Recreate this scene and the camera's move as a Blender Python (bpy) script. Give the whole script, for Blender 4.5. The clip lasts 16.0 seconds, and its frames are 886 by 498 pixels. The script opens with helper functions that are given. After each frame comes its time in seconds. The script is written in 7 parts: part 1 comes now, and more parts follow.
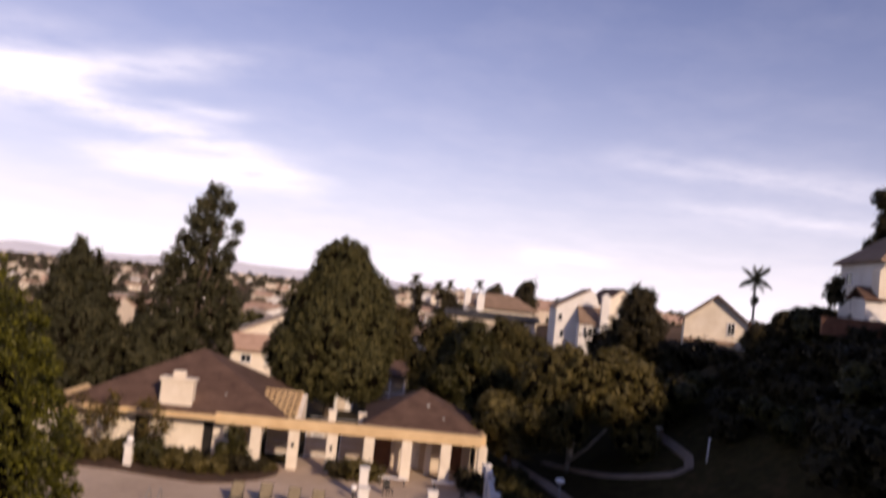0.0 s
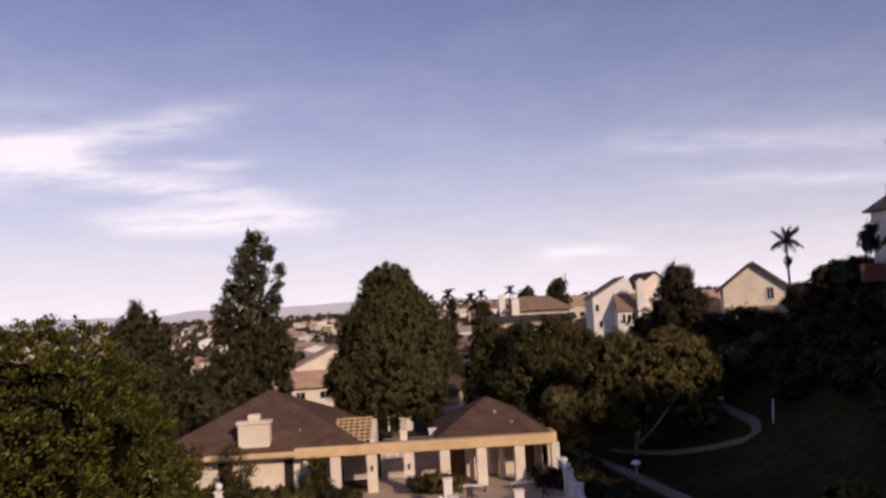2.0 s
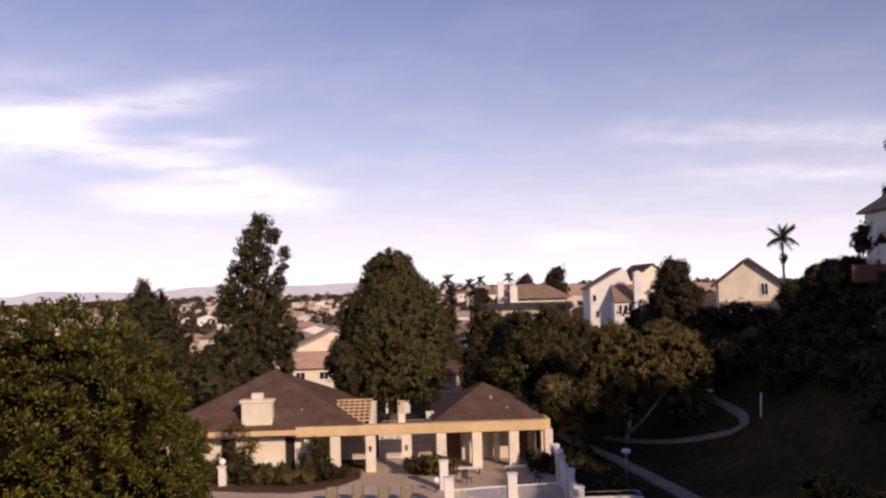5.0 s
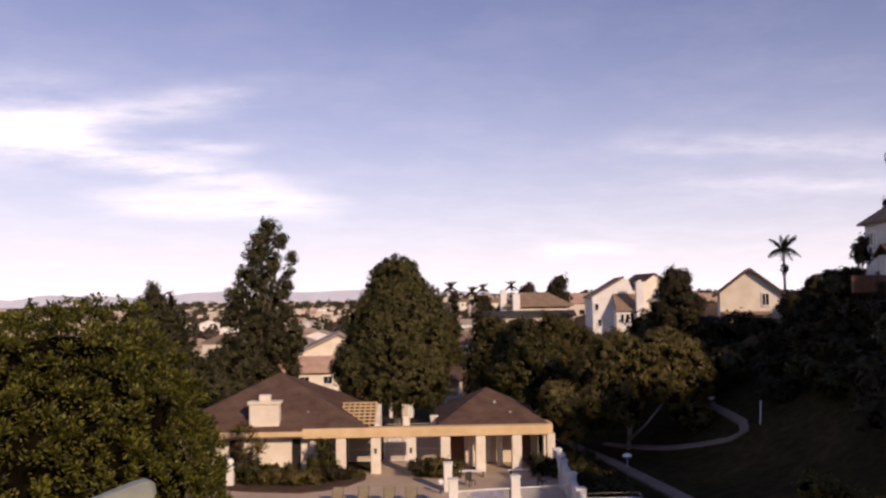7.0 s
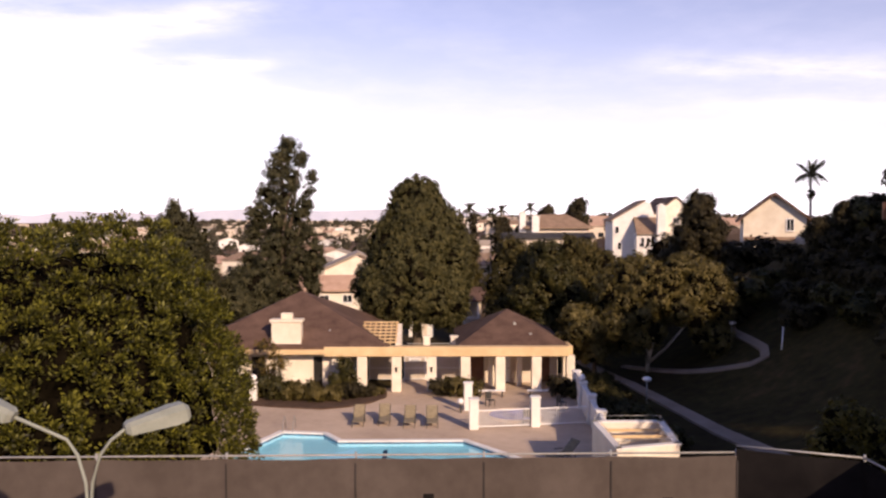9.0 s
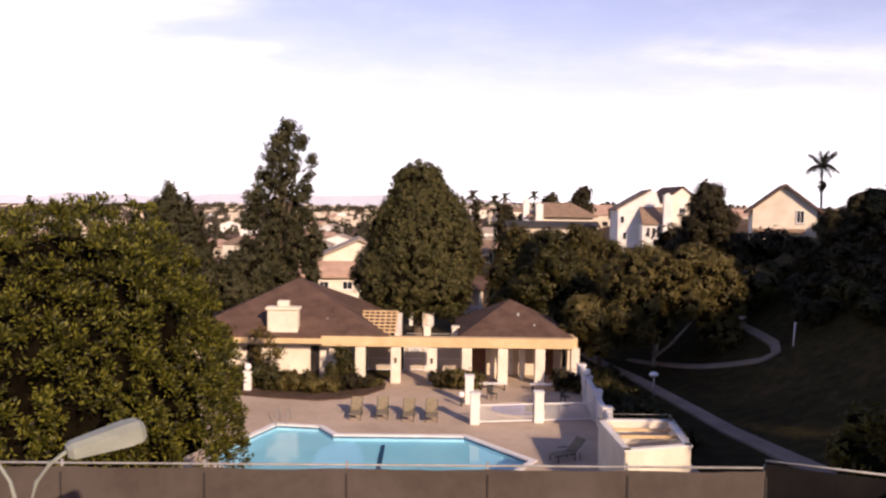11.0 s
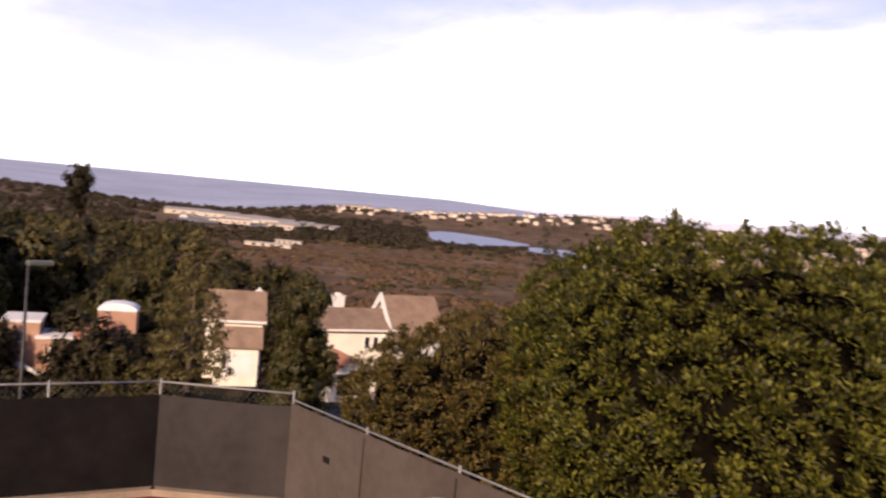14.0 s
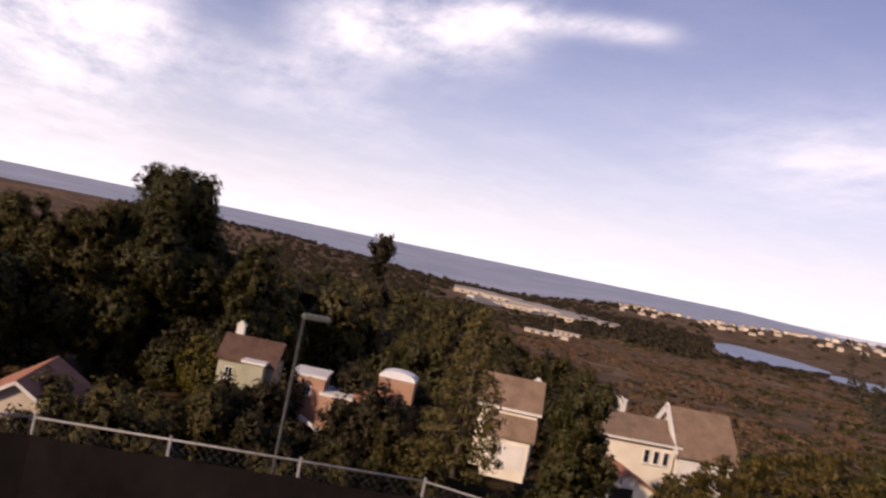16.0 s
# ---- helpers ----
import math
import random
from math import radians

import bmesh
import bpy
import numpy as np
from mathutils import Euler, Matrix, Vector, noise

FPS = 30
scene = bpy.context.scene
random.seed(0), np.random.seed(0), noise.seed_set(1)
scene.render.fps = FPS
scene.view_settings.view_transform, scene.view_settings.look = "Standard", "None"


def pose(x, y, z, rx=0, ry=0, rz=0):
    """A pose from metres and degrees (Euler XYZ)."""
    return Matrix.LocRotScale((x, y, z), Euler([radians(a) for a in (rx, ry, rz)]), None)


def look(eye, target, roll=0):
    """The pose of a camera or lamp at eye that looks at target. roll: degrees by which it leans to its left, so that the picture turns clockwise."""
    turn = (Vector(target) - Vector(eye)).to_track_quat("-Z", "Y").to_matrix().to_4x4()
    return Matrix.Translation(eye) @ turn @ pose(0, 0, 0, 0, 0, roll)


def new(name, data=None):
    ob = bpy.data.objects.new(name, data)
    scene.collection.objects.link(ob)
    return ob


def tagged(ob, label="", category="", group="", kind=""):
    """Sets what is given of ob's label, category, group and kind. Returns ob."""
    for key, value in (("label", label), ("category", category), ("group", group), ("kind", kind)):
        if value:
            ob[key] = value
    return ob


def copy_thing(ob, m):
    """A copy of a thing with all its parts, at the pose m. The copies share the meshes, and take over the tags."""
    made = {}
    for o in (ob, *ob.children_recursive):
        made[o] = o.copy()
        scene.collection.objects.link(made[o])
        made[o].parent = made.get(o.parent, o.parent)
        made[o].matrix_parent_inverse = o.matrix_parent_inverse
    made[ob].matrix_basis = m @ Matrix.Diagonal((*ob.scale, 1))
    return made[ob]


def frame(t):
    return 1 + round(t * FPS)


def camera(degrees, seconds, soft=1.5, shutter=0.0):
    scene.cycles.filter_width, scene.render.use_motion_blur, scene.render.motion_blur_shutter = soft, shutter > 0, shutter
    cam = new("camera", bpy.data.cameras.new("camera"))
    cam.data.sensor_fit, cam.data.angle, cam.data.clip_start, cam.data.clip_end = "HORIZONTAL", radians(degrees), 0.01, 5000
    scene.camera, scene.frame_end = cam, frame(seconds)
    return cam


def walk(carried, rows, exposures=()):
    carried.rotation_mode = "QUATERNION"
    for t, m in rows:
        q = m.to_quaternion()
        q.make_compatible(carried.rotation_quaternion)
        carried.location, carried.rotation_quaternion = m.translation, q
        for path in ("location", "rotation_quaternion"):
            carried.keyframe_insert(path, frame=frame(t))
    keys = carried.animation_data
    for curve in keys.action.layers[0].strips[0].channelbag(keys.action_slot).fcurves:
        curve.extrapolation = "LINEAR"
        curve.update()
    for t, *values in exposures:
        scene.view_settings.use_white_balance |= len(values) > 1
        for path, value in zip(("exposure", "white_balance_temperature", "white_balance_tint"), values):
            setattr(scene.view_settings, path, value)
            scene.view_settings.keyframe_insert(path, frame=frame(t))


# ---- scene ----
# The camera hovers over a tennis court and looks north over a pool, then turns west.
cam = camera(56.47, 16.0, soft=2.4, shutter=0.4)
PATH = [
    (0, pose(2.734, 1.995, 12.848, 93.023, 0, -3.420) @ pose(0, 0, 0, 0, 0, 5.968)),
    (0.5, pose(1.593, 1.744, 12.451, 101.154, 0, -3.803) @ pose(0, 0, 0, 0, 0, 4.539)),
    (1, pose(1.191, 1.424, 12.419, 100.680, 0, -3.241) @ pose(0, 0, 0, 0, 0, 5.293)),
    (1.5, pose(1.113, 0.670, 12.708, 98.124, 0, -2.273) @ pose(0, 0, 0, 0, 0, 4.772)),
    (2, pose(0.896, 0.220, 12.574, 93.982, 0, -2.202) @ pose(0, 0, 0, 0, 0, -3.098)),
    (2.5, pose(0.547, -0.266, 12.601, 90.993, 0, -1.872) @ pose(0, 0, 0, 0, 0, -4.015)),
    (3, pose(0.585, -0.757, 12.611, 93.506, 0, -1.890) @ pose(0, 0, 0, 0, 0, -1.667)),
    (3.5, pose(0.651, -0.921, 12.775, 93.453, 0, -2.272) @ pose(0, 0, 0, 0, 0, -1.630)),
    (6, pose(0.624, -1.975, 12.856, 92.645, 0, -1.906) @ pose(0, 0, 0, 0, 0, -0.544)),
    (6.5, pose(0.531, -2.320, 12.624, 93.716, 0, -2.227) @ pose(0, 0, 0, 0, 0, 0.807)),
    (7, pose(0.289, -2.463, 12.648, 93.447, 0, -2.058) @ pose(0, 0, 0, 0, 0, -0.734)),
    (7.5, pose(-0.102, -2.385, 12.685, 90.332, 0, -1.812) @ pose(0, 0, 0, 0, 0, -2.405)),
    (8, pose(-0.102, -2.295, 12.696, 88.640, 0, -1.318) @ pose(0, 0, 0, 0, 0, -1.309)),
    (10.5, pose(-0.060, -0.495, 12.685, 87.484, 0, -0.818) @ pose(0, 0, 0, 0, 0, 0.547)),
    (11, pose(-0.084, 0.108, 12.718, 87.001, 0, -0.713) @ pose(0, 0, 0, 0, 0, 0.916)),
    (11.5, pose(-0.095, 1.096, 12.618, 86.667, 0, 4.892) @ pose(0, 0, 0, 0, 0, 1.505)),
    (12, pose(-0.252, 2.138, 12.648, 87.125, 0, 15.568) @ pose(0, 0, 0, 0, 0, 3.834)),
    (12.5, pose(-0.826, 3.003, 12.542, 86.829, 0, 24.798) @ pose(0, 0, 0, 0, 0, 4.737)),
    (13, pose(-1.353, 3.872, 12.560, 87.320, 0, 31.753) @ pose(0, 0, 0, 0, 0, 4.470)),
    (13.5, pose(-2.064, 4.734, 12.522, 87.202, 0, 39.164) @ pose(0, 0, 0, 0, 0, 5.395)),
    (14, pose(-2.522, 5.544, 12.585, 86.683, 0, 46.260) @ pose(0, 0, 0, 0, 0, 5.289)),
    (14.5, pose(-3.492, 6.658, 12.557, 86.739, 0, 52.888) @ pose(0, 0, 0, 0, 0, 10.935)),
    (15, pose(-4.736, 7.365, 12.357, 86.840, 0, 57.411) @ pose(0, 0, 0, 0, 0, 14.584)),
    (15.5, pose(-6.168, 7.776, 12.025, 88.543, 0, 62.388) @ pose(0, 0, 0, 0, 0, 12.479)),
    (16, pose(-7.119, 7.688, 12.026, 90.251, 0, 66.381) @ pose(0, 0, 0, 0, 0, 11.589)),
]
EXPOSURE = [(t, e, k, 22) for t, e, k in ((0.0, -0.14, 6650), (0.5, -0.62, 6350), (1.0, -0.9, 6300), (1.5, -0.9, 6350), (2.0, -0.44, 6600), (2.5, -0.26, 6720), (3.5, -0.14, 6700), (7.0, -0.2, 6720), (7.5, -0.1, 6750), (8.0, 0.14, 6750), (11.0, 0.4, 6780), (13.0, 0.42, 6700), (15.0, 0.23, 6750), (16.0, -0.2, 6750))]
walk(cam, PATH, EXPOSURE)

# ---- world and sun ----
SUN_AZ, SUN_EL = 152.0, 23.0


class Nodes:
    """Short hand for building node trees."""

    def __init__(self, tree):
        self.tree = tree
        tree.nodes.clear()

    def add(self, kind, **values):
        node = self.tree.nodes.new(kind)
        for key, value in values.items():
            if key == "op":
                node.operation = value
            elif key == "ramp":
                els = node.color_ramp.elements
                while len(els) < len(value):
                    els.new(0.5)
                for el, (p, c) in zip(els, value):
                    el.position, el.color = p, (*c, 1)
            elif key == "sky":
                node.sky_type = value
            elif key == "blend":
                node.blend_type = value
            elif key == "data":
                node.data_type = value
        return node

    def link(self, a, b):
        self.tree.links.new(a, b)

    def math(self, op, *args):
        node = self.add("ShaderNodeMath", op=op)
        for slot, a in zip(node.inputs, args):
            if isinstance(a, (int, float)):
                slot.default_value = a
            else:
                self.link(a, slot)
        return node.outputs[0]

    def mix(self, fac, a, b, blend="MIX"):
        node = self.add("ShaderNodeMix", data="RGBA", blend=blend)
        for slot, v in ((node.inputs[0], fac), (node.inputs[6], a), (node.inputs[7], b)):
            if isinstance(v, (int, float)):
                slot.default_value = v
            elif isinstance(v, tuple):
                slot.default_value = (*v, 1)
            else:
                self.link(v, slot)
        return node.outputs[2]

    def noise(self, vector, scale, detail=4.0, rough=0.55):
        node = self.add("ShaderNodeTexNoise")
        node.inputs["Scale"].default_value, node.inputs["Detail"].default_value = scale, detail
        node.inputs["Roughness"].default_value = rough
        if vector is not None:
            self.link(vector, node.inputs["Vector"])
        return node.outputs["Fac"]

    def ramp(self, fac, stops):
        node = self.add("ShaderNodeValToRGB", ramp=stops)
        self.link(fac, node.inputs[0])
        return node.outputs[0]


def make_world():
    world = bpy.data.worlds.new("sky")
    world.use_nodes = True
    scene.world = world
    n = Nodes(world.node_tree)
    sky = n.add("ShaderNodeTexSky", sky="NISHITA")
    sky.sun_disc, sky.sun_elevation, sky.sun_rotation = False, radians(SUN_EL), radians(SUN_AZ)
    sky.air_density, sky.dust_density, sky.ozone_density = 1.0, 0.6, 3.0
    co = n.add("ShaderNodeTexCoord").outputs["Generated"]
    sep = n.add("ShaderNodeSeparateXYZ")
    n.link(co, sep.inputs[0])
    x, y, z = sep.outputs
    el = n.math("MULTIPLY", n.math("ARCSINE", z), 57.2958)
    az = n.math("MULTIPLY", n.math("ARCTAN2", x, y), 57.2958)
    # cloud coordinates on a flat layer high above
    flat = n.add("ShaderNodeCombineXYZ")
    up = n.math("ADD", n.math("MAXIMUM", z, 0.0), 0.12)
    n.link(n.math("DIVIDE", x, up), flat.inputs[0])
    n.link(n.math("DIVIDE", y, up), flat.inputs[1])
    stretch = n.add("ShaderNodeMapping")
    stretch.inputs["Scale"].default_value = (0.9, 1.9, 1.0)
    stretch.inputs["Rotation"].default_value = (0, 0, 0.25)
    n.link(flat.outputs[0], stretch.inputs[0])
    wisp = n.noise(stretch.outputs[0], 1.7, 9.0, 0.66)
    puff = n.noise(flat.outputs[0], 2.6, 8.0, 0.62)
    total = None
    # streaks of cirrus: azimuth, elevation, slope, half width, reach, strength
    for a0, e0, slope, wide, reach, strong in (
        (-22, 9.8, -0.16, 1.0, 13, 0.75), (-19, 12.2, 0.22, 1.0, 9, 0.5), (-13, 6.5, -0.02, 0.8, 7, 0.8), (-36, 11.0, 0.05, 2.6, 14, 0.5),
        (-14, 10.3, 0.0, 0.4, 3, 0.5), (24, 9.5, -0.08, 0.8, 9, 0.32), (26, 7.0, -0.05, 0.7, 8, 0.25), (-71, 14.6, 0.2, 2.6, 8, 1.0), (-61, 16.8, 0.03, 0.7, 7, 0.9), (-95, 10.0, 0.0, 5.5, 8, 0.8),
        (-84, 9.5, -0.1, 2.0, 12, 0.35), (12, 3.2, 0.0, 0.5, 3, 0.4),
    ):
        da = n.math("SUBTRACT", az, a0)
        de = n.math("DIVIDE", n.math("SUBTRACT", n.math("SUBTRACT", el, e0), n.math("MULTIPLY", da, slope)), wide)
        sa = n.math("DIVIDE", da, reach)
        q = n.math("ADD", n.math("MULTIPLY", de, de), n.math("MULTIPLY", n.math("MULTIPLY", sa, sa), n.math("MULTIPLY", sa, sa)))
        m = n.math("MULTIPLY", n.math("EXPONENT", n.math("MULTIPLY", q, -1.0)), strong)
        total = m if total is None else n.math("ADD", total, m)
    rag = n.ramp(n.math("ADD", n.math("MULTIPLY", wisp, 0.65), n.math("MULTIPLY", puff, 0.35)), [(0.38, (0, 0, 0)), (0.6, (1, 1, 1))])
    streaks = n.math("MULTIPLY", total, n.math("ADD", n.math("MULTIPLY", rag, 0.85), 0.15))
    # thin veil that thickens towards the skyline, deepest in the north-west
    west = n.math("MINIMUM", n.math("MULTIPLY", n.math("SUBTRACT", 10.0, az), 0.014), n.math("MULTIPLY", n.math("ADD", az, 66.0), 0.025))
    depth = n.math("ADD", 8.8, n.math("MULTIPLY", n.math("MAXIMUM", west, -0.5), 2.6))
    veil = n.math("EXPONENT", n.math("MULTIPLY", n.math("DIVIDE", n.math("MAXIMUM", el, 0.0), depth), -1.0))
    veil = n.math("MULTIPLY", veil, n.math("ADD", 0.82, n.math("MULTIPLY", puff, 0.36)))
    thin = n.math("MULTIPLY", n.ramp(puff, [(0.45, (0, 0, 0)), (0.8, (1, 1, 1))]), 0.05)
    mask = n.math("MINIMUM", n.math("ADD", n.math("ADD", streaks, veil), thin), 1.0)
    tint = n.mix(1.0, sky.outputs[0], (0.76, 0.71, 0.95), "MULTIPLY")
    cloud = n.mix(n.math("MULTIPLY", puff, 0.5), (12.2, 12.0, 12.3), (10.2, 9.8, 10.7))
    bg = n.add("ShaderNodeBackground")
    bg.inputs["Strength"].default_value = 0.11
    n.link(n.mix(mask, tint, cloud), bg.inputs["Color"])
    out = n.add("ShaderNodeOutputWorld")
    n.link(bg.outputs[0], out.inputs[0])


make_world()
sun = new("sun", bpy.data.lights.new("sun", "SUN"))
sun.data.energy, sun.data.angle, sun.data.color = 4.4, radians(0.6), (1.0, 0.81, 0.58)
az, el = radians(SUN_AZ), radians(SUN_EL)
sun.matrix_world = look((math.sin(az) * math.cos(el) * 200, math.cos(az) * math.cos(el) * 200, math.sin(el) * 200), (0, 0, 0))


# ---- materials ----
def material(name, a, b, scale=2.0, rough=0.8, bump=0.15, bump_scale=None, metal=0.0, fine=14.0, c=None, vary=0.0, spec=0.3, world_space=True):
    """Two colours mixed by coarse and fine noise, with relief; vary: how much one piece differs from the next."""
    m = bpy.data.materials.new(name)
    m.use_nodes = True
    n = Nodes(m.node_tree)
    if world_space:
        co = n.add("ShaderNodeNewGeometry").outputs["Position"]
    else:
        co = n.add("ShaderNodeTexCoord").outputs["Object"]
    big, small = n.noise(co, scale, 5.0), n.noise(co, scale * fine, 3.0)
    fac = n.math("ADD", n.math("MULTIPLY", big, 0.7), n.math("MULTIPLY", small, 0.3))
    stops = [(0.36, a), (0.64, b)] if c is None else [(0.36, a), (0.52, b), (0.66, c)]
    col = n.ramp(fac, stops)
    if vary:
        rnd = n.add("ShaderNodeObjectInfo").outputs["Random"]
        k = n.math("ADD", 1.0 - vary / 2, n.math("MULTIPLY", rnd, vary))
        comb = n.add("ShaderNodeCombineXYZ")
        for slot in comb.inputs:
            n.link(k, slot)
        col = n.mix(1.0, col, comb.outputs[0], "MULTIPLY")
    sh = n.add("ShaderNodeBsdfPrincipled")
    n.link(col, sh.inputs["Base Color"])
    sh.inputs["Roughness"].default_value, sh.inputs["Metallic"].default_value = rough, metal
    sh.inputs["Specular IOR Level"].default_value = spec
    if bump:
        bp = n.add("ShaderNodeBump")
        bp.inputs["Strength"].default_value, bp.inputs["Distance"].default_value = bump, 0.05
        n.link(n.noise(co, bump_scale or scale * fine, 4.0), bp.inputs["Height"])
        n.link(bp.outputs[0], sh.inputs["Normal"])
    out = n.add("ShaderNodeOutputMaterial")
    n.link(sh.outputs[0], out.inputs[0])
    return m


def leaf_material(name, a, b, c, rough=0.55, island=0.25):
    """Leaves: colour varies leaf by leaf and clump by clump, and some light passes through."""
    m = bpy.data.materials.new(name)
    m.use_nodes = True
    n = Nodes(m.node_tree)
    g = n.add("ShaderNodeNewGeometry")
    fac = n.math("ADD", n.math("MULTIPLY", g.outputs["Random Per Island"], island), n.math("MULTIPLY", n.noise(g.outputs["Position"], 1.1, 3.0), 1.0 - island))
    col = n.ramp(fac, [(0.28, a), (0.5, b), (0.74, c)])
    sh = n.add("ShaderNodeBsdfPrincipled")
    n.link(col, sh.inputs["Base Color"])
    sh.inputs["Roughness"].default_value = rough
    sh.inputs["Specular IOR Level"].default_value = 0.25
    tr = n.add("ShaderNodeBsdfTranslucent")
    n.link(col, tr.inputs["Color"])
    mx = n.add("ShaderNodeMixShader")
    mx.inputs[0].default_value = 0.22
    n.link(sh.outputs[0], mx.inputs[1])
    n.link(tr.outputs[0], mx.inputs[2])
    out = n.add("ShaderNodeOutputMaterial")
    n.link(mx.outputs[0], out.inputs[0])
    return m


STUCCO = material("cream_stucco", (0.66, 0.57, 0.45), (0.8, 0.72, 0.6), 0.7, 0.9, 0.2)
STUCCO_PALE = material("pale_cream_stucco", (0.74, 0.66, 0.53), (0.84, 0.77, 0.64), 0.6, 0.9, 0.2)
STUCCO_WHITE = material("white_stucco", (0.66, 0.62, 0.57), (0.8, 0.77, 0.72), 0.5, 0.9, 0.2)
STUCCO_TAN = material("tan_stucco", (0.52, 0.43, 0.33), (0.64, 0.55, 0.44), 0.5, 0.9, 0.2)
STUCCO_PINK = material("salmon_stucco", (0.36, 0.2, 0.13), (0.47, 0.28, 0.19), 0.5, 0.9, 0.2)
STUCCO_GREEN = material("grey_green_stucco", (0.34, 0.33, 0.23), (0.44, 0.42, 0.31), 0.5, 0.9, 0.2)
BEAM = material("ochre_painted_wood", (0.55, 0.38, 0.2), (0.68, 0.5, 0.28), 0.9, 0.7, 0.1)
SHINGLE = material("brown_shingle", (0.075, 0.042, 0.03), (0.14, 0.084, 0.06), 0.9, 0.9, 0.5, 6.0, fine=9.0)
SHINGLE_TAN = material("tan_shingle", (0.19, 0.125, 0.085), (0.29, 0.2, 0.138), 0.8, 0.9, 0.5, 6.0, fine=9.0)
CLAY = material("clay_tile", (0.33, 0.14, 0.08), (0.45, 0.21, 0.125), 0.9, 0.85, 0.4, 5.0)
CONCRETE = material("pool_deck_concrete", (0.43, 0.325, 0.235), (0.58, 0.45, 0.335), 0.25, 0.85, 0.1, 9.0, fine=12.0)
PATH_CONCRETE = material("path_concrete", (0.24, 0.18, 0.135), (0.34, 0.26, 0.2), 0.6, 0.9, 0.1)
SPA_WATER = material("spa_water", (0.045, 0.055, 0.26), (0.07, 0.085, 0.36), 1.5, 0.5, 0.05, spec=0.2)
COPING = material("pool_coping", (0.7, 0.66, 0.62), (0.82, 0.79, 0.75), 1.5, 0.7, 0.1)
PLASTER = material("pool_plaster", (0.34, 0.6, 0.74), (0.42, 0.67, 0.79), 0.4, 0.7, 0.05)
DARK_TILE = material("dark_blue_tile", (0.02, 0.05, 0.12), (0.04, 0.09, 0.18), 3.0, 0.3, 0.0)
WHITE_METAL = material("white_painted_metal", (0.74, 0.72, 0.7), (0.84, 0.82, 0.8), 3.0, 0.45, 0.0)
GREY_METAL = material("grey_galvanised", (0.24, 0.23, 0.22), (0.36, 0.35, 0.33), 4.0, 0.5, 0.05, metal=0.2)
LAMP_GREY = material("pale_lamp_housing", (0.2, 0.215, 0.18), (0.27, 0.285, 0.24), 3.0, 0.5, 0.05)
# the lamp grey at roughly half its brightness
LAMP_DULL = material("dull_grey_lamp_housing", (0.08, 0.086, 0.075), (0.12, 0.127, 0.11), 3.0, 0.6, 0.05)
DARK_METAL = material("dark_bronze", (0.03, 0.028, 0.026), (0.06, 0.055, 0.05), 4.0, 0.5, 0.05)
WOOD_DOOR = material("stained_wood", (0.13, 0.055, 0.03), (0.2, 0.09, 0.05), 1.4, 0.6, 0.1)
SLING = material("tan_sling_fabric", (0.2, 0.16, 0.1), (0.28, 0.23, 0.15), 5.0, 0.9, 0.1)
BARK = material("bark", (0.07, 0.05, 0.035), (0.17, 0.125, 0.09), 2.0, 0.95, 0.6, 9.0)
BARK_PALE = material("pale_bark", (0.3, 0.27, 0.23), (0.45, 0.41, 0.36), 2.0, 0.95, 0.5, 9.0)
MULCH = material("mulch", (0.05, 0.028, 0.018), (0.11, 0.065, 0.04), 1.2, 1.0, 0.6, 14.0)
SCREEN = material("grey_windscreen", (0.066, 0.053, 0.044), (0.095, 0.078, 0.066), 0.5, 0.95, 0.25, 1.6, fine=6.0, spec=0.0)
# darker copies of the same fabric: shade on the side runs is in the colour
SCREEN_SHADED = material("shaded_windscreen", (0.009, 0.008, 0.008), (0.017, 0.015, 0.014), 0.5, 0.95, 0.25, 1.6, fine=6.0, spec=0.0)
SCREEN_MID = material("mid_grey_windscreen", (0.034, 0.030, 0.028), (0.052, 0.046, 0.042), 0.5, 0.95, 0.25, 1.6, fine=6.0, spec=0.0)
COURT_RED = material("red_court", (0.15, 0.024, 0.017), (0.21, 0.037, 0.025), 0.35, 0.85, 0.1, 20.0)
COURT_GREEN = material("green_court", (0.05, 0.12, 0.07), (0.07, 0.16, 0.09), 0.35, 0.85, 0.1, 20.0)
ROOF_BEIGE = material("beige_roofing", (0.3, 0.24, 0.185), (0.4, 0.33, 0.26), 0.05, 0.9, 0.0)
HALL_ROOF = material("pale_grey_roofing", (0.3, 0.27, 0.24), (0.42, 0.38, 0.34), 0.02, 0.9, 0.0)
YARD_PAVING = material("pale_yard_paving", (0.1, 0.085, 0.07), (0.4, 0.36, 0.32), 0.035, 0.9, 0.0, fine=5.0)
# clay tile lightened to carry distance haze in its colour
CLAY_HAZED = material("hazed_clay_tile", (0.38, 0.24, 0.17), (0.5, 0.34, 0.25), 0.9, 0.85, 0.4, 5.0)
KERB = material("sandy_kerb", (0.22, 0.16, 0.11), (0.33, 0.25, 0.175), 1.0, 0.9, 0.2)
ASPHALT = material("asphalt", (0.035, 0.034, 0.036), (0.06, 0.058, 0.06), 0.4, 0.9, 0.2, 18.0)
LINE = material("white_line", (0.7, 0.7, 0.68), (0.8, 0.8, 0.78), 3.0, 0.8, 0.0)
# near-black fill: shade inside the garage and the porch recess is painted with it
DARK_FILL = material("dark_opening_fill", (0.012, 0.011, 0.01), (0.025, 0.022, 0.02), 1.0, 0.9, 0.0)
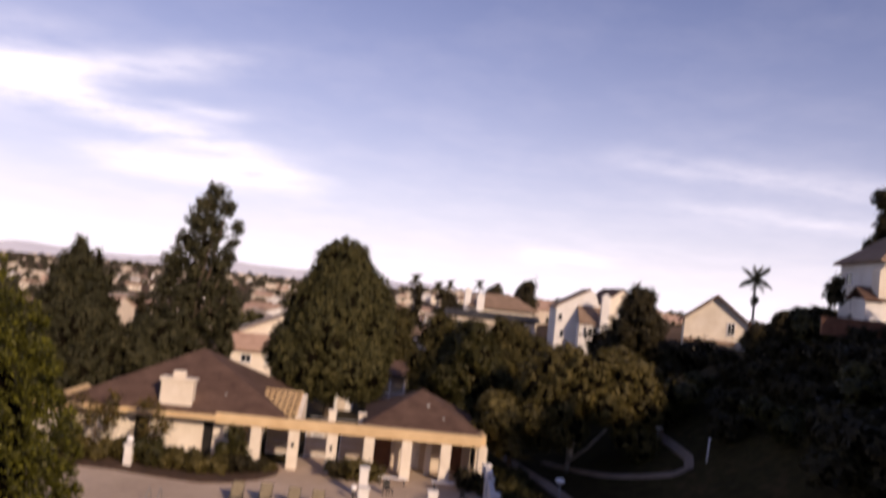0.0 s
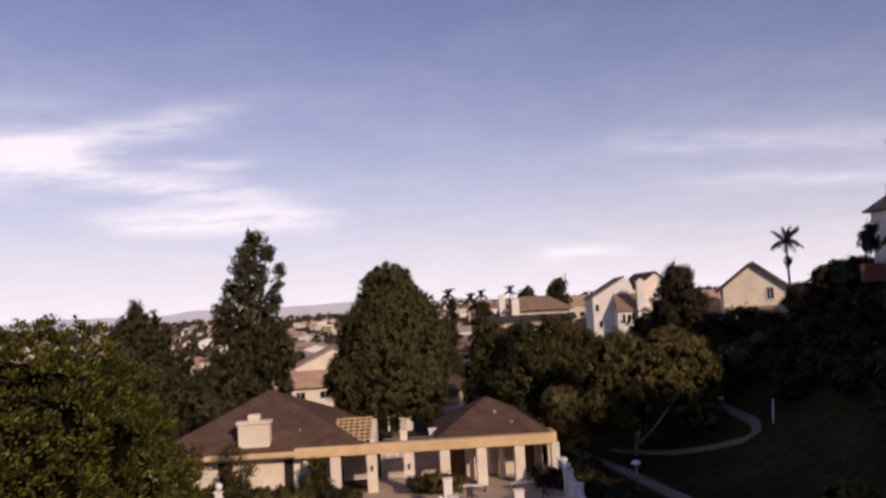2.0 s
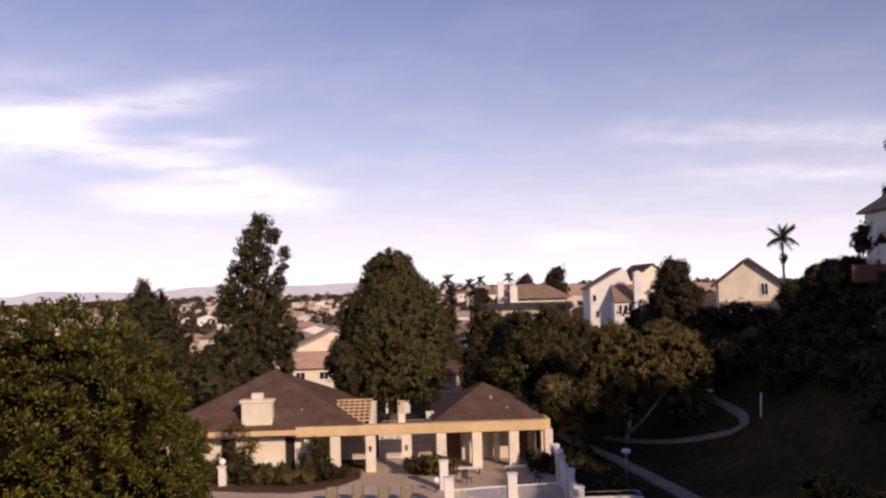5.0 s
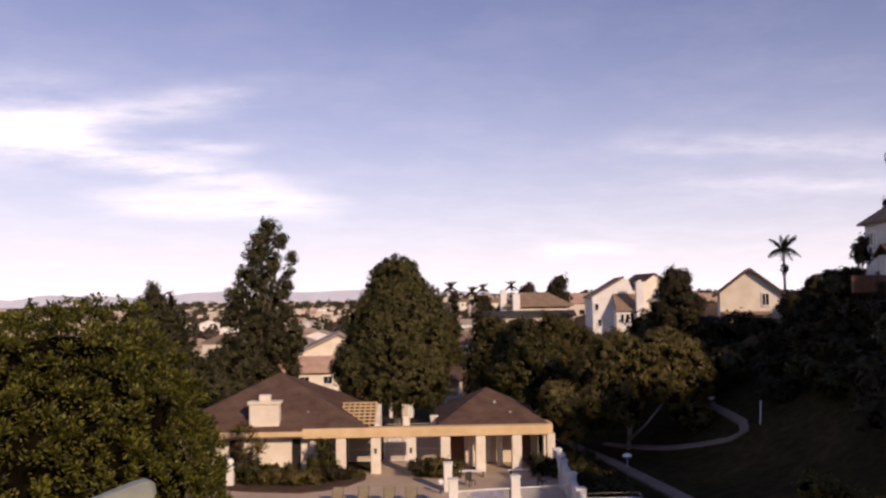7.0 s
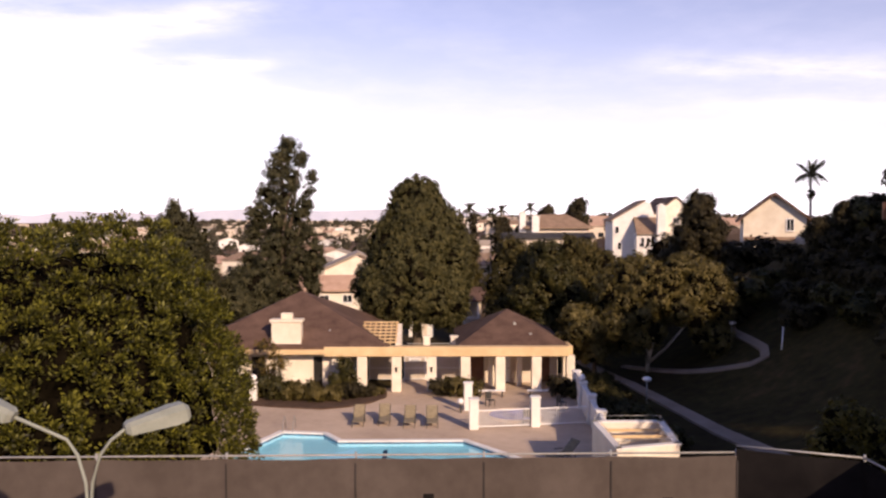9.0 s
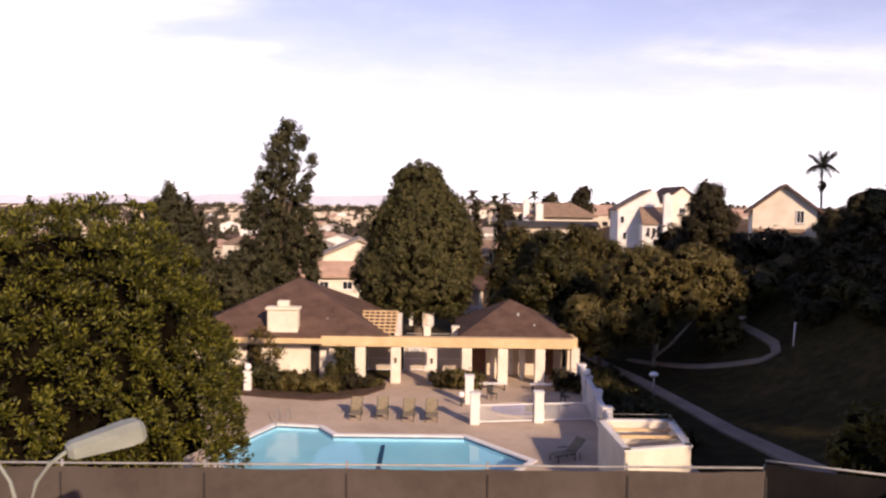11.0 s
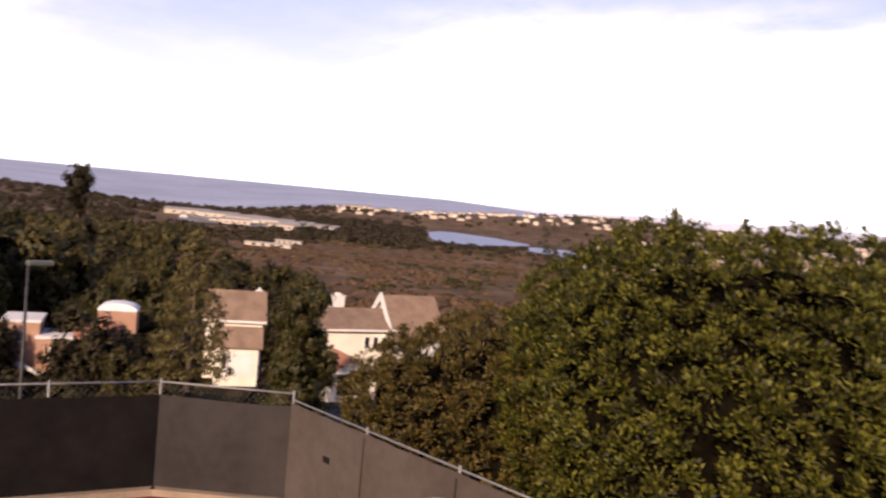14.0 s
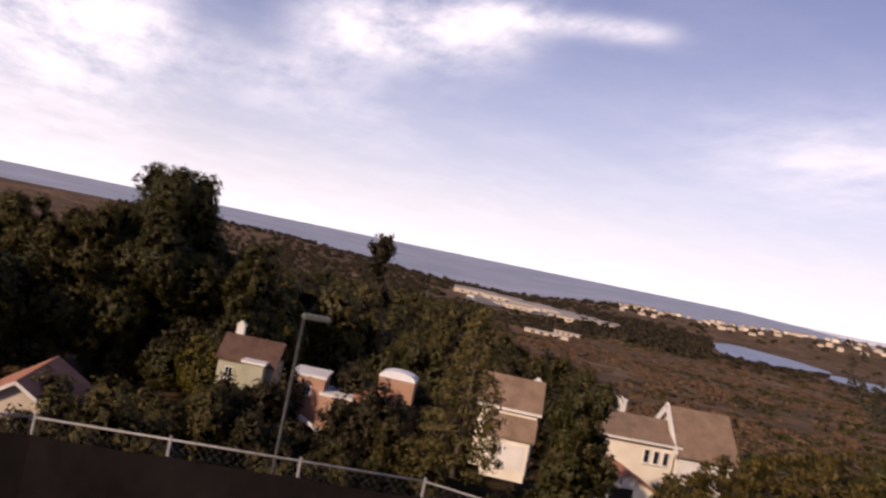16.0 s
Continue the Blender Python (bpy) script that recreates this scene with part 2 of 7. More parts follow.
# the pale blue-mauve is distance haze put into the base colour
MOUNTAIN = material("mountain_painted_haze", (0.4, 0.42, 0.52), (0.47, 0.49, 0.58), 0.004, 1.0, 0.0)
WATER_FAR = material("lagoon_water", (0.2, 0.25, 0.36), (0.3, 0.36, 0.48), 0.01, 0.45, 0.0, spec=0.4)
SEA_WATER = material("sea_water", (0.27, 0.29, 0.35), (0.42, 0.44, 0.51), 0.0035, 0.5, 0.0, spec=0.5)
SEDAN_PAINT = material("white_car_paint", (0.7, 0.7, 0.7), (0.8, 0.8, 0.8), 1.0, 0.25, 0.0)
RUBBER = material("tyre_rubber", (0.015, 0.015, 0.015), (0.03, 0.03, 0.03), 4.0, 0.8, 0.1)
WHITE_ROOF = material("white_roof_cover", (0.72, 0.72, 0.72), (0.82, 0.82, 0.82), 1.0, 0.8, 0.1)

FICUS = leaf_material("ficus_leaves", (0.017, 0.016, 0.002), (0.055, 0.054, 0.006), (0.17, 0.16, 0.019), island=0.45)
FICUS_DRY = leaf_material("dry_ficus_leaves", (0.026, 0.022, 0.005), (0.075, 0.058, 0.012), (0.16, 0.105, 0.024), island=0.45)
PINE = leaf_material("pine_needles", (0.02, 0.02, 0.009), (0.05, 0.047, 0.02), (0.11, 0.095, 0.042), 0.7)
CYPRESS = leaf_material("conifer_leaves", (0.028, 0.027, 0.009), (0.066, 0.06, 0.019), (0.13, 0.11, 0.036), 0.7)
WILLOW = leaf_material("olive_leaves", (0.034, 0.028, 0.008), (0.085, 0.067, 0.018), (0.15, 0.116, 0.035))
DARKLEAF = leaf_material("dark_leaves", (0.014, 0.012, 0.006), (0.034, 0.027, 0.011), (0.072, 0.056, 0.021), 0.7)
WOODS = leaf_material("woods_leaves", (0.026, 0.02, 0.011), (0.046, 0.036, 0.02), (0.08, 0.062, 0.036), 0.9)
OLIVE = leaf_material("olive_willow_leaves", (0.042, 0.034, 0.01), (0.105, 0.083, 0.023), (0.18, 0.138, 0.042))
GROVE = leaf_material("grove_leaves", (0.022, 0.02, 0.006), (0.06, 0.05, 0.014), (0.135, 0.105, 0.03), 0.7)
# greyed leaf colour, with the valley's haze mixed into it
HAZED_LEAF = leaf_material("hazed_garden_leaves", (0.028, 0.026, 0.016), (0.06, 0.053, 0.032), (0.11, 0.095, 0.06), 0.9)
SHRUB = leaf_material("shrub_leaves", (0.018, 0.018, 0.005), (0.047, 0.043, 0.011), (0.1, 0.08, 0.022))
YELLOWLEAF = leaf_material("yellow_leaves", (0.04, 0.034, 0.005), (0.09, 0.072, 0.01), (0.16, 0.125, 0.02))
SCRUB = leaf_material("dry_scrub", (0.07, 0.044, 0.025), (0.13, 0.08, 0.047), (0.19, 0.122, 0.074), 0.9)


# near-black colour that paints the shade inside crowns onto their kernels
CROWN_SHADE = material("crown_inner_shade", (0.004, 0.003, 0.002), (0.01, 0.008, 0.0045), 2.0, 0.95, 0.3, spec=0.0)


def glass_material(name, tint, rough=0.05):
    m = bpy.data.materials.new(name)
    m.use_nodes = True
    sh = m.node_tree.nodes["Principled BSDF"]
    sh.inputs["Base Color"].default_value = (*tint, 1)
    sh.inputs["Roughness"].default_value, sh.inputs["IOR"].default_value = rough, 1.45
    return m


GLASS = glass_material("dark_window_glass", (0.02, 0.022, 0.026))
GLOBE = glass_material("frosted_globe", (0.82, 0.8, 0.78), 0.3)


def water_material():
    m = bpy.data.materials.new("pool_water")
    m.use_nodes = True
    n = Nodes(m.node_tree)
    clear = n.add("ShaderNodeBsdfRefraction")
    clear.inputs["Color"].default_value = (0.62, 0.87, 0.97, 1)
    clear.inputs["Roughness"].default_value, clear.inputs["IOR"].default_value = 0.03, 1.33
    shine = n.add("ShaderNodeBsdfGlossy")
    shine.inputs["Roughness"].default_value = 0.04
    fres = n.add("ShaderNodeFresnel")
    fres.inputs["IOR"].default_value = 1.33
    bp = n.add("ShaderNodeBump")
    bp.inputs["Strength"].default_value, bp.inputs["Distance"].default_value = 0.06, 0.02
    n.link(n.noise(n.add("ShaderNodeNewGeometry").outputs["Position"], 2.2, 2.0), bp.inputs["Height"])
    n.link(bp.outputs[0], shine.inputs["Normal"])
    n.link(bp.outputs[0], clear.inputs["Normal"])
    mx = n.add("ShaderNodeMixShader")
    n.link(fres.outputs[0], mx.inputs[0])
    n.link(clear.outputs[0], mx.inputs[1])
    n.link(shine.outputs[0], mx.inputs[2])
    out = n.add("ShaderNodeOutputMaterial")
    n.link(mx.outputs[0], out.inputs[0])
    return m


POOL_WATER = water_material()


def ground_material():
    m = bpy.data.materials.new("dry_hillside")
    m.use_nodes = True
    n = Nodes(m.node_tree)
    pos = n.add("ShaderNodeNewGeometry").outputs["Position"]
    sep = n.add("ShaderNodeSeparateXYZ")
    n.link(pos, sep.inputs[0])
    mid, fine = n.noise(pos, 0.06, 6.0, 0.65), n.noise(pos, 1.3, 5.0, 0.6)
    far = n.noise(pos, 0.008, 7.0, 0.7)
    near = n.ramp(n.math("ADD", n.math("MULTIPLY", mid, 0.6), n.math("MULTIPLY", fine, 0.4)),
                  [(0.34, (0.016, 0.011, 0.005)), (0.48, (0.034, 0.024, 0.009)), (0.56, (0.048, 0.038, 0.012)), (0.68, (0.095, 0.055, 0.024))])
    dry = n.ramp(n.math("ADD", n.math("MULTIPLY", mid, 0.5), n.math("MULTIPLY", far, 0.5)),
                 [(0.38, (0.062, 0.045, 0.024)), (0.48, (0.115, 0.074, 0.042)), (0.57, (0.18, 0.112, 0.066)), (0.68, (0.33, 0.24, 0.15))])
    reach = n.add("ShaderNodeVectorMath", op="LENGTH")
    n.link(pos, reach.inputs[0])
    fac = n.ramp(n.math("DIVIDE", reach.outputs["Value"], 400.0), [(0.2, (0, 0, 0)), (0.35, (1, 1, 1))])
    sh = n.add("ShaderNodeBsdfPrincipled")
    n.link(n.mix(fac, near, dry), sh.inputs["Base Color"])
    sh.inputs["Roughness"].default_value = 0.95
    sh.inputs["Specular IOR Level"].default_value = 0.1
    bp = n.add("ShaderNodeBump")
    bp.inputs["Strength"].default_value, bp.inputs["Distance"].default_value = 0.5, 0.15
    n.link(fine, bp.inputs["Height"])
    n.link(bp.outputs[0], sh.inputs["Normal"])
    out = n.add("ShaderNodeOutputMaterial")
    n.link(sh.outputs[0], out.inputs[0])
    return m


GROUND = ground_material()


# ---- building helpers ----
def box(bm, x, y, z, sx, sy, sz, turn=None, bevel=0.0):
    """A box by its centre and its sizes; turn: a matrix applied about the mesh's origin."""
    m = Matrix.Translation((x, y, z)) @ Matrix.Diagonal((sx, sy, sz, 1))
    made = bmesh.ops.create_cube(bm, size=1.0, matrix=(turn or Matrix.Identity(4)) @ m)
    if bevel:
        edges = list({e for v in made["verts"] for e in v.link_edges})
        bmesh.ops.bevel(bm, geom=edges, offset=bevel, segments=1, affect="EDGES")
    return made


def tube(bm, points, radii, sides=8):
    """A tube along points, with a radius at each."""
    rings = []
    pts = [Vector(p) for p in points]
    for i, p in enumerate(pts):
        ahead = (pts[min(i + 1, len(pts) - 1)] - pts[max(i - 1, 0)]).normalized()
        side = ahead.cross(Vector((0.31, 0.17, 0.94))).normalized()
        if side.length < 0.1:
            side = Vector((1, 0, 0))
        up = ahead.cross(side)
        rings.append([bm.verts.new(p + radii[i] * (math.cos(a) * side + math.sin(a) * up)) for a in (2 * math.pi * k / sides for k in range(sides))])
    for a, b in zip(rings, rings[1:]):
        for k in range(sides):
            bm.faces.new((a[k], a[(k + 1) % sides], b[(k + 1) % sides], b[k]))
    bm.faces.new(rings[0][::-1])
    bm.faces.new(rings[-1])


def prism(bm, outline, z0, z1):
    """An upright prism over a plan outline."""
    low, high = [bm.verts.new((x, y, z0)) for x, y in outline], [bm.verts.new((x, y, z1)) for x, y in outline]
    n = len(outline)
    bm.faces.new(low[::-1])
    bm.faces.new(high)
    for k in range(n):
        bm.faces.new((low[k], low[(k + 1) % n], high[(k + 1) % n], high[k]))


def finish(name, bm, mat, smooth=False):
    bmesh.ops.recalc_face_normals(bm, faces=bm.faces)
    me = bpy.data.meshes.new(name)
    bm.to_mesh(me)
    bm.free()
    me.materials.append(mat)
    if smooth:
        for p in me.polygons:
            p.use_smooth = True
    return new(name, me)


def part(name, bm, mat, parent, label="", smooth=False):
    ob = finish(name, bm, mat, smooth)
    ob.parent = parent
    if label:
        ob["label"] = label
    return ob


def share(name, mesh, parent, m, label=""):
    ob = new(name, mesh)
    ob.parent = parent
    ob.matrix_basis = m
    if label:
        ob["label"] = label
    return ob


def thing(name, label, category, m, group=""):
    ob = new(name)
    ob.matrix_basis = m
    ob.empty_display_size = 0.3
    return tagged(ob, label, category, group)


def one(fn, *args, **kw):
    bm = bmesh.new()
    fn(bm, *args, **kw)
    return bm


def cloud_mesh(name, verts, faces, mat):
    me = bpy.data.meshes.new(name)
    me.from_pydata(verts.tolist(), [], faces.tolist())
    me.materials.append(mat)
    return me


def smooth_step(a, b, v):
    t = min(1.0, max(0.0, (v - a) / (b - a)))
    return t * t * (3 - 2 * t)


# ---- the lie of the land ----
DECK_Z, COURT_Z = -0.15, 4.0


SHORE = 2600


def shore_height(side):
    """Height of the coast's edge by its bearing west of north."""
    drop = 0.45 + 0.55 * smooth_step(38, 50, side) + 0.75 * smooth_step(52, 62, side) - 0.85 * smooth_step(64, 80, side)
    return 12.6 - SHORE * math.tan(radians(drop))


def coast_height(reach, side):
    """The flat round the lagoon, the bluffs beyond it and the sea bed."""
    edge = shore_height(side)
    z = -46 - 5.6 * smooth_step(820, 1040, reach)
    z += (edge - z) * smooth_step(1720, 2350, reach)
    z += 2.0 * noise.noise((reach * 0.004, side * 0.2, 2.0)) * smooth_step(1750, 2100, reach) * (1 - smooth_step(2350, 2500, reach))
    past = smooth_step(SHORE, SHORE + 500, reach)
    return z - past * 40 * smooth_step(36, 41, side) + past * 0.006 * (reach - SHORE) * (1 - smooth_step(36, 41, side))


def land(x, y):
    """Height of the ground: pool terrace, court bank, eastern hill, valley to the north, slope to the lagoon in the west."""
    r = math.hypot(x, y - 20)
    z = -0.25
    # bank up to the court
    bank = 1 - smooth_step(19.5, 34, y)
    z += (COURT_Z + 0.2) * bank * smooth_step(-45, -26, x) if x < 0 else (COURT_Z + 0.2) * bank
    # hill in the east
    amp = 16.2 - 5.0 * smooth_step(76, 94, y)
    if y > 180:
        amp *= 1.0 + 0.4 * smooth_step(180, 700, y)
    foot = 15.5 + 0.00 * y
    z = z + (amp - z) * smooth_step(foot, foot + 36, x)
    # fall to the west
    turn = math.degrees(math.atan2(-x, y - 20))
    west = smooth_step(15, 44, turn) if turn > 0 else 0.0
    if turn < -170 or turn > 150:
        west *= 0.6
    if x < 0:
        west *= smooth_step(24, 70, r)
        drop = -8.6 - 9.0 * smooth_step(80, 260, r) - 34.0 * smooth_step(260, 900, r)
        drop += 26.0 * smooth_step(96, 120, turn) * smooth_step(120, 400, r)
        z += (drop - z) * west
    # mesa to the north, up to the skyline
    north = 1 - west
    z += north * (-7.0 * smooth_step(110, 350, r) + 4.0 * smooth_step(900, 3000, r) + 8.0 * smooth_step(3000, 4900, r))
    z += (0.6 * noise.noise((x * 0.02, y * 0.02, 0.3)) + 0.25 * noise.noise((x * 0.11, y * 0.11, 3.0))) * smooth_step(30, 90, r)
    if r > 300:
        z += 3.0 * noise.noise((x * 0.0035, y * 0.0035, 9.0)) * smooth_step(300, 900, r)
    # basin of the lagoon and the coast beyond it
    if x < 0 and r > 700:
        reach = math.hypot(x + 5, y - 7)
        side = math.degrees(math.atan2(-x - 5, y - 7))
        k = smooth_step(700, 1000, r) * smooth_step(24, 34, side) * (1 - smooth_step(104, 125, side))
        z += (coast_height(reach, side) - z) * k
    return z


def under_deck(x, y):
    """Beneath the deck the ground is dug out for the pool."""
    return -12.3 < x < 9.0 and 37.6 < y < 58.5


def build_ground():
    radii = [0.01] + [1.3 * k for k in range(1, 62)]
    while radii[-1] < 4900:
        radii.append(radii[-1] * 1.055)
    radii[-1] = 4930
    count = 260
    verts, faces = [], []
    for r in radii:
        for k in range(count):
            a = 2 * math.pi * k / count
            x, y = r * math.sin(a), 40 + r * math.cos(a)
            z = land(x, y)
            if under_deck(x, y):
                z = -2.6
            elif -29 < x < 12 and y < 19.0 and y > -28:
                z = min(z, COURT_Z - 0.12)
            verts.append((x, y, z))
    for i in range(len(radii) - 1):
        for k in range(count):
            a, b = i * count + k, i * count + (k + 1) % count
            faces.append((a, a + count, b + count, b))
    me = cloud_mesh("ground", np.array(verts), np.array(faces), GROUND)
    for p in me.polygons:
        p.use_smooth = True
    tagged(new("ground", me), "dry brown scrub hillside falling away to a lagoon", "ground", kind="structure")


build_ground()


# water in the west: bearing west of north, and degrees below the eye's level
def from_eye(side, down, z):
    r = (12.6 - z) / math.tan(radians(down))
    return (-5 - r * math.sin(radians(side)), 7 + r * math.cos(radians(side)), z)


def build_lagoon(name, outline, label):
    bm = bmesh.new()
    bm.faces.new([bm.verts.new(from_eye(s, d, -50.7)) for s, d in outline])
    bmesh.ops.triangulate(bm, faces=bm.faces)
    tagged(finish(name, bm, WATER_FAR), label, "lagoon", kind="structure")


build_lagoon("water_lagoon", [(47.4, 2.25), (46.6, 2.12), (45.5, 2.1), (44.5, 2.16), (42.5, 2.25), (41.4, 2.36), (40.4, 2.45), (40.2, 2.55), (41.0, 2.62), (42.2, 2.74), (43.2, 2.86), (44.4, 2.93), (45.2, 3.0), (46.0, 3.02), (46.6, 2.9), (47.0, 2.7), (47.4, 2.5)], "pale blue still lagoon among brown hills")
build_lagoon("water_pond", [(40.7, 2.7), (39.8, 2.62), (38.6, 2.6), (37.5, 2.62), (36.0, 2.68), (34.6, 2.8), (34.8, 3.1), (36.1, 3.22), (37.2, 3.16), (38.3, 3.06), (39.5, 2.97), (40.8, 2.84)], "small pale pond behind the lagoon's spit")


def build_sea():
    bm = bmesh.new()
    rows = []
    for t in (0, 0.05, 0.25, 0.6, 1.0):
        r = 2480 + 2460 * t
        row = []
        for side in range(37, 134, 3):
            a = shore_height(side) - 3.0
            b = 12.6 + 4940 * math.tan(radians(0.12 - 0.5 * (1 - smooth_step(36, 47, side))))
            row.append(bm.verts.new((-5 - r * math.sin(radians(side)), 7 + r * math.cos(radians(side)), a + (b - a) * t)))
        rows.append(row)
    for a, b in zip(rows, rows[1:]):
        for k in range(len(a) - 1):
            bm.faces.new((a[k], a[k + 1], b[k + 1], b[k]))
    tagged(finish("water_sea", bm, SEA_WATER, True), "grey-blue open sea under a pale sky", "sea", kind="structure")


build_sea()


def build_mountains():
    """Low ranges on the skyline to the north and north-west."""
    bm = bmesh.new()
    low, high = [], []
    for k in range(161):
        a = radians(-62 + k * 0.7)
        n1 = noise.noise((k * 0.11, 1.7, 0)) + 0.5 * noise.noise((k * 0.37, 5.1, 0))
        tall = max(6.0, 62 + 58 * n1) * smooth_step(-40, -24, math.degrees(a)) * (1 - 0.75 * smooth_step(2, 14, math.degrees(a)))
        x, y = 4880 * math.sin(a), 4880 * math.cos(a)
        low.append(bm.verts.new((x, y, -30)))
        high.append(bm.verts.new((x * 1.005, y * 1.005, 10 + tall * 0.8)))
    for k in range(160):
        bm.faces.new((low[k], low[k + 1], high[k + 1], high[k]))
    tagged(finish("backdrop_mountains", bm, MOUNTAIN), "mountain range on the skyline with haze painted pale mauve", "mountains", kind="structure")


build_mountains()

# ---- trees ----
def leaves(blobs, per_area, leaf, clump, seed, flat=0.0, hang=0.0, inside=0.68, full=False, tight=0.4, lie=0.9):
    """Leaves in clumps over the skins of ellipsoids (x, y, z, rx, ry, rz): corner places and faces."""
    rng = np.random.default_rng(seed)
    spots, outs = [], []
    for x, y, z, rx, ry, rz in blobs:
        area = 4 * math.pi * ((rx * ry) ** 1.6 / 3 + (rx * rz) ** 1.6 / 3 + (ry * rz) ** 1.6 / 3) ** (1 / 1.6)
        count = max(4, int(area / (clump * clump * (1.75 if full else 2.2))))
        d = rng.normal(size=(count, 3))
        d /= np.linalg.norm(d, axis=1)[:, None]
        shell = rng.uniform(inside, 1.04, (count, 1)) ** 0.7
        spots.append(d * shell * (rx, ry, rz) + (x, y, z))
        outs.append(d)
    spots, outs = np.concatenate(spots), np.concatenate(outs)
    each = max(3, int(per_area))
    off = rng.normal(size=(len(spots) * each, 3)) * (clump * tight, clump * tight, clump * (tight * 0.9 - flat))
    c = np.repeat(spots, each, 0) + off
    out = np.repeat(outs, each, 0)
    # each leaf points away from the middle of its clump
    u = off / (clump * tight) + out * 0.5 + rng.normal(size=c.shape) * 0.7
    u[:, 2] -= hang
    u /= np.linalg.norm(u, axis=1)[:, None]
    face = out * 1.3 * lie + off / (clump * tight) * 0.4 + rng.normal(size=c.shape) * 0.42
    face /= np.linalg.norm(face, axis=1)[:, None]
    v = np.cross(face, u)
    v /= np.maximum(np.linalg.norm(v, axis=1), 1e-6)[:, None]
    u = np.cross(v, face)
    size = leaf * rng.uniform(0.65, 1.3, (len(c), 1))
    u, v = u * size, v * size * 0.5
    if full:
        verts = np.stack([c - u, c + v - u * 0.1, c + u, c - v - u * 0.1], 1).reshape(-1, 3)
        faces = np.arange(len(verts)).reshape(-1, 4)
    else:
        verts = np.stack([c + u * 1.2, c + v * 1.2 - u * 0.7, c - v * 1.2 - u * 0.7], 1).reshape(-1, 3)
        faces = np.arange(len(verts)).reshape(-1, 3)
    return verts, faces


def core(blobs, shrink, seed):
    """Rough near-black kernels: a crown's inner shade as colour, which also stop daylight shining through."""
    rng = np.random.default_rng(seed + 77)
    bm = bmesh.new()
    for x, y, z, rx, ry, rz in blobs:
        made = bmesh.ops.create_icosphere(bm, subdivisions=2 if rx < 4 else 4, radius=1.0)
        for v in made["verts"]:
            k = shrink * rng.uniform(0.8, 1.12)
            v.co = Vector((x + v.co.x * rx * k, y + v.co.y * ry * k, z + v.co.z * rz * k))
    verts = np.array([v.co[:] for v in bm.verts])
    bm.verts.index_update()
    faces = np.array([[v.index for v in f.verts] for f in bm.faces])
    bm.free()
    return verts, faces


def crown_mesh(name, blobs, mat, leaf, clump, each, seed, flat=0.0, hang=0.0, kernel=0.62, inside=0.68, full=False, tight=0.4):
    v1, f1 = leaves(blobs, each, leaf, clump, seed, flat, hang, inside, full, tight)
    verts, faces = v1.tolist(), f1.tolist()
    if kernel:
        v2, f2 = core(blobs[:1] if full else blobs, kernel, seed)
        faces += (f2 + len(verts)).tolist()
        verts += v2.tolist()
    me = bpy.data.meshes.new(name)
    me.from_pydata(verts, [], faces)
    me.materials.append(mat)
    me.materials.append(CROWN_SHADE)
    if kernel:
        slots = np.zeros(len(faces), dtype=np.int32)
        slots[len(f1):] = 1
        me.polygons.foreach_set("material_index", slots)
    return me


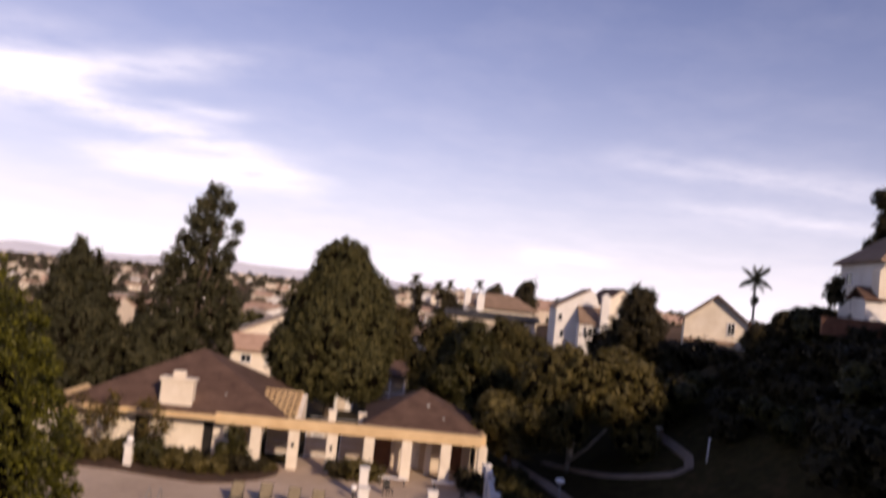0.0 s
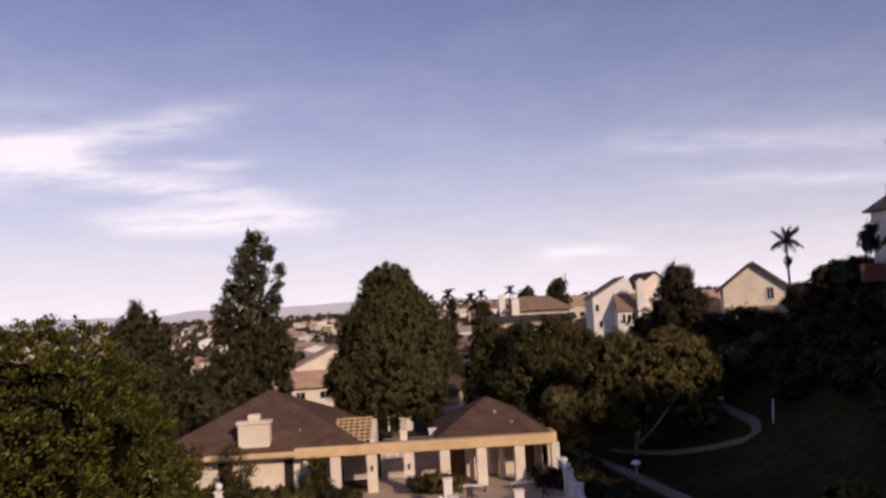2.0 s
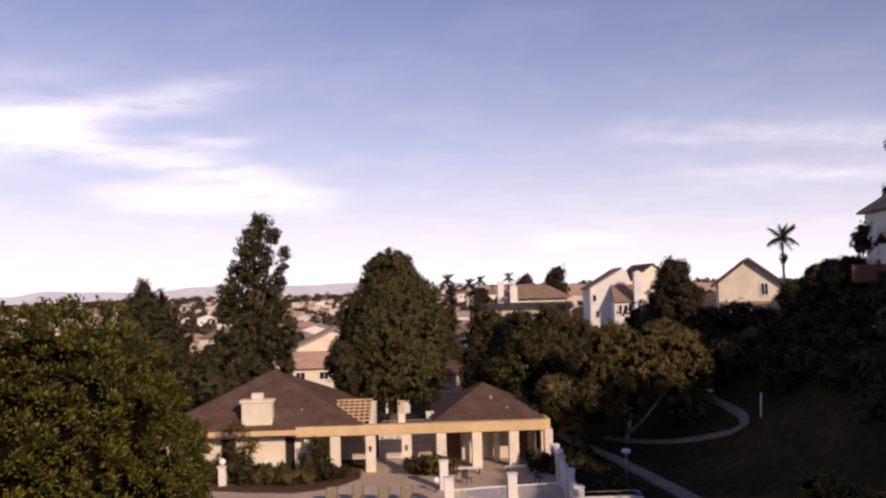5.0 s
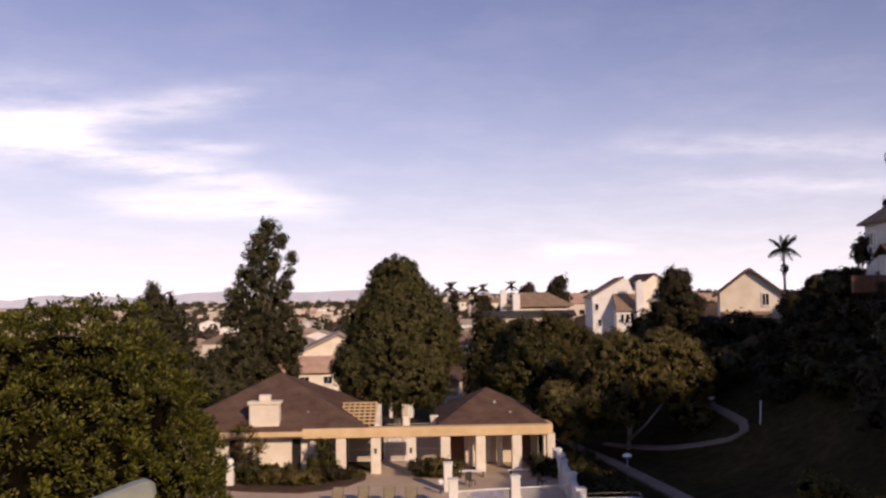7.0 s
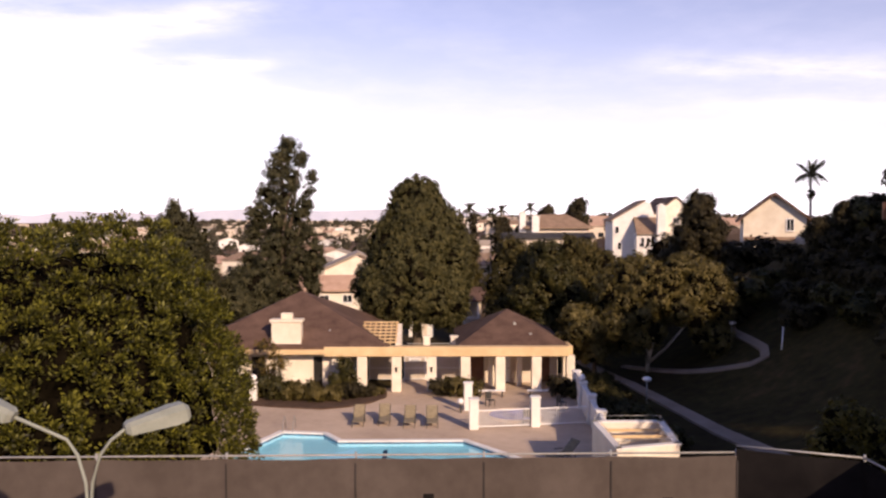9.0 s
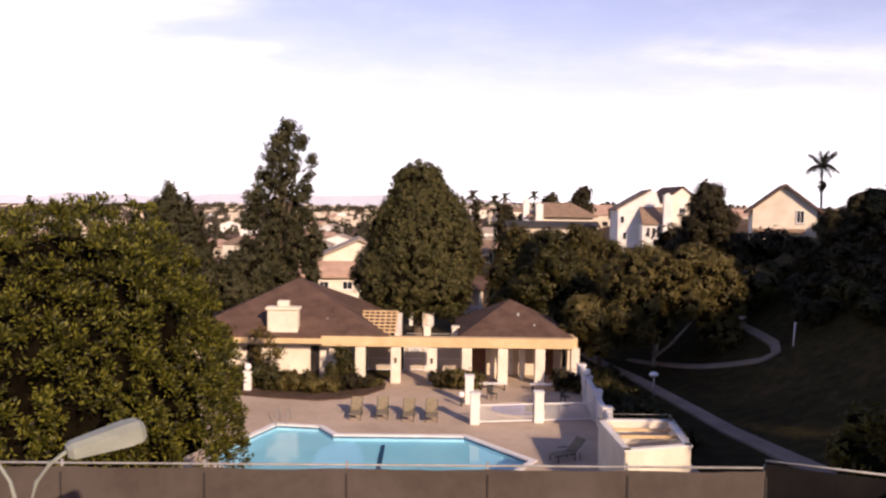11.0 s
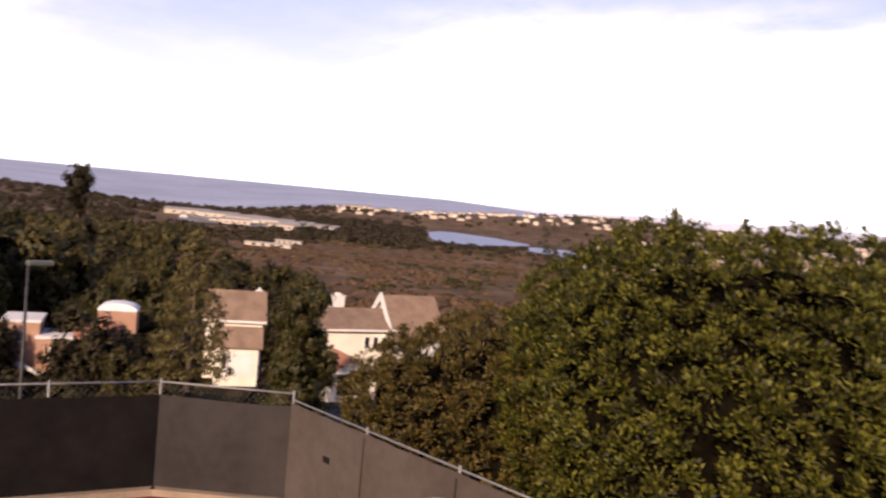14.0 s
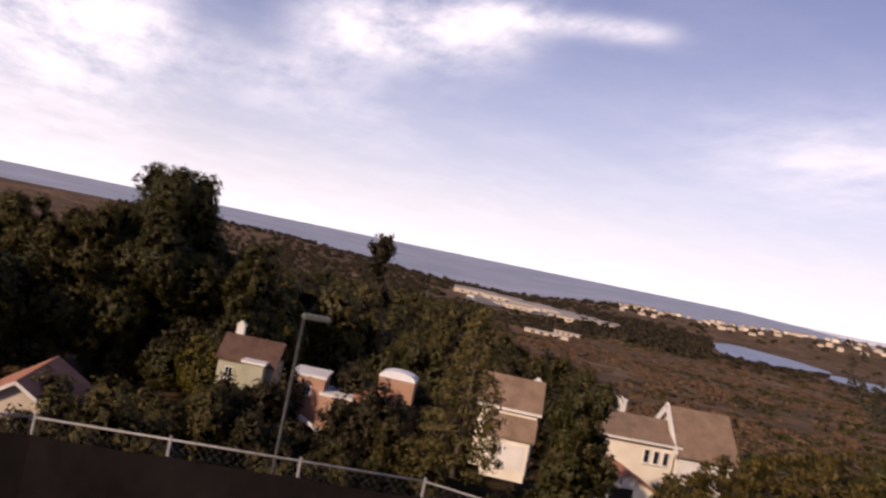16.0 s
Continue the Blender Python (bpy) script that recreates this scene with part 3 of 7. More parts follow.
def rosette_crown(name, wide, tall, mid, count, each, size, leaf, mat, seed, skirt=0.0):
    """A broad-shouldered dome of tufts of leaves, each tuft turned outwards, over a near-black kernel painted as inner
    shade.
    """
    rng = np.random.default_rng(seed)
    k = np.arange(count)
    u = 0.995 - 1.56 * (k + 0.5) / count
    a = k * 2.39996 + rng.normal(size=count) * 0.07
    q = np.sqrt(1 - u * u)
    out = np.stack([q * np.cos(a), q * np.sin(a), u], 1)

    def bulge(d):
        return 1 + 0.1 * noise.noise(tuple(d * 2.4 + 3.1 * seed)) + 0.07 * noise.noise(tuple(d * 5.0 + seed))

    lump = np.array([bulge(d) for d in out])
    lump = (lump + rng.normal(size=count) * 0.022 - 0.085 * (k % 3 == 2))[:, None]
    c = np.stack([wide * q ** 0.7 * np.cos(a), wide * q ** 0.7 * np.sin(a), tall * u], 1) * lump + (0, 0, mid)
    c[:, 0] += skirt * np.maximum(c[:, 0] / wide, 0) * np.clip((mid - c[:, 2]) / tall + 0.35, 0, 1)
    tuft = size * rng.uniform(0.65, 1.3, (count, 1))
    out[:, 2] += 0.7
    out /= np.linalg.norm(out, axis=1)[:, None]
    n, c, tuft = np.repeat(out, each, 0), np.repeat(c, each, 0), np.repeat(tuft, each, 0)
    d = n * 1.0 + rng.normal(size=n.shape) * 0.62
    d /= np.linalg.norm(d, axis=1)[:, None]
    at = c + d * tuft * rng.uniform(0.35, 1.0, (len(c), 1))
    long = d + rng.normal(size=d.shape) * 0.35
    long /= np.linalg.norm(long, axis=1)[:, None]
    broad = np.cross(long, n + rng.normal(size=n.shape) * 0.3)
    broad /= np.linalg.norm(broad, axis=1)[:, None]
    s = leaf * rng.uniform(0.7, 1.3, (len(c), 1))
    long, broad = long * s, broad * s * 0.42
    # upright sprigs over the top
    stems = c[::each][rng.choice(count * 3 // 5, count // 9, replace=False)]
    tall_by = rng.uniform(0.3, 0.75, (len(stems), 1))
    step = rng.uniform(0, 1, (len(stems) * 34, 1))
    lean = np.repeat(rng.normal(size=(len(stems), 3)) * 0.16, 34, 0)
    way = rng.normal(size=(len(step), 3))
    way[:, 2] = 0.9
    way /= np.linalg.norm(way, axis=1)[:, None]
    spot = np.repeat(stems, 34, 0) + (lean + (0, 0, 1)) * step * np.repeat(tall_by, 34, 0) + way * 0.2 * (1.15 - step)
    wing = np.cross(way, rng.normal(size=way.shape))
    wing /= np.linalg.norm(wing, axis=1)[:, None]
    sized = leaf * rng.uniform(0.7, 1.2, (len(step), 1))
    at, long, broad = np.concatenate([at, spot]), np.concatenate([long, way * sized]), np.concatenate([broad, wing * sized * 0.42])
    verts = np.stack([at - long, at + broad, at + long, at - broad], 1).reshape(-1, 3)
    faces = np.arange(len(verts)).reshape(-1, 4)
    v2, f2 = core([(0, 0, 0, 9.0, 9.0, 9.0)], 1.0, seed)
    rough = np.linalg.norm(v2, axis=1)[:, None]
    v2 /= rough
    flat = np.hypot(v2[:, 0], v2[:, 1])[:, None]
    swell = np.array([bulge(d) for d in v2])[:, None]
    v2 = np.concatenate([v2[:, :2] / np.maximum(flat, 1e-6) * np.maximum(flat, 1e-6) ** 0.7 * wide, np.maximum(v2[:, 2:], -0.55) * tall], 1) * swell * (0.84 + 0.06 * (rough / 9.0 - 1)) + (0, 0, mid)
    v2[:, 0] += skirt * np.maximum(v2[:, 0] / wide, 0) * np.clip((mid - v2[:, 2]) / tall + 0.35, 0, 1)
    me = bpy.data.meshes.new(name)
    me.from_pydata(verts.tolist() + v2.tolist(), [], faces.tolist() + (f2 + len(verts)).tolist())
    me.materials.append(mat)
    me.materials.append(CROWN_SHADE)
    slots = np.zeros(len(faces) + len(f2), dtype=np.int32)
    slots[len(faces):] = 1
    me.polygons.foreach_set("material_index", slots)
    return me


def tree(label, x, y, blobs, mat, leaf, clump, each, seed, trunk=0.3, lean=(0, 0), limbs=5, bark=None, category="tree", name="tree", z=None, flat=0.0, hang=0.0, kernel=0.66, group="", inside=0.68, full=False, tight=0.4, crown=None):
    """A tapered trunk with limbs, and a crown of leaves over blobs that are given from the tree's foot."""
    rng = random.Random(seed)
    z = land(x, y) - 0.15 if z is None else z
    root = thing(name, label, category, pose(x, y, z), group)
    top = max(b[2] for b in blobs)
    bm = bmesh.new()
    spine = [(lean[0] * t + rng.uniform(-0.1, 0.1) * t * 3, lean[1] * t + rng.uniform(-0.1, 0.1) * t * 3, top * t) for t in (0, 0.15, 0.35, 0.6, 0.85, 1.0)]
    tube(bm, spine, [trunk * k for k in (1.25, 1.0, 0.85, 0.6, 0.35, 0.15)], 9)
    part("trunk", bm, bark or BARK, root, smooth=True)
    for k in range(limbs):
        b = blobs[rng.randrange(len(blobs))]
        bm = bmesh.new()
        t = rng.uniform(0.22, 0.5)
        a = Vector((lean[0] * t, lean[1] * t, top * t))
        e = Vector((b[0], b[1], b[2]))
        mid = a.lerp(e, 0.5) + Vector((rng.uniform(-0.4, 0.4), rng.uniform(-0.4, 0.4), -0.2))
        tube(bm, [a, mid, e], [trunk * 0.5, trunk * 0.34, trunk * 0.12], 7)
        part("limb", bm, bark or BARK, root, smooth=True)
    me = crown or crown_mesh("crown", blobs, mat, leaf, clump, each, seed, flat, hang, kernel, inside, full, tight)
    share("crown", me, root, Matrix.Identity(4))
    return root


def lobes(rng, count, reach, low, high, size, shape=lambda t: 1.0):
    """Blobs strewn round an upright axis between two heights; shape: the reach at a height."""
    made = []
    for k in range(count):
        t = (k + rng.uniform(0.1, 0.9)) / count
        a = rng.uniform(0, 2 * math.pi)
        d = reach * shape(t) * rng.uniform(0.45, 0.95)
        s = size * (0.55 + 0.45 * shape(t)) * rng.uniform(0.75, 1.2)
        made.append((d * math.cos(a), d * math.sin(a), low + (high - low) * t, s, s, s * rng.uniform(0.8, 1.15)))
    return made


def filled(rng, outline, rows, low, high):
    """Drooping clumps that fill an outline of rows of height, west reach and east reach."""
    made = []
    for row in range(rows):
        h = low + (high - low) * row / (rows - 1)
        for (za, la, ra), (zb, lb, rb) in zip(outline, outline[1:]):
            if zb <= h <= za:
                k = (h - zb) / (za - zb)
                left, right = lb + (la - lb) * k, rb + (ra - rb) * k
        half, mid = (right - left) / 2, (left + right) / 2
        r = min(1.45, 0.6 + 0.17 * half)
        count = max(3, int(2 * math.pi * (half - r * 0.6) / (r * 1.35)))
        for q in range(count):
            a = 2 * math.pi * (q + 0.5 * (row % 2) + rng.uniform(-0.2, 0.2)) / count
            d = max(0.1, half - r * 0.85) * rng.uniform(0.84, 1.1)
            k = rng.uniform(0.78, 1.12) * r
            made.append((mid + d * math.cos(a), 0.9 * d * math.sin(a), h + rng.uniform(-0.35, 0.35), k * 0.85, k * 0.85, k * 1.35))
    return made


def build_large_trees():
    rng = random.Random(11)
    # broad ficus beyond the court fence, and its brownish neighbour to the west
    def dome(count, wide, tall, mid, size):
        """Even lobes over a broad-shouldered dome."""
        made = [(0, 0, mid, wide * 0.96, wide * 0.96, tall * 0.96)]
        for k in range(count):
            u = 0.99 - 1.55 * (k + 0.5) / count
            a = k * 2.39996 + rng.uniform(-0.2, 0.2)
            q = math.sqrt(1 - u * u) ** 0.62
            s = size * rng.uniform(0.75, 1.2)
            d = wide * q * rng.uniform(0.9, 1.04)
            made.append((d * math.cos(a), d * math.sin(a), mid + tall * u + rng.uniform(-0.3, 0.3), s, s, s * 1.1))
        return made

    blobs = dome(20, 4.6, 4.0, 5.4, 1.0)
    tree("broad dense ficus with glossy green leaves behind the court fence", -14.6, 29.6, blobs, FICUS, 0.1, 0.7, 56, 3, 0.5, limbs=8, z=0.7,
         crown=rosette_crown("crown", 6.6, 6.0, 5.6, 1600, 66, 0.5, 0.088, FICUS, 3, 1.7))
    blobs = dome(16, 3.6, 3.0, 4.0, 1.0)
    tree("rounded ficus with dry brownish foliage beside the court fence", -21.6, 27.8, blobs, FICUS_DRY, 0.1, 0.62, 46, 5, 0.35, limbs=7, z=0.4,
         crown=rosette_crown("crown", 5.6, 4.3, 3.6, 1050, 60, 0.46, 0.084, FICUS_DRY, 5))
    # tall ragged pine
    blobs = []
    for px, pz, r in ((0.4, 19.8, 0.95), (-0.3, 18.5, 1.3), (1.3, 18.2, 1.05), (-1.1, 16.9, 1.45), (0.5, 16.4, 1.3), (2.4, 16.6, 0.75), (-1.9, 15.0, 1.5), (0.0, 14.5, 1.45), (2.1, 15.2, 0.7),
                      (-2.7, 13.1, 1.5), (-0.8, 12.6, 1.6), (1.3, 13.1, 1.25), (-3.2, 11.2, 1.1), (-1.3, 10.5, 1.8), (0.8, 10.8, 1.6), (2.4, 11.5, 0.8), (-3.4, 8.3, 1.5), (-1.3, 7.8, 2.0), (1.3, 8.3, 1.8), (-2.9, 5.7, 2.2), (-0.3, 5.2, 2.2), (2.4, 6.2, 1.3), (2.5, 9.7, 1.2), (2.7, 8.0, 1.2), (1.9, 14.0, 1.0)):
        for q in (-1, 1):
            k = rng.uniform(0.6, 0.8)
            blobs.append((px + 0.9 + rng.uniform(-0.25, 0.25), q * r * rng.uniform(0.3, 0.7), pz + 0.3 + rng.uniform(-0.3, 0.3), r * k, r * k, r * k * 1.2))
    tree("tall ragged dark pine behind the pool house", -14.9, 78.0, blobs, PINE, 0.13, 0.36, 15, 7, 0.4, (0.9, 0), 14, kernel=0.45, inside=0.8)
    blobs = [(rng.uniform(-2.6, 2.6), rng.uniform(-2, 2), rng.uniform(1.5, 7.2), 1.8, 1.8, 1.7) for k in range(14)]
    tree("low spreading pine under a taller one", -16.3, 74.5, blobs, PINE, 0.13, 0.4, 18, 8, 0.3, limbs=6, kernel=0.6)
    # broad conifer in the middle: drooping clumps that fill an outline of height, west and east reach
    blobs = [(0, 0, 7.8, 3.6, 3.2, 3.9), (0, 0, 12.2, 1.7, 1.7, 3.0)]
    blobs += [(0.1, 0, 15.7, 1.25, 1.2, 1.35), (-0.9, 0.3, 15.0, 1.1, 1.1, 1.4), (1.0, -0.2, 15.0, 1.1, 1.1, 1.4)]
    blobs += filled(rng, ((15.9, -1.1, 1.2), (15.5, -1.9, 1.9), (14.4, -2.5, 2.5), (13.4, -2.9, 3.0), (12.6, -3.3, 4.4), (11.0, -4.3, 4.9), (9.0, -5.1, 5.1), (7.0, -5.8, 5.2), (5.2, -5.5, 4.9), (4.2, -4.6, 4.0)), 12, 4.9, 15.1)
    tree("broad bushy green conifer behind the arcade", -1.3, 73.5, blobs, CYPRESS, 0.13, 0.34, 14, 9, 0.45, limbs=4, hang=0.8, kernel=0.7, inside=0.86)
    # small dark conifer further west
    blobs = [(0, 0, 7.0, 2.6, 2.4, 4.4)] + filled(rng, ((15.4, -0.6, 0.7), (14.4, -1.3, 1.4), (13.0, -2.0, 2.4), (11.6, -2.6, 3.0), (9.8, -3.4, 3.8), (7.0, -4.2, 4.2), (3.0, -3.6, 3.6), (1.5, -2.0, 2.0)), 12, 2.0, 14.6)
    blobs += [(0.0, 0, 15.0, 0.7, 0.7, 1.3), (1.6, 0, 14.3, 0.35, 0.35, 1.2), (2.7, 0, 12.9, 0.4, 0.4, 1.1), (-1.9, 0, 13.0, 0.5, 0.5, 1.1)]
    tree("dark cone-shaped pine behind the pool house", -22.8, 71.5, blobs, PINE, 0.13, 0.4, 18, 12, 0.3, limbs=4)
    # grove behind the pavilion
    for k, (x, y, high, wide, mat) in enumerate(((8.2, 79, 10.9, 3.4, GROVE), (10.8, 75, 10.9, 4.0, SHRUB), (16.2, 80, 10.6, 4.0, GROVE), (19.5, 84, 8.0, 4.0, DARKLEAF), (4.0, 107, 12.0, 3.2, GROVE), (10.0, 84, 10.9, 3.2, GROVE), (13.2, 78, 11.0, 3.4, GROVE), (24.0, 88, 6.2, 3.2, SHRUB))):
        blobs = [(0, 0, high * 0.55, wide * 0.75, wide * 0.75, high * 0.38)] + lobes(rng, 20, wide * 0.85, high * 0.22, high * 0.95, wide * 0.42, lambda t: 1.0 - 0.6 * t * t)
        tree("dense dark green tree in the grove behind the pavilion", x, y, blobs, mat, 0.14, 0.42, 16, 20 + k, 0.3, limbs=4, group="grove trees")
    # willow-like olive brown tree on the lawn, with a pale forked trunk
    blobs = [(1.4, 0, 6.2, 4.4, 3.6, 2.3)]
    for k in range(48):
        u = 0.97 - 1.45 * (k + 0.5) / 48
        a = k * 2.39996
        q = math.sqrt(1 - u * u) ** 0.7
        blobs.append((1.4 + 4.9 * q * math.cos(a), 3.8 * q * math.sin(a), 6.1 + 2.8 * u, 1.15, 1.15, 1.35))
    for k in range(16):
        a = math.pi + math.pi * (k + rng.uniform(0.1, 0.9)) / 16
        if not 4.5 < a < 5.0:
            blobs.append((1.2 + 4.9 * math.cos(a), 3.4 * math.sin(a), rng.uniform(2.6, 3.9), 0.95, 0.95, 1.25))
    willow = tree("broad olive-brown tree with drooping foliage on the lawn", 17.9, 66.0, blobs, OLIVE, 0.12, 0.38, 18, 31, 0.15, (0.2, 0), 2, BARK_PALE, hang=0.8, z=0.0, tight=0.36, kernel=0.72)
    for tip in ((2.6, -2.2, 4.4), (-0.6, -1.5, 3.6), (1.2, 1.0, 4.6)):
        bm = bmesh.new()
        tube(bm, [(0.05, 0, 0.8), (tip[0] * 0.45, tip[1] * 0.5, 2.2), tip], [0.14, 0.11, 0.07], 8)
        part("limb", bm, BARK_PALE, willow, smooth=True)
    blobs = [(rng.uniform(-2.2, 2.2), rng.uniform(-1.5, 1.5), rng.uniform(1.8, 4.8), 1.1, 1.1, 1.1) for k in range(14)]
    tree("yellow-green bushy tree at the edge of the lawn", 12.8, 62.8, blobs, WILLOW, 0.15, 0.42, 22, 33, 0.2, limbs=3, z=0.1)
    # dark tree before the gabled house
    blobs = [(0, 0, 6.0, 2.8, 2.6, 3.4)] + lobes(rng, 40, 4.7, 0.8, 10.2, 1.3, lambda t: 1.0 - 0.72 * t)
    tree("dark leafy tree in front of the gabled house", 29.0, 88.0, blobs, DARKLEAF, 0.15, 0.42, 16, 35, 0.35, limbs=5, z=5.0)


build_large_trees()


def build_unseen_shade_trees():
    rng = random.Random(19)
    # out of view; added only to cast shade on the lawn and hillside
    for k, (x, y, high) in enumerate(((34, 26, 13), (40, 14, 15), (46, 30, 14), (52, 8, 16), (38, 2, 14), (58, 24, 13), (48, 44, 9), (30, 12, 11), (44, -10, 15), (27.5, 19, 11), (33, 36, 10))):
        blobs = [(0, 0, high * 0.5, 3.4, 3.4, high * 0.33)] + lobes(rng, 20, 4.2, high * 0.2, high * 0.95, 1.9, lambda t: 1.0 - 0.55 * t * t)
        tree('unseen tree added on the eastern hill to shade the lawn', x, y, blobs, DARKLEAF, 0.3, 0.8, 9, 200 + k, 0.35, limbs=3, group='hill trees')


build_unseen_shade_trees()


def build_hill_shrubs():
    rng = random.Random(5)
    meshes = []
    for k in range(5):
        blobs = [(0, 0, 1.2, 1.5, 1.5, 1.1)] + [(rng.uniform(-1.6, 1.6), rng.uniform(-1.6, 1.6), rng.uniform(0.6, 2.2), 0.9, 0.9, 0.9) for j in range(8)]
        meshes.append((crown_mesh("foliage", blobs, DARKLEAF if k != 3 else SHRUB, 0.18, 0.45, 12, 50 + k)))
    spots = []
    while len(spots) < 62:
        x, y = rng.uniform(21, 62), rng.uniform(18, 104)
        if x < 23 + abs(y - 55) * 0.08 or (abs(x - 40.5) < 7.5 and abs(y - 97) < 9) or (abs(x - 46) < 8 and abs(y - 68) < 9) or (x < 48 and y > 84 and x > 26):
            continue
        if (x > 33 and 60 < y < 76 and x < 58) or (x < 29 and 42 < y < 66):
            continue
        spots.append((x, y, rng.uniform(0.7, 1.6) * (0.5 if x > 28 and y > 52 else 1.0)))
    spots += [(36.5, 72.0, 0.95), (33.0, 70.5, 0.7), (39.5, 70.0, 0.9), (35.0, 78.0, 0.6), (38.5, 80.0, 0.55), (41.5, 68.0, 0.6), (30.5, 66.0, 0.8), (31.0, 74.0, 0.7), (28.5, 78.5, 0.8), (34.5, 88.5, 0.5), (41.5, 91.5, 0.4), (44.5, 92.5, 0.55), (35.0, 91.6, 0.6), (34.2, 90.5, 1.7), (33.0, 91.5, 1.5), (34.2, 97.0, 1.4), (34.8, 104.0, 1.6), (33.5, 110.0, 1.8), (33, 62, 1.0), (36, 58, 1.1), (38.5, 62, 0.85), (40.5, 55, 1.0), (30, 55.5, 0.9), (34, 51, 1.1), (43, 61, 0.7), (36.5, 66, 0.7), (31.5, 48, 1.1), (38, 48, 1.2), (28.5, 60.5, 0.7)]
    for x, y, s in spots:
        root = thing("shrub", "dense dark green shrub on the shaded hillside", "shrub", pose(x, y, land(x, y) - 0.3, 0, 0, rng.uniform(0, 360)), "hillside shrubs")
        root.scale = (s * 1.25, s * 1.25, s)
        share("foliage", meshes[rng.randrange(5)], root, Matrix.Identity(4))


build_hill_shrubs()


def build_terrace_hedge():
    rng = random.Random(23)
    meshes = []
    for k in range(3):
        blobs = [(rng.uniform(-0.8, 0.8), rng.uniform(-0.8, 0.8), rng.uniform(0.15, 0.7), 0.55, 0.55, 0.45) for j in range(8)]
        meshes.append(crown_mesh("foliage", blobs, SHRUB, 0.1, 0.3, 12, 90 + k))
    for k in range(13):
        y = 61.5 - k * 1.45
        root = thing("shrub", "low olive-green shrub between the terrace wall and the walk", "shrub", pose(12.4 + 0.06 * k + rng.uniform(-0.5, 0.5), y, land(13, y), 0, 0, rng.uniform(0, 360)), "terrace shrubs")
        s = rng.uniform(0.8, 1.25)
        root.scale = (s, s, s)
        share("foliage", meshes[k % 3], root, Matrix.Identity(4))


build_terrace_hedge()
RNG = random.Random(8)
tree('yellow-green bushy shrub beside the court bank', 17.6, 32.0, [(RNG.uniform(-1.3, 1.3), RNG.uniform(-1, 1), RNG.uniform(0.5, 2.6), 0.7, 0.7, 0.7) for k in range(12)], YELLOWLEAF, 0.12, 0.34, 12, 64, 0.1, limbs=3, category='shrub', name='shrub', z=2.0)


def build_palm(x, y, z, high, label, scale=1.0, seed=1):
    rng = random.Random(seed)
    root = thing("palm_tree", label, "palm tree", pose(x, y, z))
    bm = bmesh.new()
    tube(bm, [(0, 0, 0), (0.1, 0, high * 0.5), (0.05, 0, high)], [0.2, 0.16, 0.14], 8)
    part("trunk", bm, BARK_PALE, root, smooth=True)
    me_v, me_f = leaves([(0.05, 0, high - 2.2, 0.34, 0.34, 0.5)], 14, 0.24, 0.3, seed, hang=1.5)
    share("dead_skirt", cloud_mesh("dead_skirt", me_v, me_f, DARKLEAF), root, Matrix.Identity(4), "hanging clump of dead fronds")
    for k in range(20):
        a = k * 2.39996
        steep = k % 5 < 2
        lift, sag = (rng.uniform(1.1, 1.5), 0.25) if steep else (rng.uniform(0.45, 1.1), 0.95)
        bm = bmesh.new()
        length = rng.uniform(2.2, 2.9) * scale * (1.0 if steep else 0.85)
        spine = []
        for j in range(11):
            t = j / 10
            d = length * t * math.cos(lift * (1 - t * 0.3))
            h = length * (t * math.sin(lift) - sag * t * t)
            spine.append(Vector((d * math.cos(a), d * math.sin(a), high + h)))
        tube(bm, spine, [0.03 * (1.1 - j / 11) for j in range(11)], 4)
        for j in range(1, 11):
            for s in (-1, 1):
                side = Vector((-math.sin(a), math.cos(a), 0)) * s
                ahead = (spine[j] - spine[j - 1]).normalized()
                tip = spine[j] + (side * 0.55 + ahead * 0.4 - Vector((0, 0, 0.55))) * 0.9 * scale * math.sin(math.pi * (0.15 + 0.75 * j / 11))
                b1, b2 = spine[j] - ahead * 0.13, spine[j] + ahead * 0.13
                bm.faces.new([bm.verts.new(q) for q in (b1, b2, tip)])
        part("frond", bm, PINE, root)


for px, py, ptop in ((8.0, 172, 15.0), (13.4, 184, 14.1), (17.0, 198, 14.9), (24.8, 205, 15.6)):
    build_palm(px, py, land(px, py) - 0.3, ptop - land(px, py), "tall slender palm on the northern skyline", 0.8, int(px))
build_palm(46.7, 99.5, 8.5, 9.5, "slender palm with a ragged crown beside a house", 1.05, 4)


# ---- houses ----
def window_part(parent, x, y, z, w, h, face, mullion=1):
    """A window on a wall that faces -y or +x (face 's', 'e', 'w', 'n'): frame, pane, mullions and sill, set into the wall's plane."""
    turn = {"s": 0, "e": 90, "n": 180, "w": -90}[face]
    m = pose(x, y, z, 0, 0, turn)
    bm = bmesh.new()
    t = 0.09
    for sx in (-1, 1):
        box(bm, sx * (w / 2 - t / 2), -0.03, 0, t, 0.12, h, bevel=0.01)
    for sz in (-1, 1):
        box(bm, 0, -0.03, sz * (h / 2 - t / 2), w - 2 * t, 0.12, t, bevel=0.01)
    for k in range(1, mullion + 1):
        box(bm, -w / 2 + w * k / (mullion + 1), -0.02, 0, 0.05, 0.07, h - 2 * t)
    win = part("window", bm, WHITE_METAL, parent)
    win.matrix_basis = m
    part("pane", one(box, 0, 0.0, 0, w - 2 * t + 0.01, 0.03, h - 2 * t + 0.01), GLASS, win)
    part("sill", one(box, 0, -0.07, -h / 2 - 0.035, w + 0.14, 0.16, 0.06), STUCCO_WHITE, win)
    return win


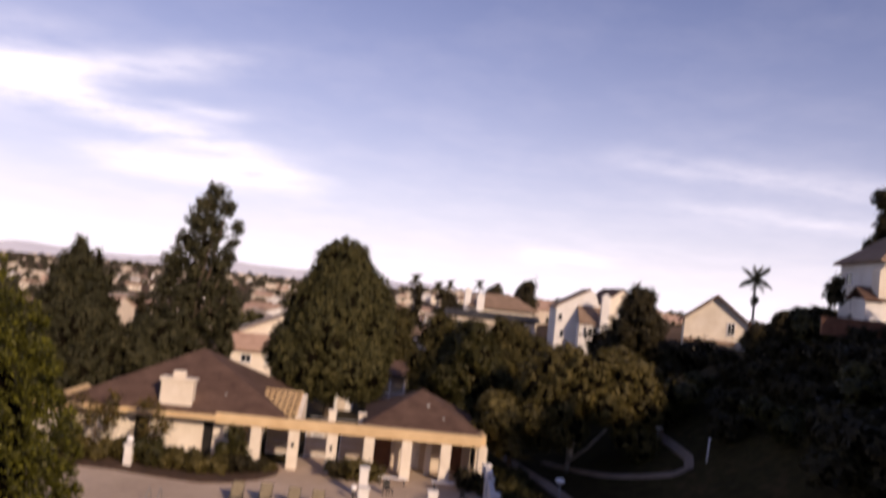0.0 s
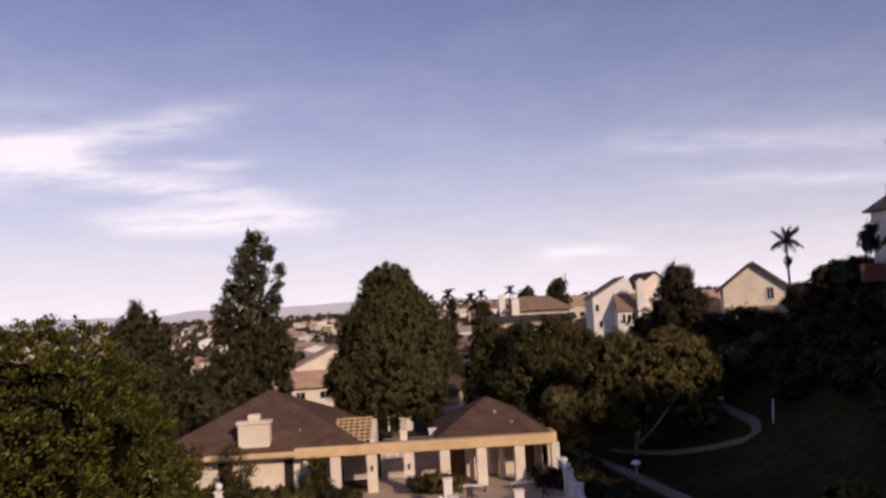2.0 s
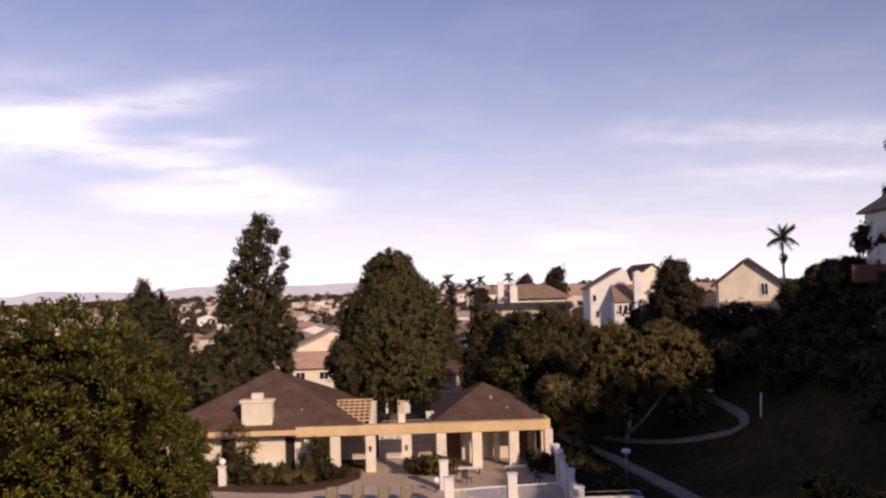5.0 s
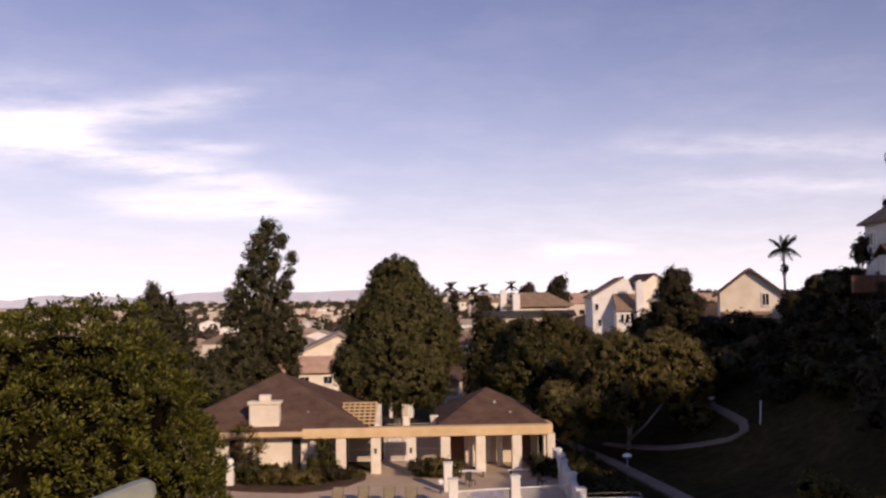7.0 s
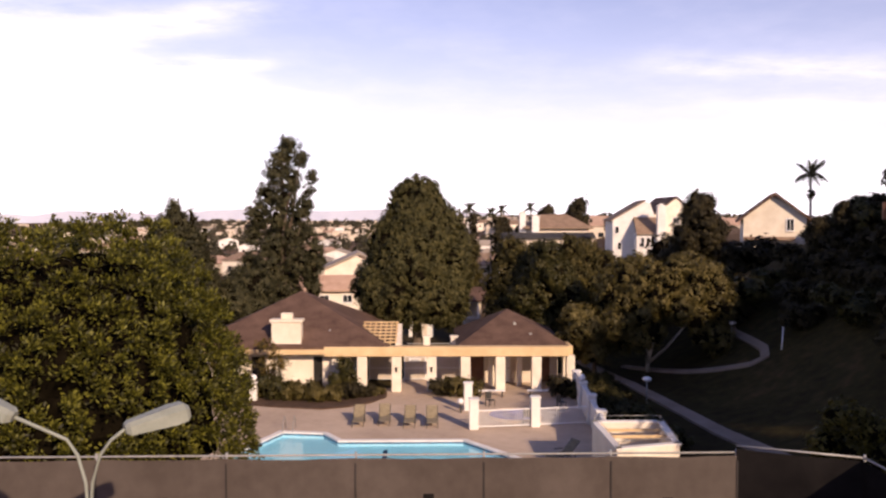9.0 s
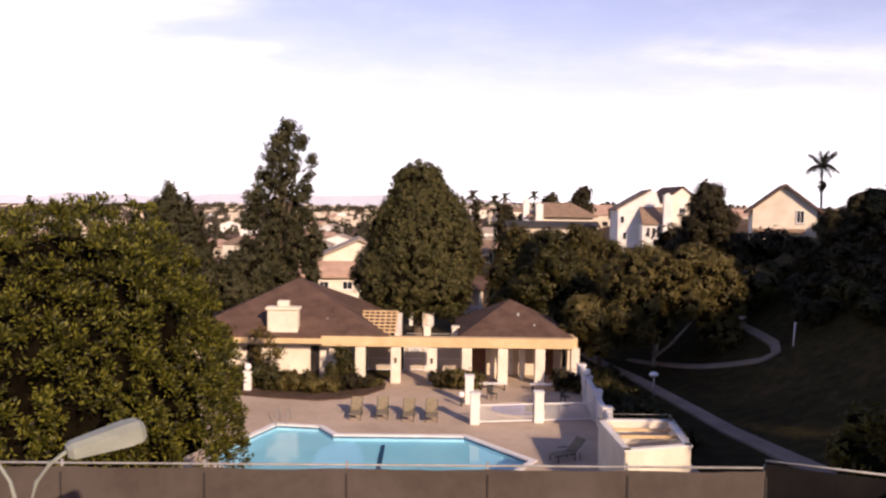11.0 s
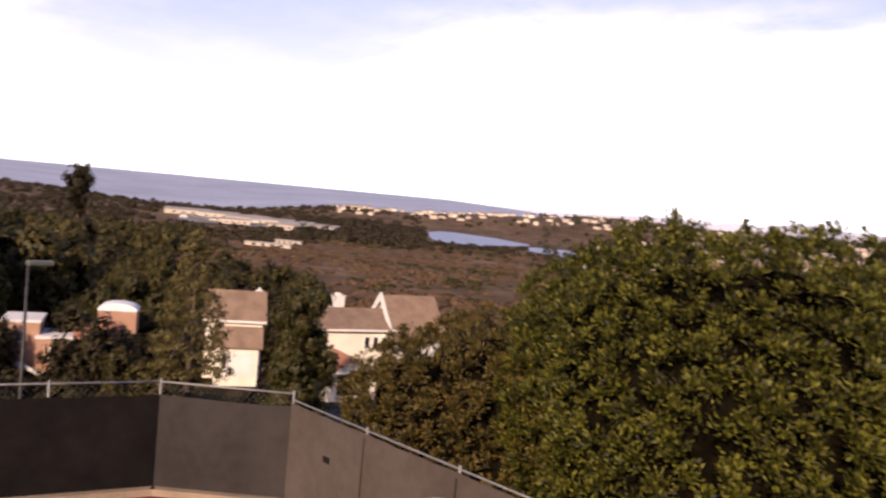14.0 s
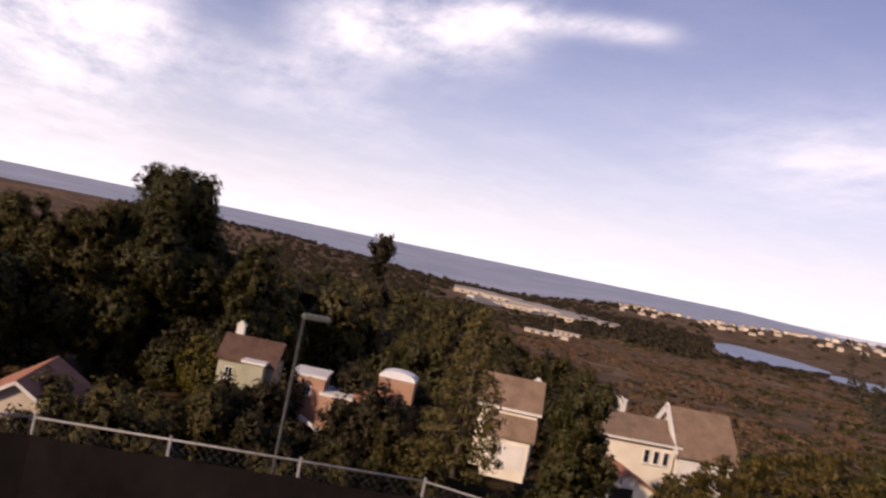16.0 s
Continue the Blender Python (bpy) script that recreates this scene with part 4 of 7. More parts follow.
def gable_roof(bm, x0, x1, y0, y1, z, rise, along="x", over=0.45, thick=0.22):
    """A gabled roof slab with thickness over a plan rectangle; along: the ridge's direction."""
    if along == "x":
        mid = (y0 + y1) / 2
        for s, ye in ((-1, y0 - over), (1, y1 + over)):
            zz = z - over * rise / ((y1 - y0) / 2)
            a = [(x0 - over, ye, zz), (x1 + over, ye, zz), (x1 + over, mid, z + rise), (x0 - over, mid, z + rise)]
            lo = [bm.verts.new(p) for p in a]
            hi = [bm.verts.new((p[0], p[1], p[2] + thick)) for p in a]
            bm.faces.new(lo)
            bm.faces.new(hi)
            for k in range(4):
                bm.faces.new((lo[k], lo[(k + 1) % 4], hi[(k + 1) % 4], hi[k]))
    else:
        mid = (x0 + x1) / 2
        for s, xe in ((-1, x0 - over), (1, x1 + over)):
            zz = z - over * rise / ((x1 - x0) / 2)
            a = [(xe, y0 - over, zz), (xe, y1 + over, zz), (mid, y1 + over, z + rise), (mid, y0 - over, z + rise)]
            lo = [bm.verts.new(p) for p in a]
            hi = [bm.verts.new((p[0], p[1], p[2] + thick)) for p in a]
            bm.faces.new(lo)
            bm.faces.new(hi)
            for k in range(4):
                bm.faces.new((lo[k], lo[(k + 1) % 4], hi[(k + 1) % 4], hi[k]))


def hip_roof(bm, x0, x1, y0, y1, z, rise, over=0.5, thick=0.2, ridge=0.0):
    """A hipped roof; ridge: half the length of its ridge along x."""
    xs, ys = (x0 - over, x1 + over), (y0 - over, y1 + over)
    cx, cy = (x0 + x1) / 2, (y0 + y1) / 2
    base = [bm.verts.new(p) for p in ((xs[0], ys[0], z), (xs[1], ys[0], z), (xs[1], ys[1], z), (xs[0], ys[1], z))]
    rim = [bm.verts.new((v.co.x, v.co.y, z + thick)) for v in base]
    bm.faces.new(base[::-1])
    for k in range(4):
        bm.faces.new((base[k], base[(k + 1) % 4], rim[(k + 1) % 4], rim[k]))
    if ridge:
        a, b = bm.verts.new((cx - ridge, cy, z + rise)), bm.verts.new((cx + ridge, cy, z + rise))
        bm.faces.new((rim[0], rim[1], b, a))
        bm.faces.new((rim[1], rim[2], b))
        bm.faces.new((rim[2], rim[3], a, b))
        bm.faces.new((rim[3], rim[0], a))
    else:
        top = bm.verts.new((cx, cy, z + rise))
        for k in range(4):
            bm.faces.new((rim[k], rim[(k + 1) % 4], top))


def gable_walls(bm, x0, x1, y0, y1, z0, z1, rise, along="x"):
    """Closed walls with pointed gables."""
    if along == "x":
        outline = [(y0, z0), (y1, z0), (y1, z1), ((y0 + y1) / 2, z1 + rise), (y0, z1)]
        a, b = [bm.verts.new((x0, p, q)) for p, q in outline], [bm.verts.new((x1, p, q)) for p, q in outline]
    else:
        outline = [(x0, z0), (x1, z0), (x1, z1), ((x0 + x1) / 2, z1 + rise), (x0, z1)]
        a, b = [bm.verts.new((p, y0, q)) for p, q in outline], [bm.verts.new((p, y1, q)) for p, q in outline]
    bm.faces.new(a)
    bm.faces.new(b[::-1])
    for k in range(5):
        bm.faces.new((a[k], a[(k + 1) % 5], b[(k + 1) % 5], b[k]))


def chimney_part(parent, x, y, z0, z1, w=1.1, d=0.8, mat=None, cap=True):
    bm = bmesh.new()
    box(bm, x, y, (z0 + z1) / 2, w, d, z1 - z0, bevel=0.02)
    ch = part("chimney", bm, mat or STUCCO_WHITE, parent)
    if cap:
        bm = bmesh.new()
        box(bm, x, y, z1 + 0.07, w + 0.16, d + 0.16, 0.14, bevel=0.02)
        box(bm, x, y, z1 + 0.27, w * 0.45, d * 0.5, 0.26, bevel=0.02)
        part("cap", bm, mat or STUCCO_WHITE, ch)
    return ch


def fascia(parent, x0, x1, y0, y1, z, mat, high=0.22):
    """Boards round a rectangle at eaves height, a little proud of the roof slab."""
    for a, b, c, d in ((x0, y0, x1, y0), (x0, y1, x1, y1), (x0, y0, x0, y1), (x1, y0, x1, y1)):
        part("fascia", one(box, (a + c) / 2, (b + d) / 2, z, abs(c - a) + 0.06, abs(d - b) + 0.06, high), mat, parent)


def build_gabled_house():
    """Large pale house with its gable towards the pool, on the hill."""
    root = thing("house", "large pale stucco house with a dark gabled roof on the hill", "house", pose(40.4, 94.8, 8.4, 0, 0, -19))
    bm = bmesh.new()
    gable_walls(bm, -3.45, 3.45, 0, 12, -1.5, 4.5, 2.7, "y")
    part("wall", bm, STUCCO, root)
    bm = bmesh.new()
    gable_roof(bm, -3.45, 3.45, 0, 12, 4.5, 2.7, "y", 0.65, 0.3)
    part("roof", bm, SHINGLE, root)
    bm = bmesh.new()
    gable_roof(bm, -3.3, 2.0, -0.9, 0.0, 1.95, 0.2, "x", 0.15, 0.14)
    part("canopy_roof", bm, SHINGLE_TAN, root)
    window_part(root, 1.7, -0.02, 3.7, 0.9, 1.5, "s")
    window_part(root, 0.2, -0.02, 0.75, 1.7, 1.1, "s", 2)
    window_part(root, -1.6, -0.02, 0.7, 0.7, 1.3, "s", 0)
    part("wall", one(box, -3.0, -1.4, -0.2, 3.0, 0.25, 1.6), STUCCO, root, "cream patio wall")


build_gabled_house()


def build_terrace_house():
    """White two-storey house seen from its side, with a long sloping roof."""
    root = thing("house", "white two-storey house with sloping brown roofs and a tall chimney", "house", pose(33.3, 131.0, 6.0, 0, 0, -5))
    root.scale = (0.84, 1, 1)
    bm = bmesh.new()
    out = [(-4.7, -1.0), (4.2, -1.0), (4.2, 5.0), (2.3, 9.4), (1.4, 9.6), (-4.7, 6.6)]
    a, b = [bm.verts.new((p, 0, q)) for p, q in out], [bm.verts.new((p, 10, q)) for p, q in out]
    bm.faces.new(a)
    bm.faces.new(b[::-1])
    for k in range(6):
        bm.faces.new((a[k], a[(k + 1) % 6], b[(k + 1) % 6], b[k]))
    part("wall", bm, STUCCO_WHITE, root)
    bm = bmesh.new()
    lo = [(-5.2, -0.3, 6.4), (1.5, -0.3, 9.72), (1.5, 10.3, 9.72), (-5.2, 10.3, 6.4)]
    v, w = [bm.verts.new(p) for p in lo], [bm.verts.new((p[0], p[1], p[2] + 0.2)) for p in lo]
    bm.faces.new(v)
    bm.faces.new(w)
    for k in range(4):
        bm.faces.new((v[k], v[(k + 1) % 4], w[(k + 1) % 4], w[k]))
    part("roof", bm, SHINGLE_TAN, root)
    bm = bmesh.new()
    lo = [(-0.8, -3.4, 4.3), (4.6, -3.4, 4.3), (4.6, 0.0, 6.9), (-0.8, 0.0, 6.9)]
    v, w = [bm.verts.new(p) for p in lo], [bm.verts.new((p[0], p[1], p[2] + 0.18)) for p in lo]
    bm.faces.new(v)
    bm.faces.new(w)
    for k in range(4):
        bm.faces.new((v[k], v[(k + 1) % 4], w[(k + 1) % 4], w[k]))
    part("roof", bm, SHINGLE_TAN, root)
    part("wall", one(box, 1.8, -1.5, 1.7, 5.0, 2.99, 5.3), STUCCO_WHITE, root)
    chimney_part(root, 3.6, -3.6, -1.0, 8.8, 1.5, 1.1)
    for x, z in ((0.4, 3.1), (1.4, 3.1), (2.2, 3.1)):
        window_part(root, x, -3.02, z, 0.7, 1.6, "s", 0)
    for x, z in ((-3.9, 5.0), (-3.4, 2.4)):
        window_part(root, x, -0.02, z, 0.8, 1.2, "s", 0)
    # second house behind, roof over chimney
    root = thing("house", "house with a brown gabled roof behind a white one", "house", pose(42.5, 141, 8.5, 0, 0, 4))
    bm = bmesh.new()
    gable_walls(bm, -4.5, 4.5, 0, 10, -1, 4.6, 3.4, "y")
    part("wall", bm, STUCCO, root)
    bm = bmesh.new()
    gable_roof(bm, -4.5, 4.5, 0, 10, 4.6, 3.4, "y", 0.4)
    part("roof", bm, SHINGLE, root)
    window_part(root, 0, -0.02, 4.0, 1.2, 1.2, "s")


build_terrace_house()


def build_tan_roof_house():
    """Hip-roofed house with a chimney, and a row of solar-dark low roof before it."""
    root = thing("house", "cream house with a hipped tan roof and white chimneys", "house", pose(24.6, 158, 6.6, 0, 0, 2))
    part("wall", one(box, 0, 4, 1.55, 11.6, 7.6, 5.3), STUCCO, root)
    bm = bmesh.new()
    hip_roof(bm, -6.0, 6.0, 0, 8, 4.3, 2.8, 0.8, 0.2, 2.6)
    part("roof", bm, SHINGLE_TAN, root)
    chimney_part(root, -4.6, -1.0, 0, 6.6, 1.4, 0.9)
    chimney_part(root, -6.8, 1.0, 0, 7.4, 1.2, 0.9)
    bm = bmesh.new()
    gable_roof(bm, -11, 5.7, -5.5, -1.8, 2.6, 0.8, "x", 0.4)
    part("porch_roof", bm, DARK_METAL, root, "long dark low roof")
    part("wall", one(box, -2.6, -3.6, 0.6, 16.4, 3.4, 3.8), STUCCO_TAN, root)
    for k in range(4):
        window_part(root, -9 + k * 4.0, -5.32, 1.2, 1.4, 1.1, "s")


build_tan_roof_house()


def build_hilltop_house():
    """Grey house high on the eastern hill."""
    root = thing("house", "grey two-storey house with a brown hipped roof on the hilltop", "house", pose(45.9, 64.8, 14.6, 0, 0, -6))
    root.scale = (0.86, 0.86, 0.86)
    part("wall", one(box, 0, 4, 1.7, 10.4, 9, 6.6), STUCCO_WHITE, root)
    bm = bmesh.new()
    hip_roof(bm, -5.2, 5.2, -0.5, 8.5, 5.0, 4.4, 0.6, 0.2, 0.6)
    part("roof", bm, SHINGLE_TAN, root)
    part("wall", one(box, 1.0, -1.6, 0.5, 6.4, 2.2, 4.0), STUCCO_WHITE, root)
    bm = bmesh.new()
    gable_roof(bm, -2.2, 4.2, -2.7, -0.5, 2.5, 0.9, "x", 0.35)
    part("porch_roof", bm, SHINGLE_TAN, root)
    window_part(root, -4.2, -0.52, 3.6, 0.9, 1.3, "s")
    window_part(root, -3.9, -0.52, 0.9, 1.2, 1.5, "s")
    window_part(root, -0.6, -2.72, 1.1, 1.1, 1.3, "s")
    part("wall", one(box, -1.0, -4.2, -1.4, 22, 0.25, 1.6), WOOD_DOOR, root, "dark red-brown garden wall")
    window_part(root, -5.22, 6.3, 3.5, 1.5, 1.4, "w", 0)
    # flat sheet on the wall, its dark colour stands for the recess's shade
    part("recess", one(box, -5.19, 4.6, 0.7, 0.06, 2.2, 2.3), DARK_FILL, root, "flat dark sheet that paints the shade of a recessed porch")
    part("wing_wall", one(box, -5.9, 0.9, 0.0, 1.5, 3.0, 3.0), STUCCO_WHITE, root)
    bm = bmesh.new()
    gable_roof(bm, -6.65, -5.2, -0.6, 2.4, 1.5, 0.9, "x", 0.35)
    part("wing_roof", bm, SHINGLE, root, "brown porch roof")
    bm = bmesh.new()
    gable_walls(bm, -5.7, -3.4, -0.9, 0.6, 1.6, 4.2, 0.8, "y")
    part("dormer", bm, STUCCO, root, "cream gabled bay")
    rng = random.Random(3)
    blobs = lobes(rng, 22, 2.2, 4.0, 13.6, 1.3, lambda t: 1 - 0.4 * t)
    tree("dark slender tree behind the hilltop house", 53.6, 84.0, blobs, DARKLEAF, 0.24, 0.5, 14, 61, 0.25, limbs=3, z=14.0)
    blobs = lobes(rng, 8, 0.5, 0.4, 2.4, 0.6, lambda t: 1 - 0.4 * t)
    tree("dark clipped shrub beside the hilltop house", 39.9, 69.0, blobs, DARKLEAF, 0.2, 0.4, 12, 62, 0.1, limbs=1, z=15.0, category="shrub", name="shrub")
    for hx, hy, top, wide in ((37.3, 72.0, 14.6, 1.3), (40.4, 72.0, 15.2, 1.15), (38.9, 71.5, 13.9, 1.0), (35.2, 72.5, 13.2, 1.2), (40.6, 60.5, 14.1, 1.4), (43.2, 59.6, 14.2, 1.5), (38.2, 62.0, 13.9, 1.3), (46.0, 58.6, 14.2, 1.5)):
        foot = min(land(hx, hy) - 0.2, top - 1.6)
        blobs = [(0, 0, (top - foot) * 0.5, wide * 0.8, wide * 0.8, (top - foot) * 0.42)] + [(rng.uniform(-1, 1) * wide * 0.7, rng.uniform(-0.6, 0.6), rng.uniform(0.4, top - foot - 0.55), 0.55, 0.55, 0.55) for k in range(14)]
        tree("dark clipped hedge shrub below the hilltop house", hx, hy, blobs, DARKLEAF, 0.16, 0.36, 12, int(hx * 7), 0.1, limbs=1, z=foot, category="shrub", name="shrub", group="hilltop hedge")


build_hilltop_house()


def build_back_house():
    """Pale gabled house between the tall trees."""
    root = thing("house", "pale house with low gables and a red-brown tiled roof", "house", pose(-9.6, 112, 1.0, 0, 0, 6))
    bm = bmesh.new()
    gable_walls(bm, -6.5, 5.5, 0, 9, -2, 4.2, 2.7, "y")
    part("wall", bm, STUCCO, root)
    bm = bmesh.new()
    gable_roof(bm, -6.5, 5.5, 0, 9, 4.2, 2.7, "y", 0.6)
    part("roof", bm, ROOF_BEIGE, root)
    bm = bmesh.new()
    gable_roof(bm, -8.0, 5.0, -5.0, 0.0, 2.5, 1.5, "x", 0.5)
    part("roof", bm, CLAY_HAZED, root)
    part("wall", one(box, -1.5, -2.5, 0.2, 12.4, 4.6, 4.6), STUCCO, root)
    for x in (-5.0, -2.0, 1.2):
        window_part(root, x, -4.82, 1.2, 1.3, 1.1, "s")


build_back_house()


# ---- pool terrace ----
POOL = [(-11.2, 41.6), (-10.4, 44.0), (-9.0, 47.6), (-6.5, 47.25), (-5.45, 45.55), (1.8, 45.6), (5.0, 41.3), (3.2, 38.4), (-9.3, 38.4)]
DECK = [(-20, 36.0), (13.2, 36.0), (13.2, 43.0), (11.0, 50.0), (11.4, 59.0), (11.6, 66.5), (-2.0, 66.5), (-3.0, 60.6), (-20, 60.6)]


def inset(outline, d):
    """The outline moved outwards by d (anticlockwise or clockwise alike)."""
    cx, cy = sum(p[0] for p in outline) / len(outline), sum(p[1] for p in outline) / len(outline)
    made, n = [], len(outline)
    for k in range(n):
        a, b, c = (Vector(outline[(k + j) % n]) for j in (-1, 0, 1))
        e, f = (b - a).normalized(), (c - b).normalized()
        n1, n2 = Vector((-e.y, e.x)), Vector((-f.y, f.x))
        q = (n1 + n2).normalized() * d / max(0.4, math.cos(n1.angle(n2) / 2))
        p = b + q
        made.append((p.x, p.y))
    return made


def ring(bm, inner, outer, z0, z1):
    n = len(inner)
    ids = [[bm.verts.new((x, y, z)) for x, y in loop] for loop, z in ((inner, z0), (inner, z1), (outer, z1), (outer, z0))]
    for k in range(n):
        j = (k + 1) % n
        for a, b in zip(ids, ids[1:] + ids[:1]):
            bm.faces.new((a[k], a[j], b[j], b[k]))


def build_terrace():
    bm = bmesh.new()
    rim = inset(POOL, 0.02)
    loops = []
    for loop in (DECK, rim):
        vs = [bm.verts.new((x, y, DECK_Z)) for x, y in loop]
        loops.append([bm.edges.new((vs[k], vs[(k + 1) % len(vs)])) for k in range(len(vs))])
    bmesh.ops.triangle_fill(bm, use_beauty=True, use_dissolve=False, edges=loops[0] + loops[1])
    top = list(bm.faces)
    made = bmesh.ops.extrude_face_region(bm, geom=top)
    for v in made["geom"]:
        if isinstance(v, bmesh.types.BMVert):
            v.co.z -= 0.35
    tagged(finish("pavement_pool_deck", bm, CONCRETE), "broad tan concrete deck round the pool", "pool deck", kind="structure")
    root = thing("swimming_pool", "angular blue swimming pool with white coping", "swimming pool", pose(0, 0, 0))
    bm = bmesh.new()
    n = len(POOL)
    high = [bm.verts.new((x, y, DECK_Z - 0.02)) for x, y in POOL]
    low = [bm.verts.new((x, y, DECK_Z - 0.8)) for x, y in POOL]
    for k in range(n):
        bm.faces.new((high[k], high[(k + 1) % n], low[(k + 1) % n], low[k]))
    bm.faces.new(low)
    part("basin", bm, PLASTER, root, "pale blue plaster basin")
    bm = bmesh.new()
    side = 1 if inset(POOL, 0.3)[5][0] > POOL[5][0] else -1
    ring(bm, inset(POOL, -0.01 * side), inset(POOL, 0.34 * side), DECK_Z - 0.05, DECK_Z + 0.035)
    part("coping", bm, COPING, root, "white stone coping")
    bm = bmesh.new()
    ring(bm, inset(POOL, -0.03 * side), inset(POOL, -0.012 * side), DECK_Z - 0.2, DECK_Z - 0.06)
    part("tile_band", bm, DARK_TILE, root, "dark blue tile band")
    bm = bmesh.new()
    bm.faces.new([bm.verts.new((x, y, DECK_Z - 0.12)) for x, y in inset(POOL, -0.02 * side)])
    w = part("water", bm, POOL_WATER, root, "clear blue water")
    if w.data.polygons[0].normal.z < 0:
        w.data.flip_normals()
    w.visible_shadow = False
    part("lane_line", one(box, -2.65, 42.7, DECK_Z - 0.79, 0.25, 4.4, 0.012), DARK_TILE, root, "dark tile line on the pool floor")
    # handrail at the shallow end
    rail = thing("pool_handrail", "curved steel handrail at the shallow end", "handrail", pose(-8.7, 48.1, DECK_Z))
    for sx in (-0.3, 0.3):
        bm = bmesh.new()
        tube(bm, [(sx, 0.5, 0), (sx, 0.45, 0.6), (sx, 0.1, 0.86), (sx, -0.4, 0.55), (sx, -0.6, 0.0)], [0.022] * 5, 6)
        part("rail", bm, GREY_METAL, rail, smooth=True)
    # planting bed
    bed = [(-20, 55.6), (-13.0, 54.9), (-10.5, 54.1), (-7.5, 53.5), (-5.75, 54.1), (-4.35, 55.3), (-3.3, 57.2), (-3.3, 59.0), (-20, 59.6)]
    bm = bmesh.new()
    prism(bm, bed, DECK_Z - 0.1, DECK_Z + 0.08)
    tagged(finish("ground_planting_bed", bm, MULCH), "dark mulch planting bed before the pool house", "planting bed", kind="structure")


build_terrace()


def build_paths():
    """Concrete paths that wind over the lawn east of the pool."""
    def ribbon(name, points, wide, label):
        bm = bmesh.new()
        fine = []
        for a, b in zip(points, points[1:]):
            for k in range(6):
                fine.append(Vector(a).lerp(Vector(b), k / 6))
        fine.append(Vector(points[-1]))
        last = None
        for k, p in enumerate(fine):
            ahead = (fine[min(k + 1, len(fine) - 1)] - fine[max(k - 1, 0)]).normalized()
            s = Vector((-ahead.y, ahead.x)) * wide / 2
            here = [bm.verts.new((q.x, q.y, land(q.x, q.y) + h)) for q, h in ((p - s, -0.25), (p - s, 0.16), (p + s, 0.16), (p + s, -0.25))]
            if last:
                for j in range(4):
                    bm.faces.new((last[j], last[(j + 1) % 4], here[(j + 1) % 4], here[j]))
            last = here
        tagged(finish(name, bm, PATH_CONCRETE), label, "path", kind="structure")

    ribbon("pavement_walk", [(12.4, 78), (13.5, 71), (14.4, 66), (15.4, 62), (16.15, 56.8), (16.8, 51.8), (17.3, 47.2), (18.0, 43.2), (19.1, 37), (20.6, 28)], 1.0, "pale concrete walk beside the pool terrace")
    ribbon("pavement_hill_path", [(16.6, 69.0), (18.4, 66.0), (20.3, 62.7), (22.4, 60.0), (23.6, 58.6), (24.7, 58.6), (25.3, 60.4), (25.5, 63.4), (25.7, 67.8), (26.5, 71.2), (27.8, 73.6), (29.3, 76.5)], 0.6, "curving concrete path up the lawn")


build_paths()

COLUMNS = (-5.2, -2.64, -0.03, 2.5, 5.1, 7.8)


def build_pool_house():
    root = thing("pool_house", "cream stucco pool house with a brown pyramid roof", "pool house", pose(0, 0, 0))
    # walls, with the front broken by doors
    for x0, x1 in ((-17.6, -13.6), (-12.6, -8.95), (-8.25, -6.4)):
        part("wall", one(box, (x0 + x1) / 2, 60.3, 1.3, x1 - x0, 0.3, 3.2, bevel=0.02), STUCCO, root)
    for x in (-13.1, -8.6):
        part("lintel", one(box, x, 60.3, 2.62, 1.0 if x < -10 else 0.7, 0.28, 0.55), STUCCO, root)
        part("door", one(box, x, 60.42, 1.05, 0.98 if x < -10 else 0.68, 0.06, 2.6), DARK_FILL, root, "plain dark door sheet")
    part("wall", one(box, -6.4, 66.2, 1.3, 0.3, 11.4, 3.2), STUCCO, root)
    part("wall", one(box, -17.6, 66.2, 1.3, 0.3, 11.4, 3.2), STUCCO, root)
    part("wall", one(box, -12.0, 72.0, 1.3, 11.2, 0.3, 3.2), STUCCO, root)
    bm = bmesh.new()
    hip_roof(bm, -17.8, -3.6, 59.6, 72.6, 2.95, 3.85, 0.55, 0.25)
    part("roof", bm, SHINGLE, root, "brown shingled pyramid roof")
    part("fascia", one(box, -13.1, 58.98, 2.88, 10.5, 0.14, 0.36), BEAM, root, "ochre fascia board")
    bm = bmesh.new()
    for px, py in ((-7.8, 61.0), (-9.4, 62.3)):
        tube(bm, [(px, py, 3.6), (px, py, 4.3)], [0.07, 0.07], 8)
    part("vent_pipe", bm, GREY_METAL, root)
    # chimney against the front wall
    bm = bmesh.new()
    box(bm, -10.85, 59.9, 3.9, 2.2, 0.9, 2.5, bevel=0.03)
    ch = part("chimney", bm, STUCCO, root, "broad cream chimney")
    bm = bmesh.new()
    box(bm, -10.85, 59.9, 5.12, 2.45, 1.1, 0.22, bevel=0.03)
    box(bm, -10.85, 59.9, 5.45, 0.85, 0.6, 0.46, bevel=0.06)
    part("cap", bm, STUCCO, ch, "stepped cream cap")
    # low wing to the west with a small gable
    bm = bmesh.new()
    gable_walls(bm, -20.6, -17.7, 58.6, 66, -0.3, 2.3, 0.8, "y")
    part("wall", bm, STUCCO, root)
    bm = bmesh.new()
    gable_roof(bm, -20.6, -17.7, 58.6, 66, 2.3, 0.8, "y", 0.35, 0.18)
    part("wing_roof", bm, BEAM, root, "small tan gabled roof")


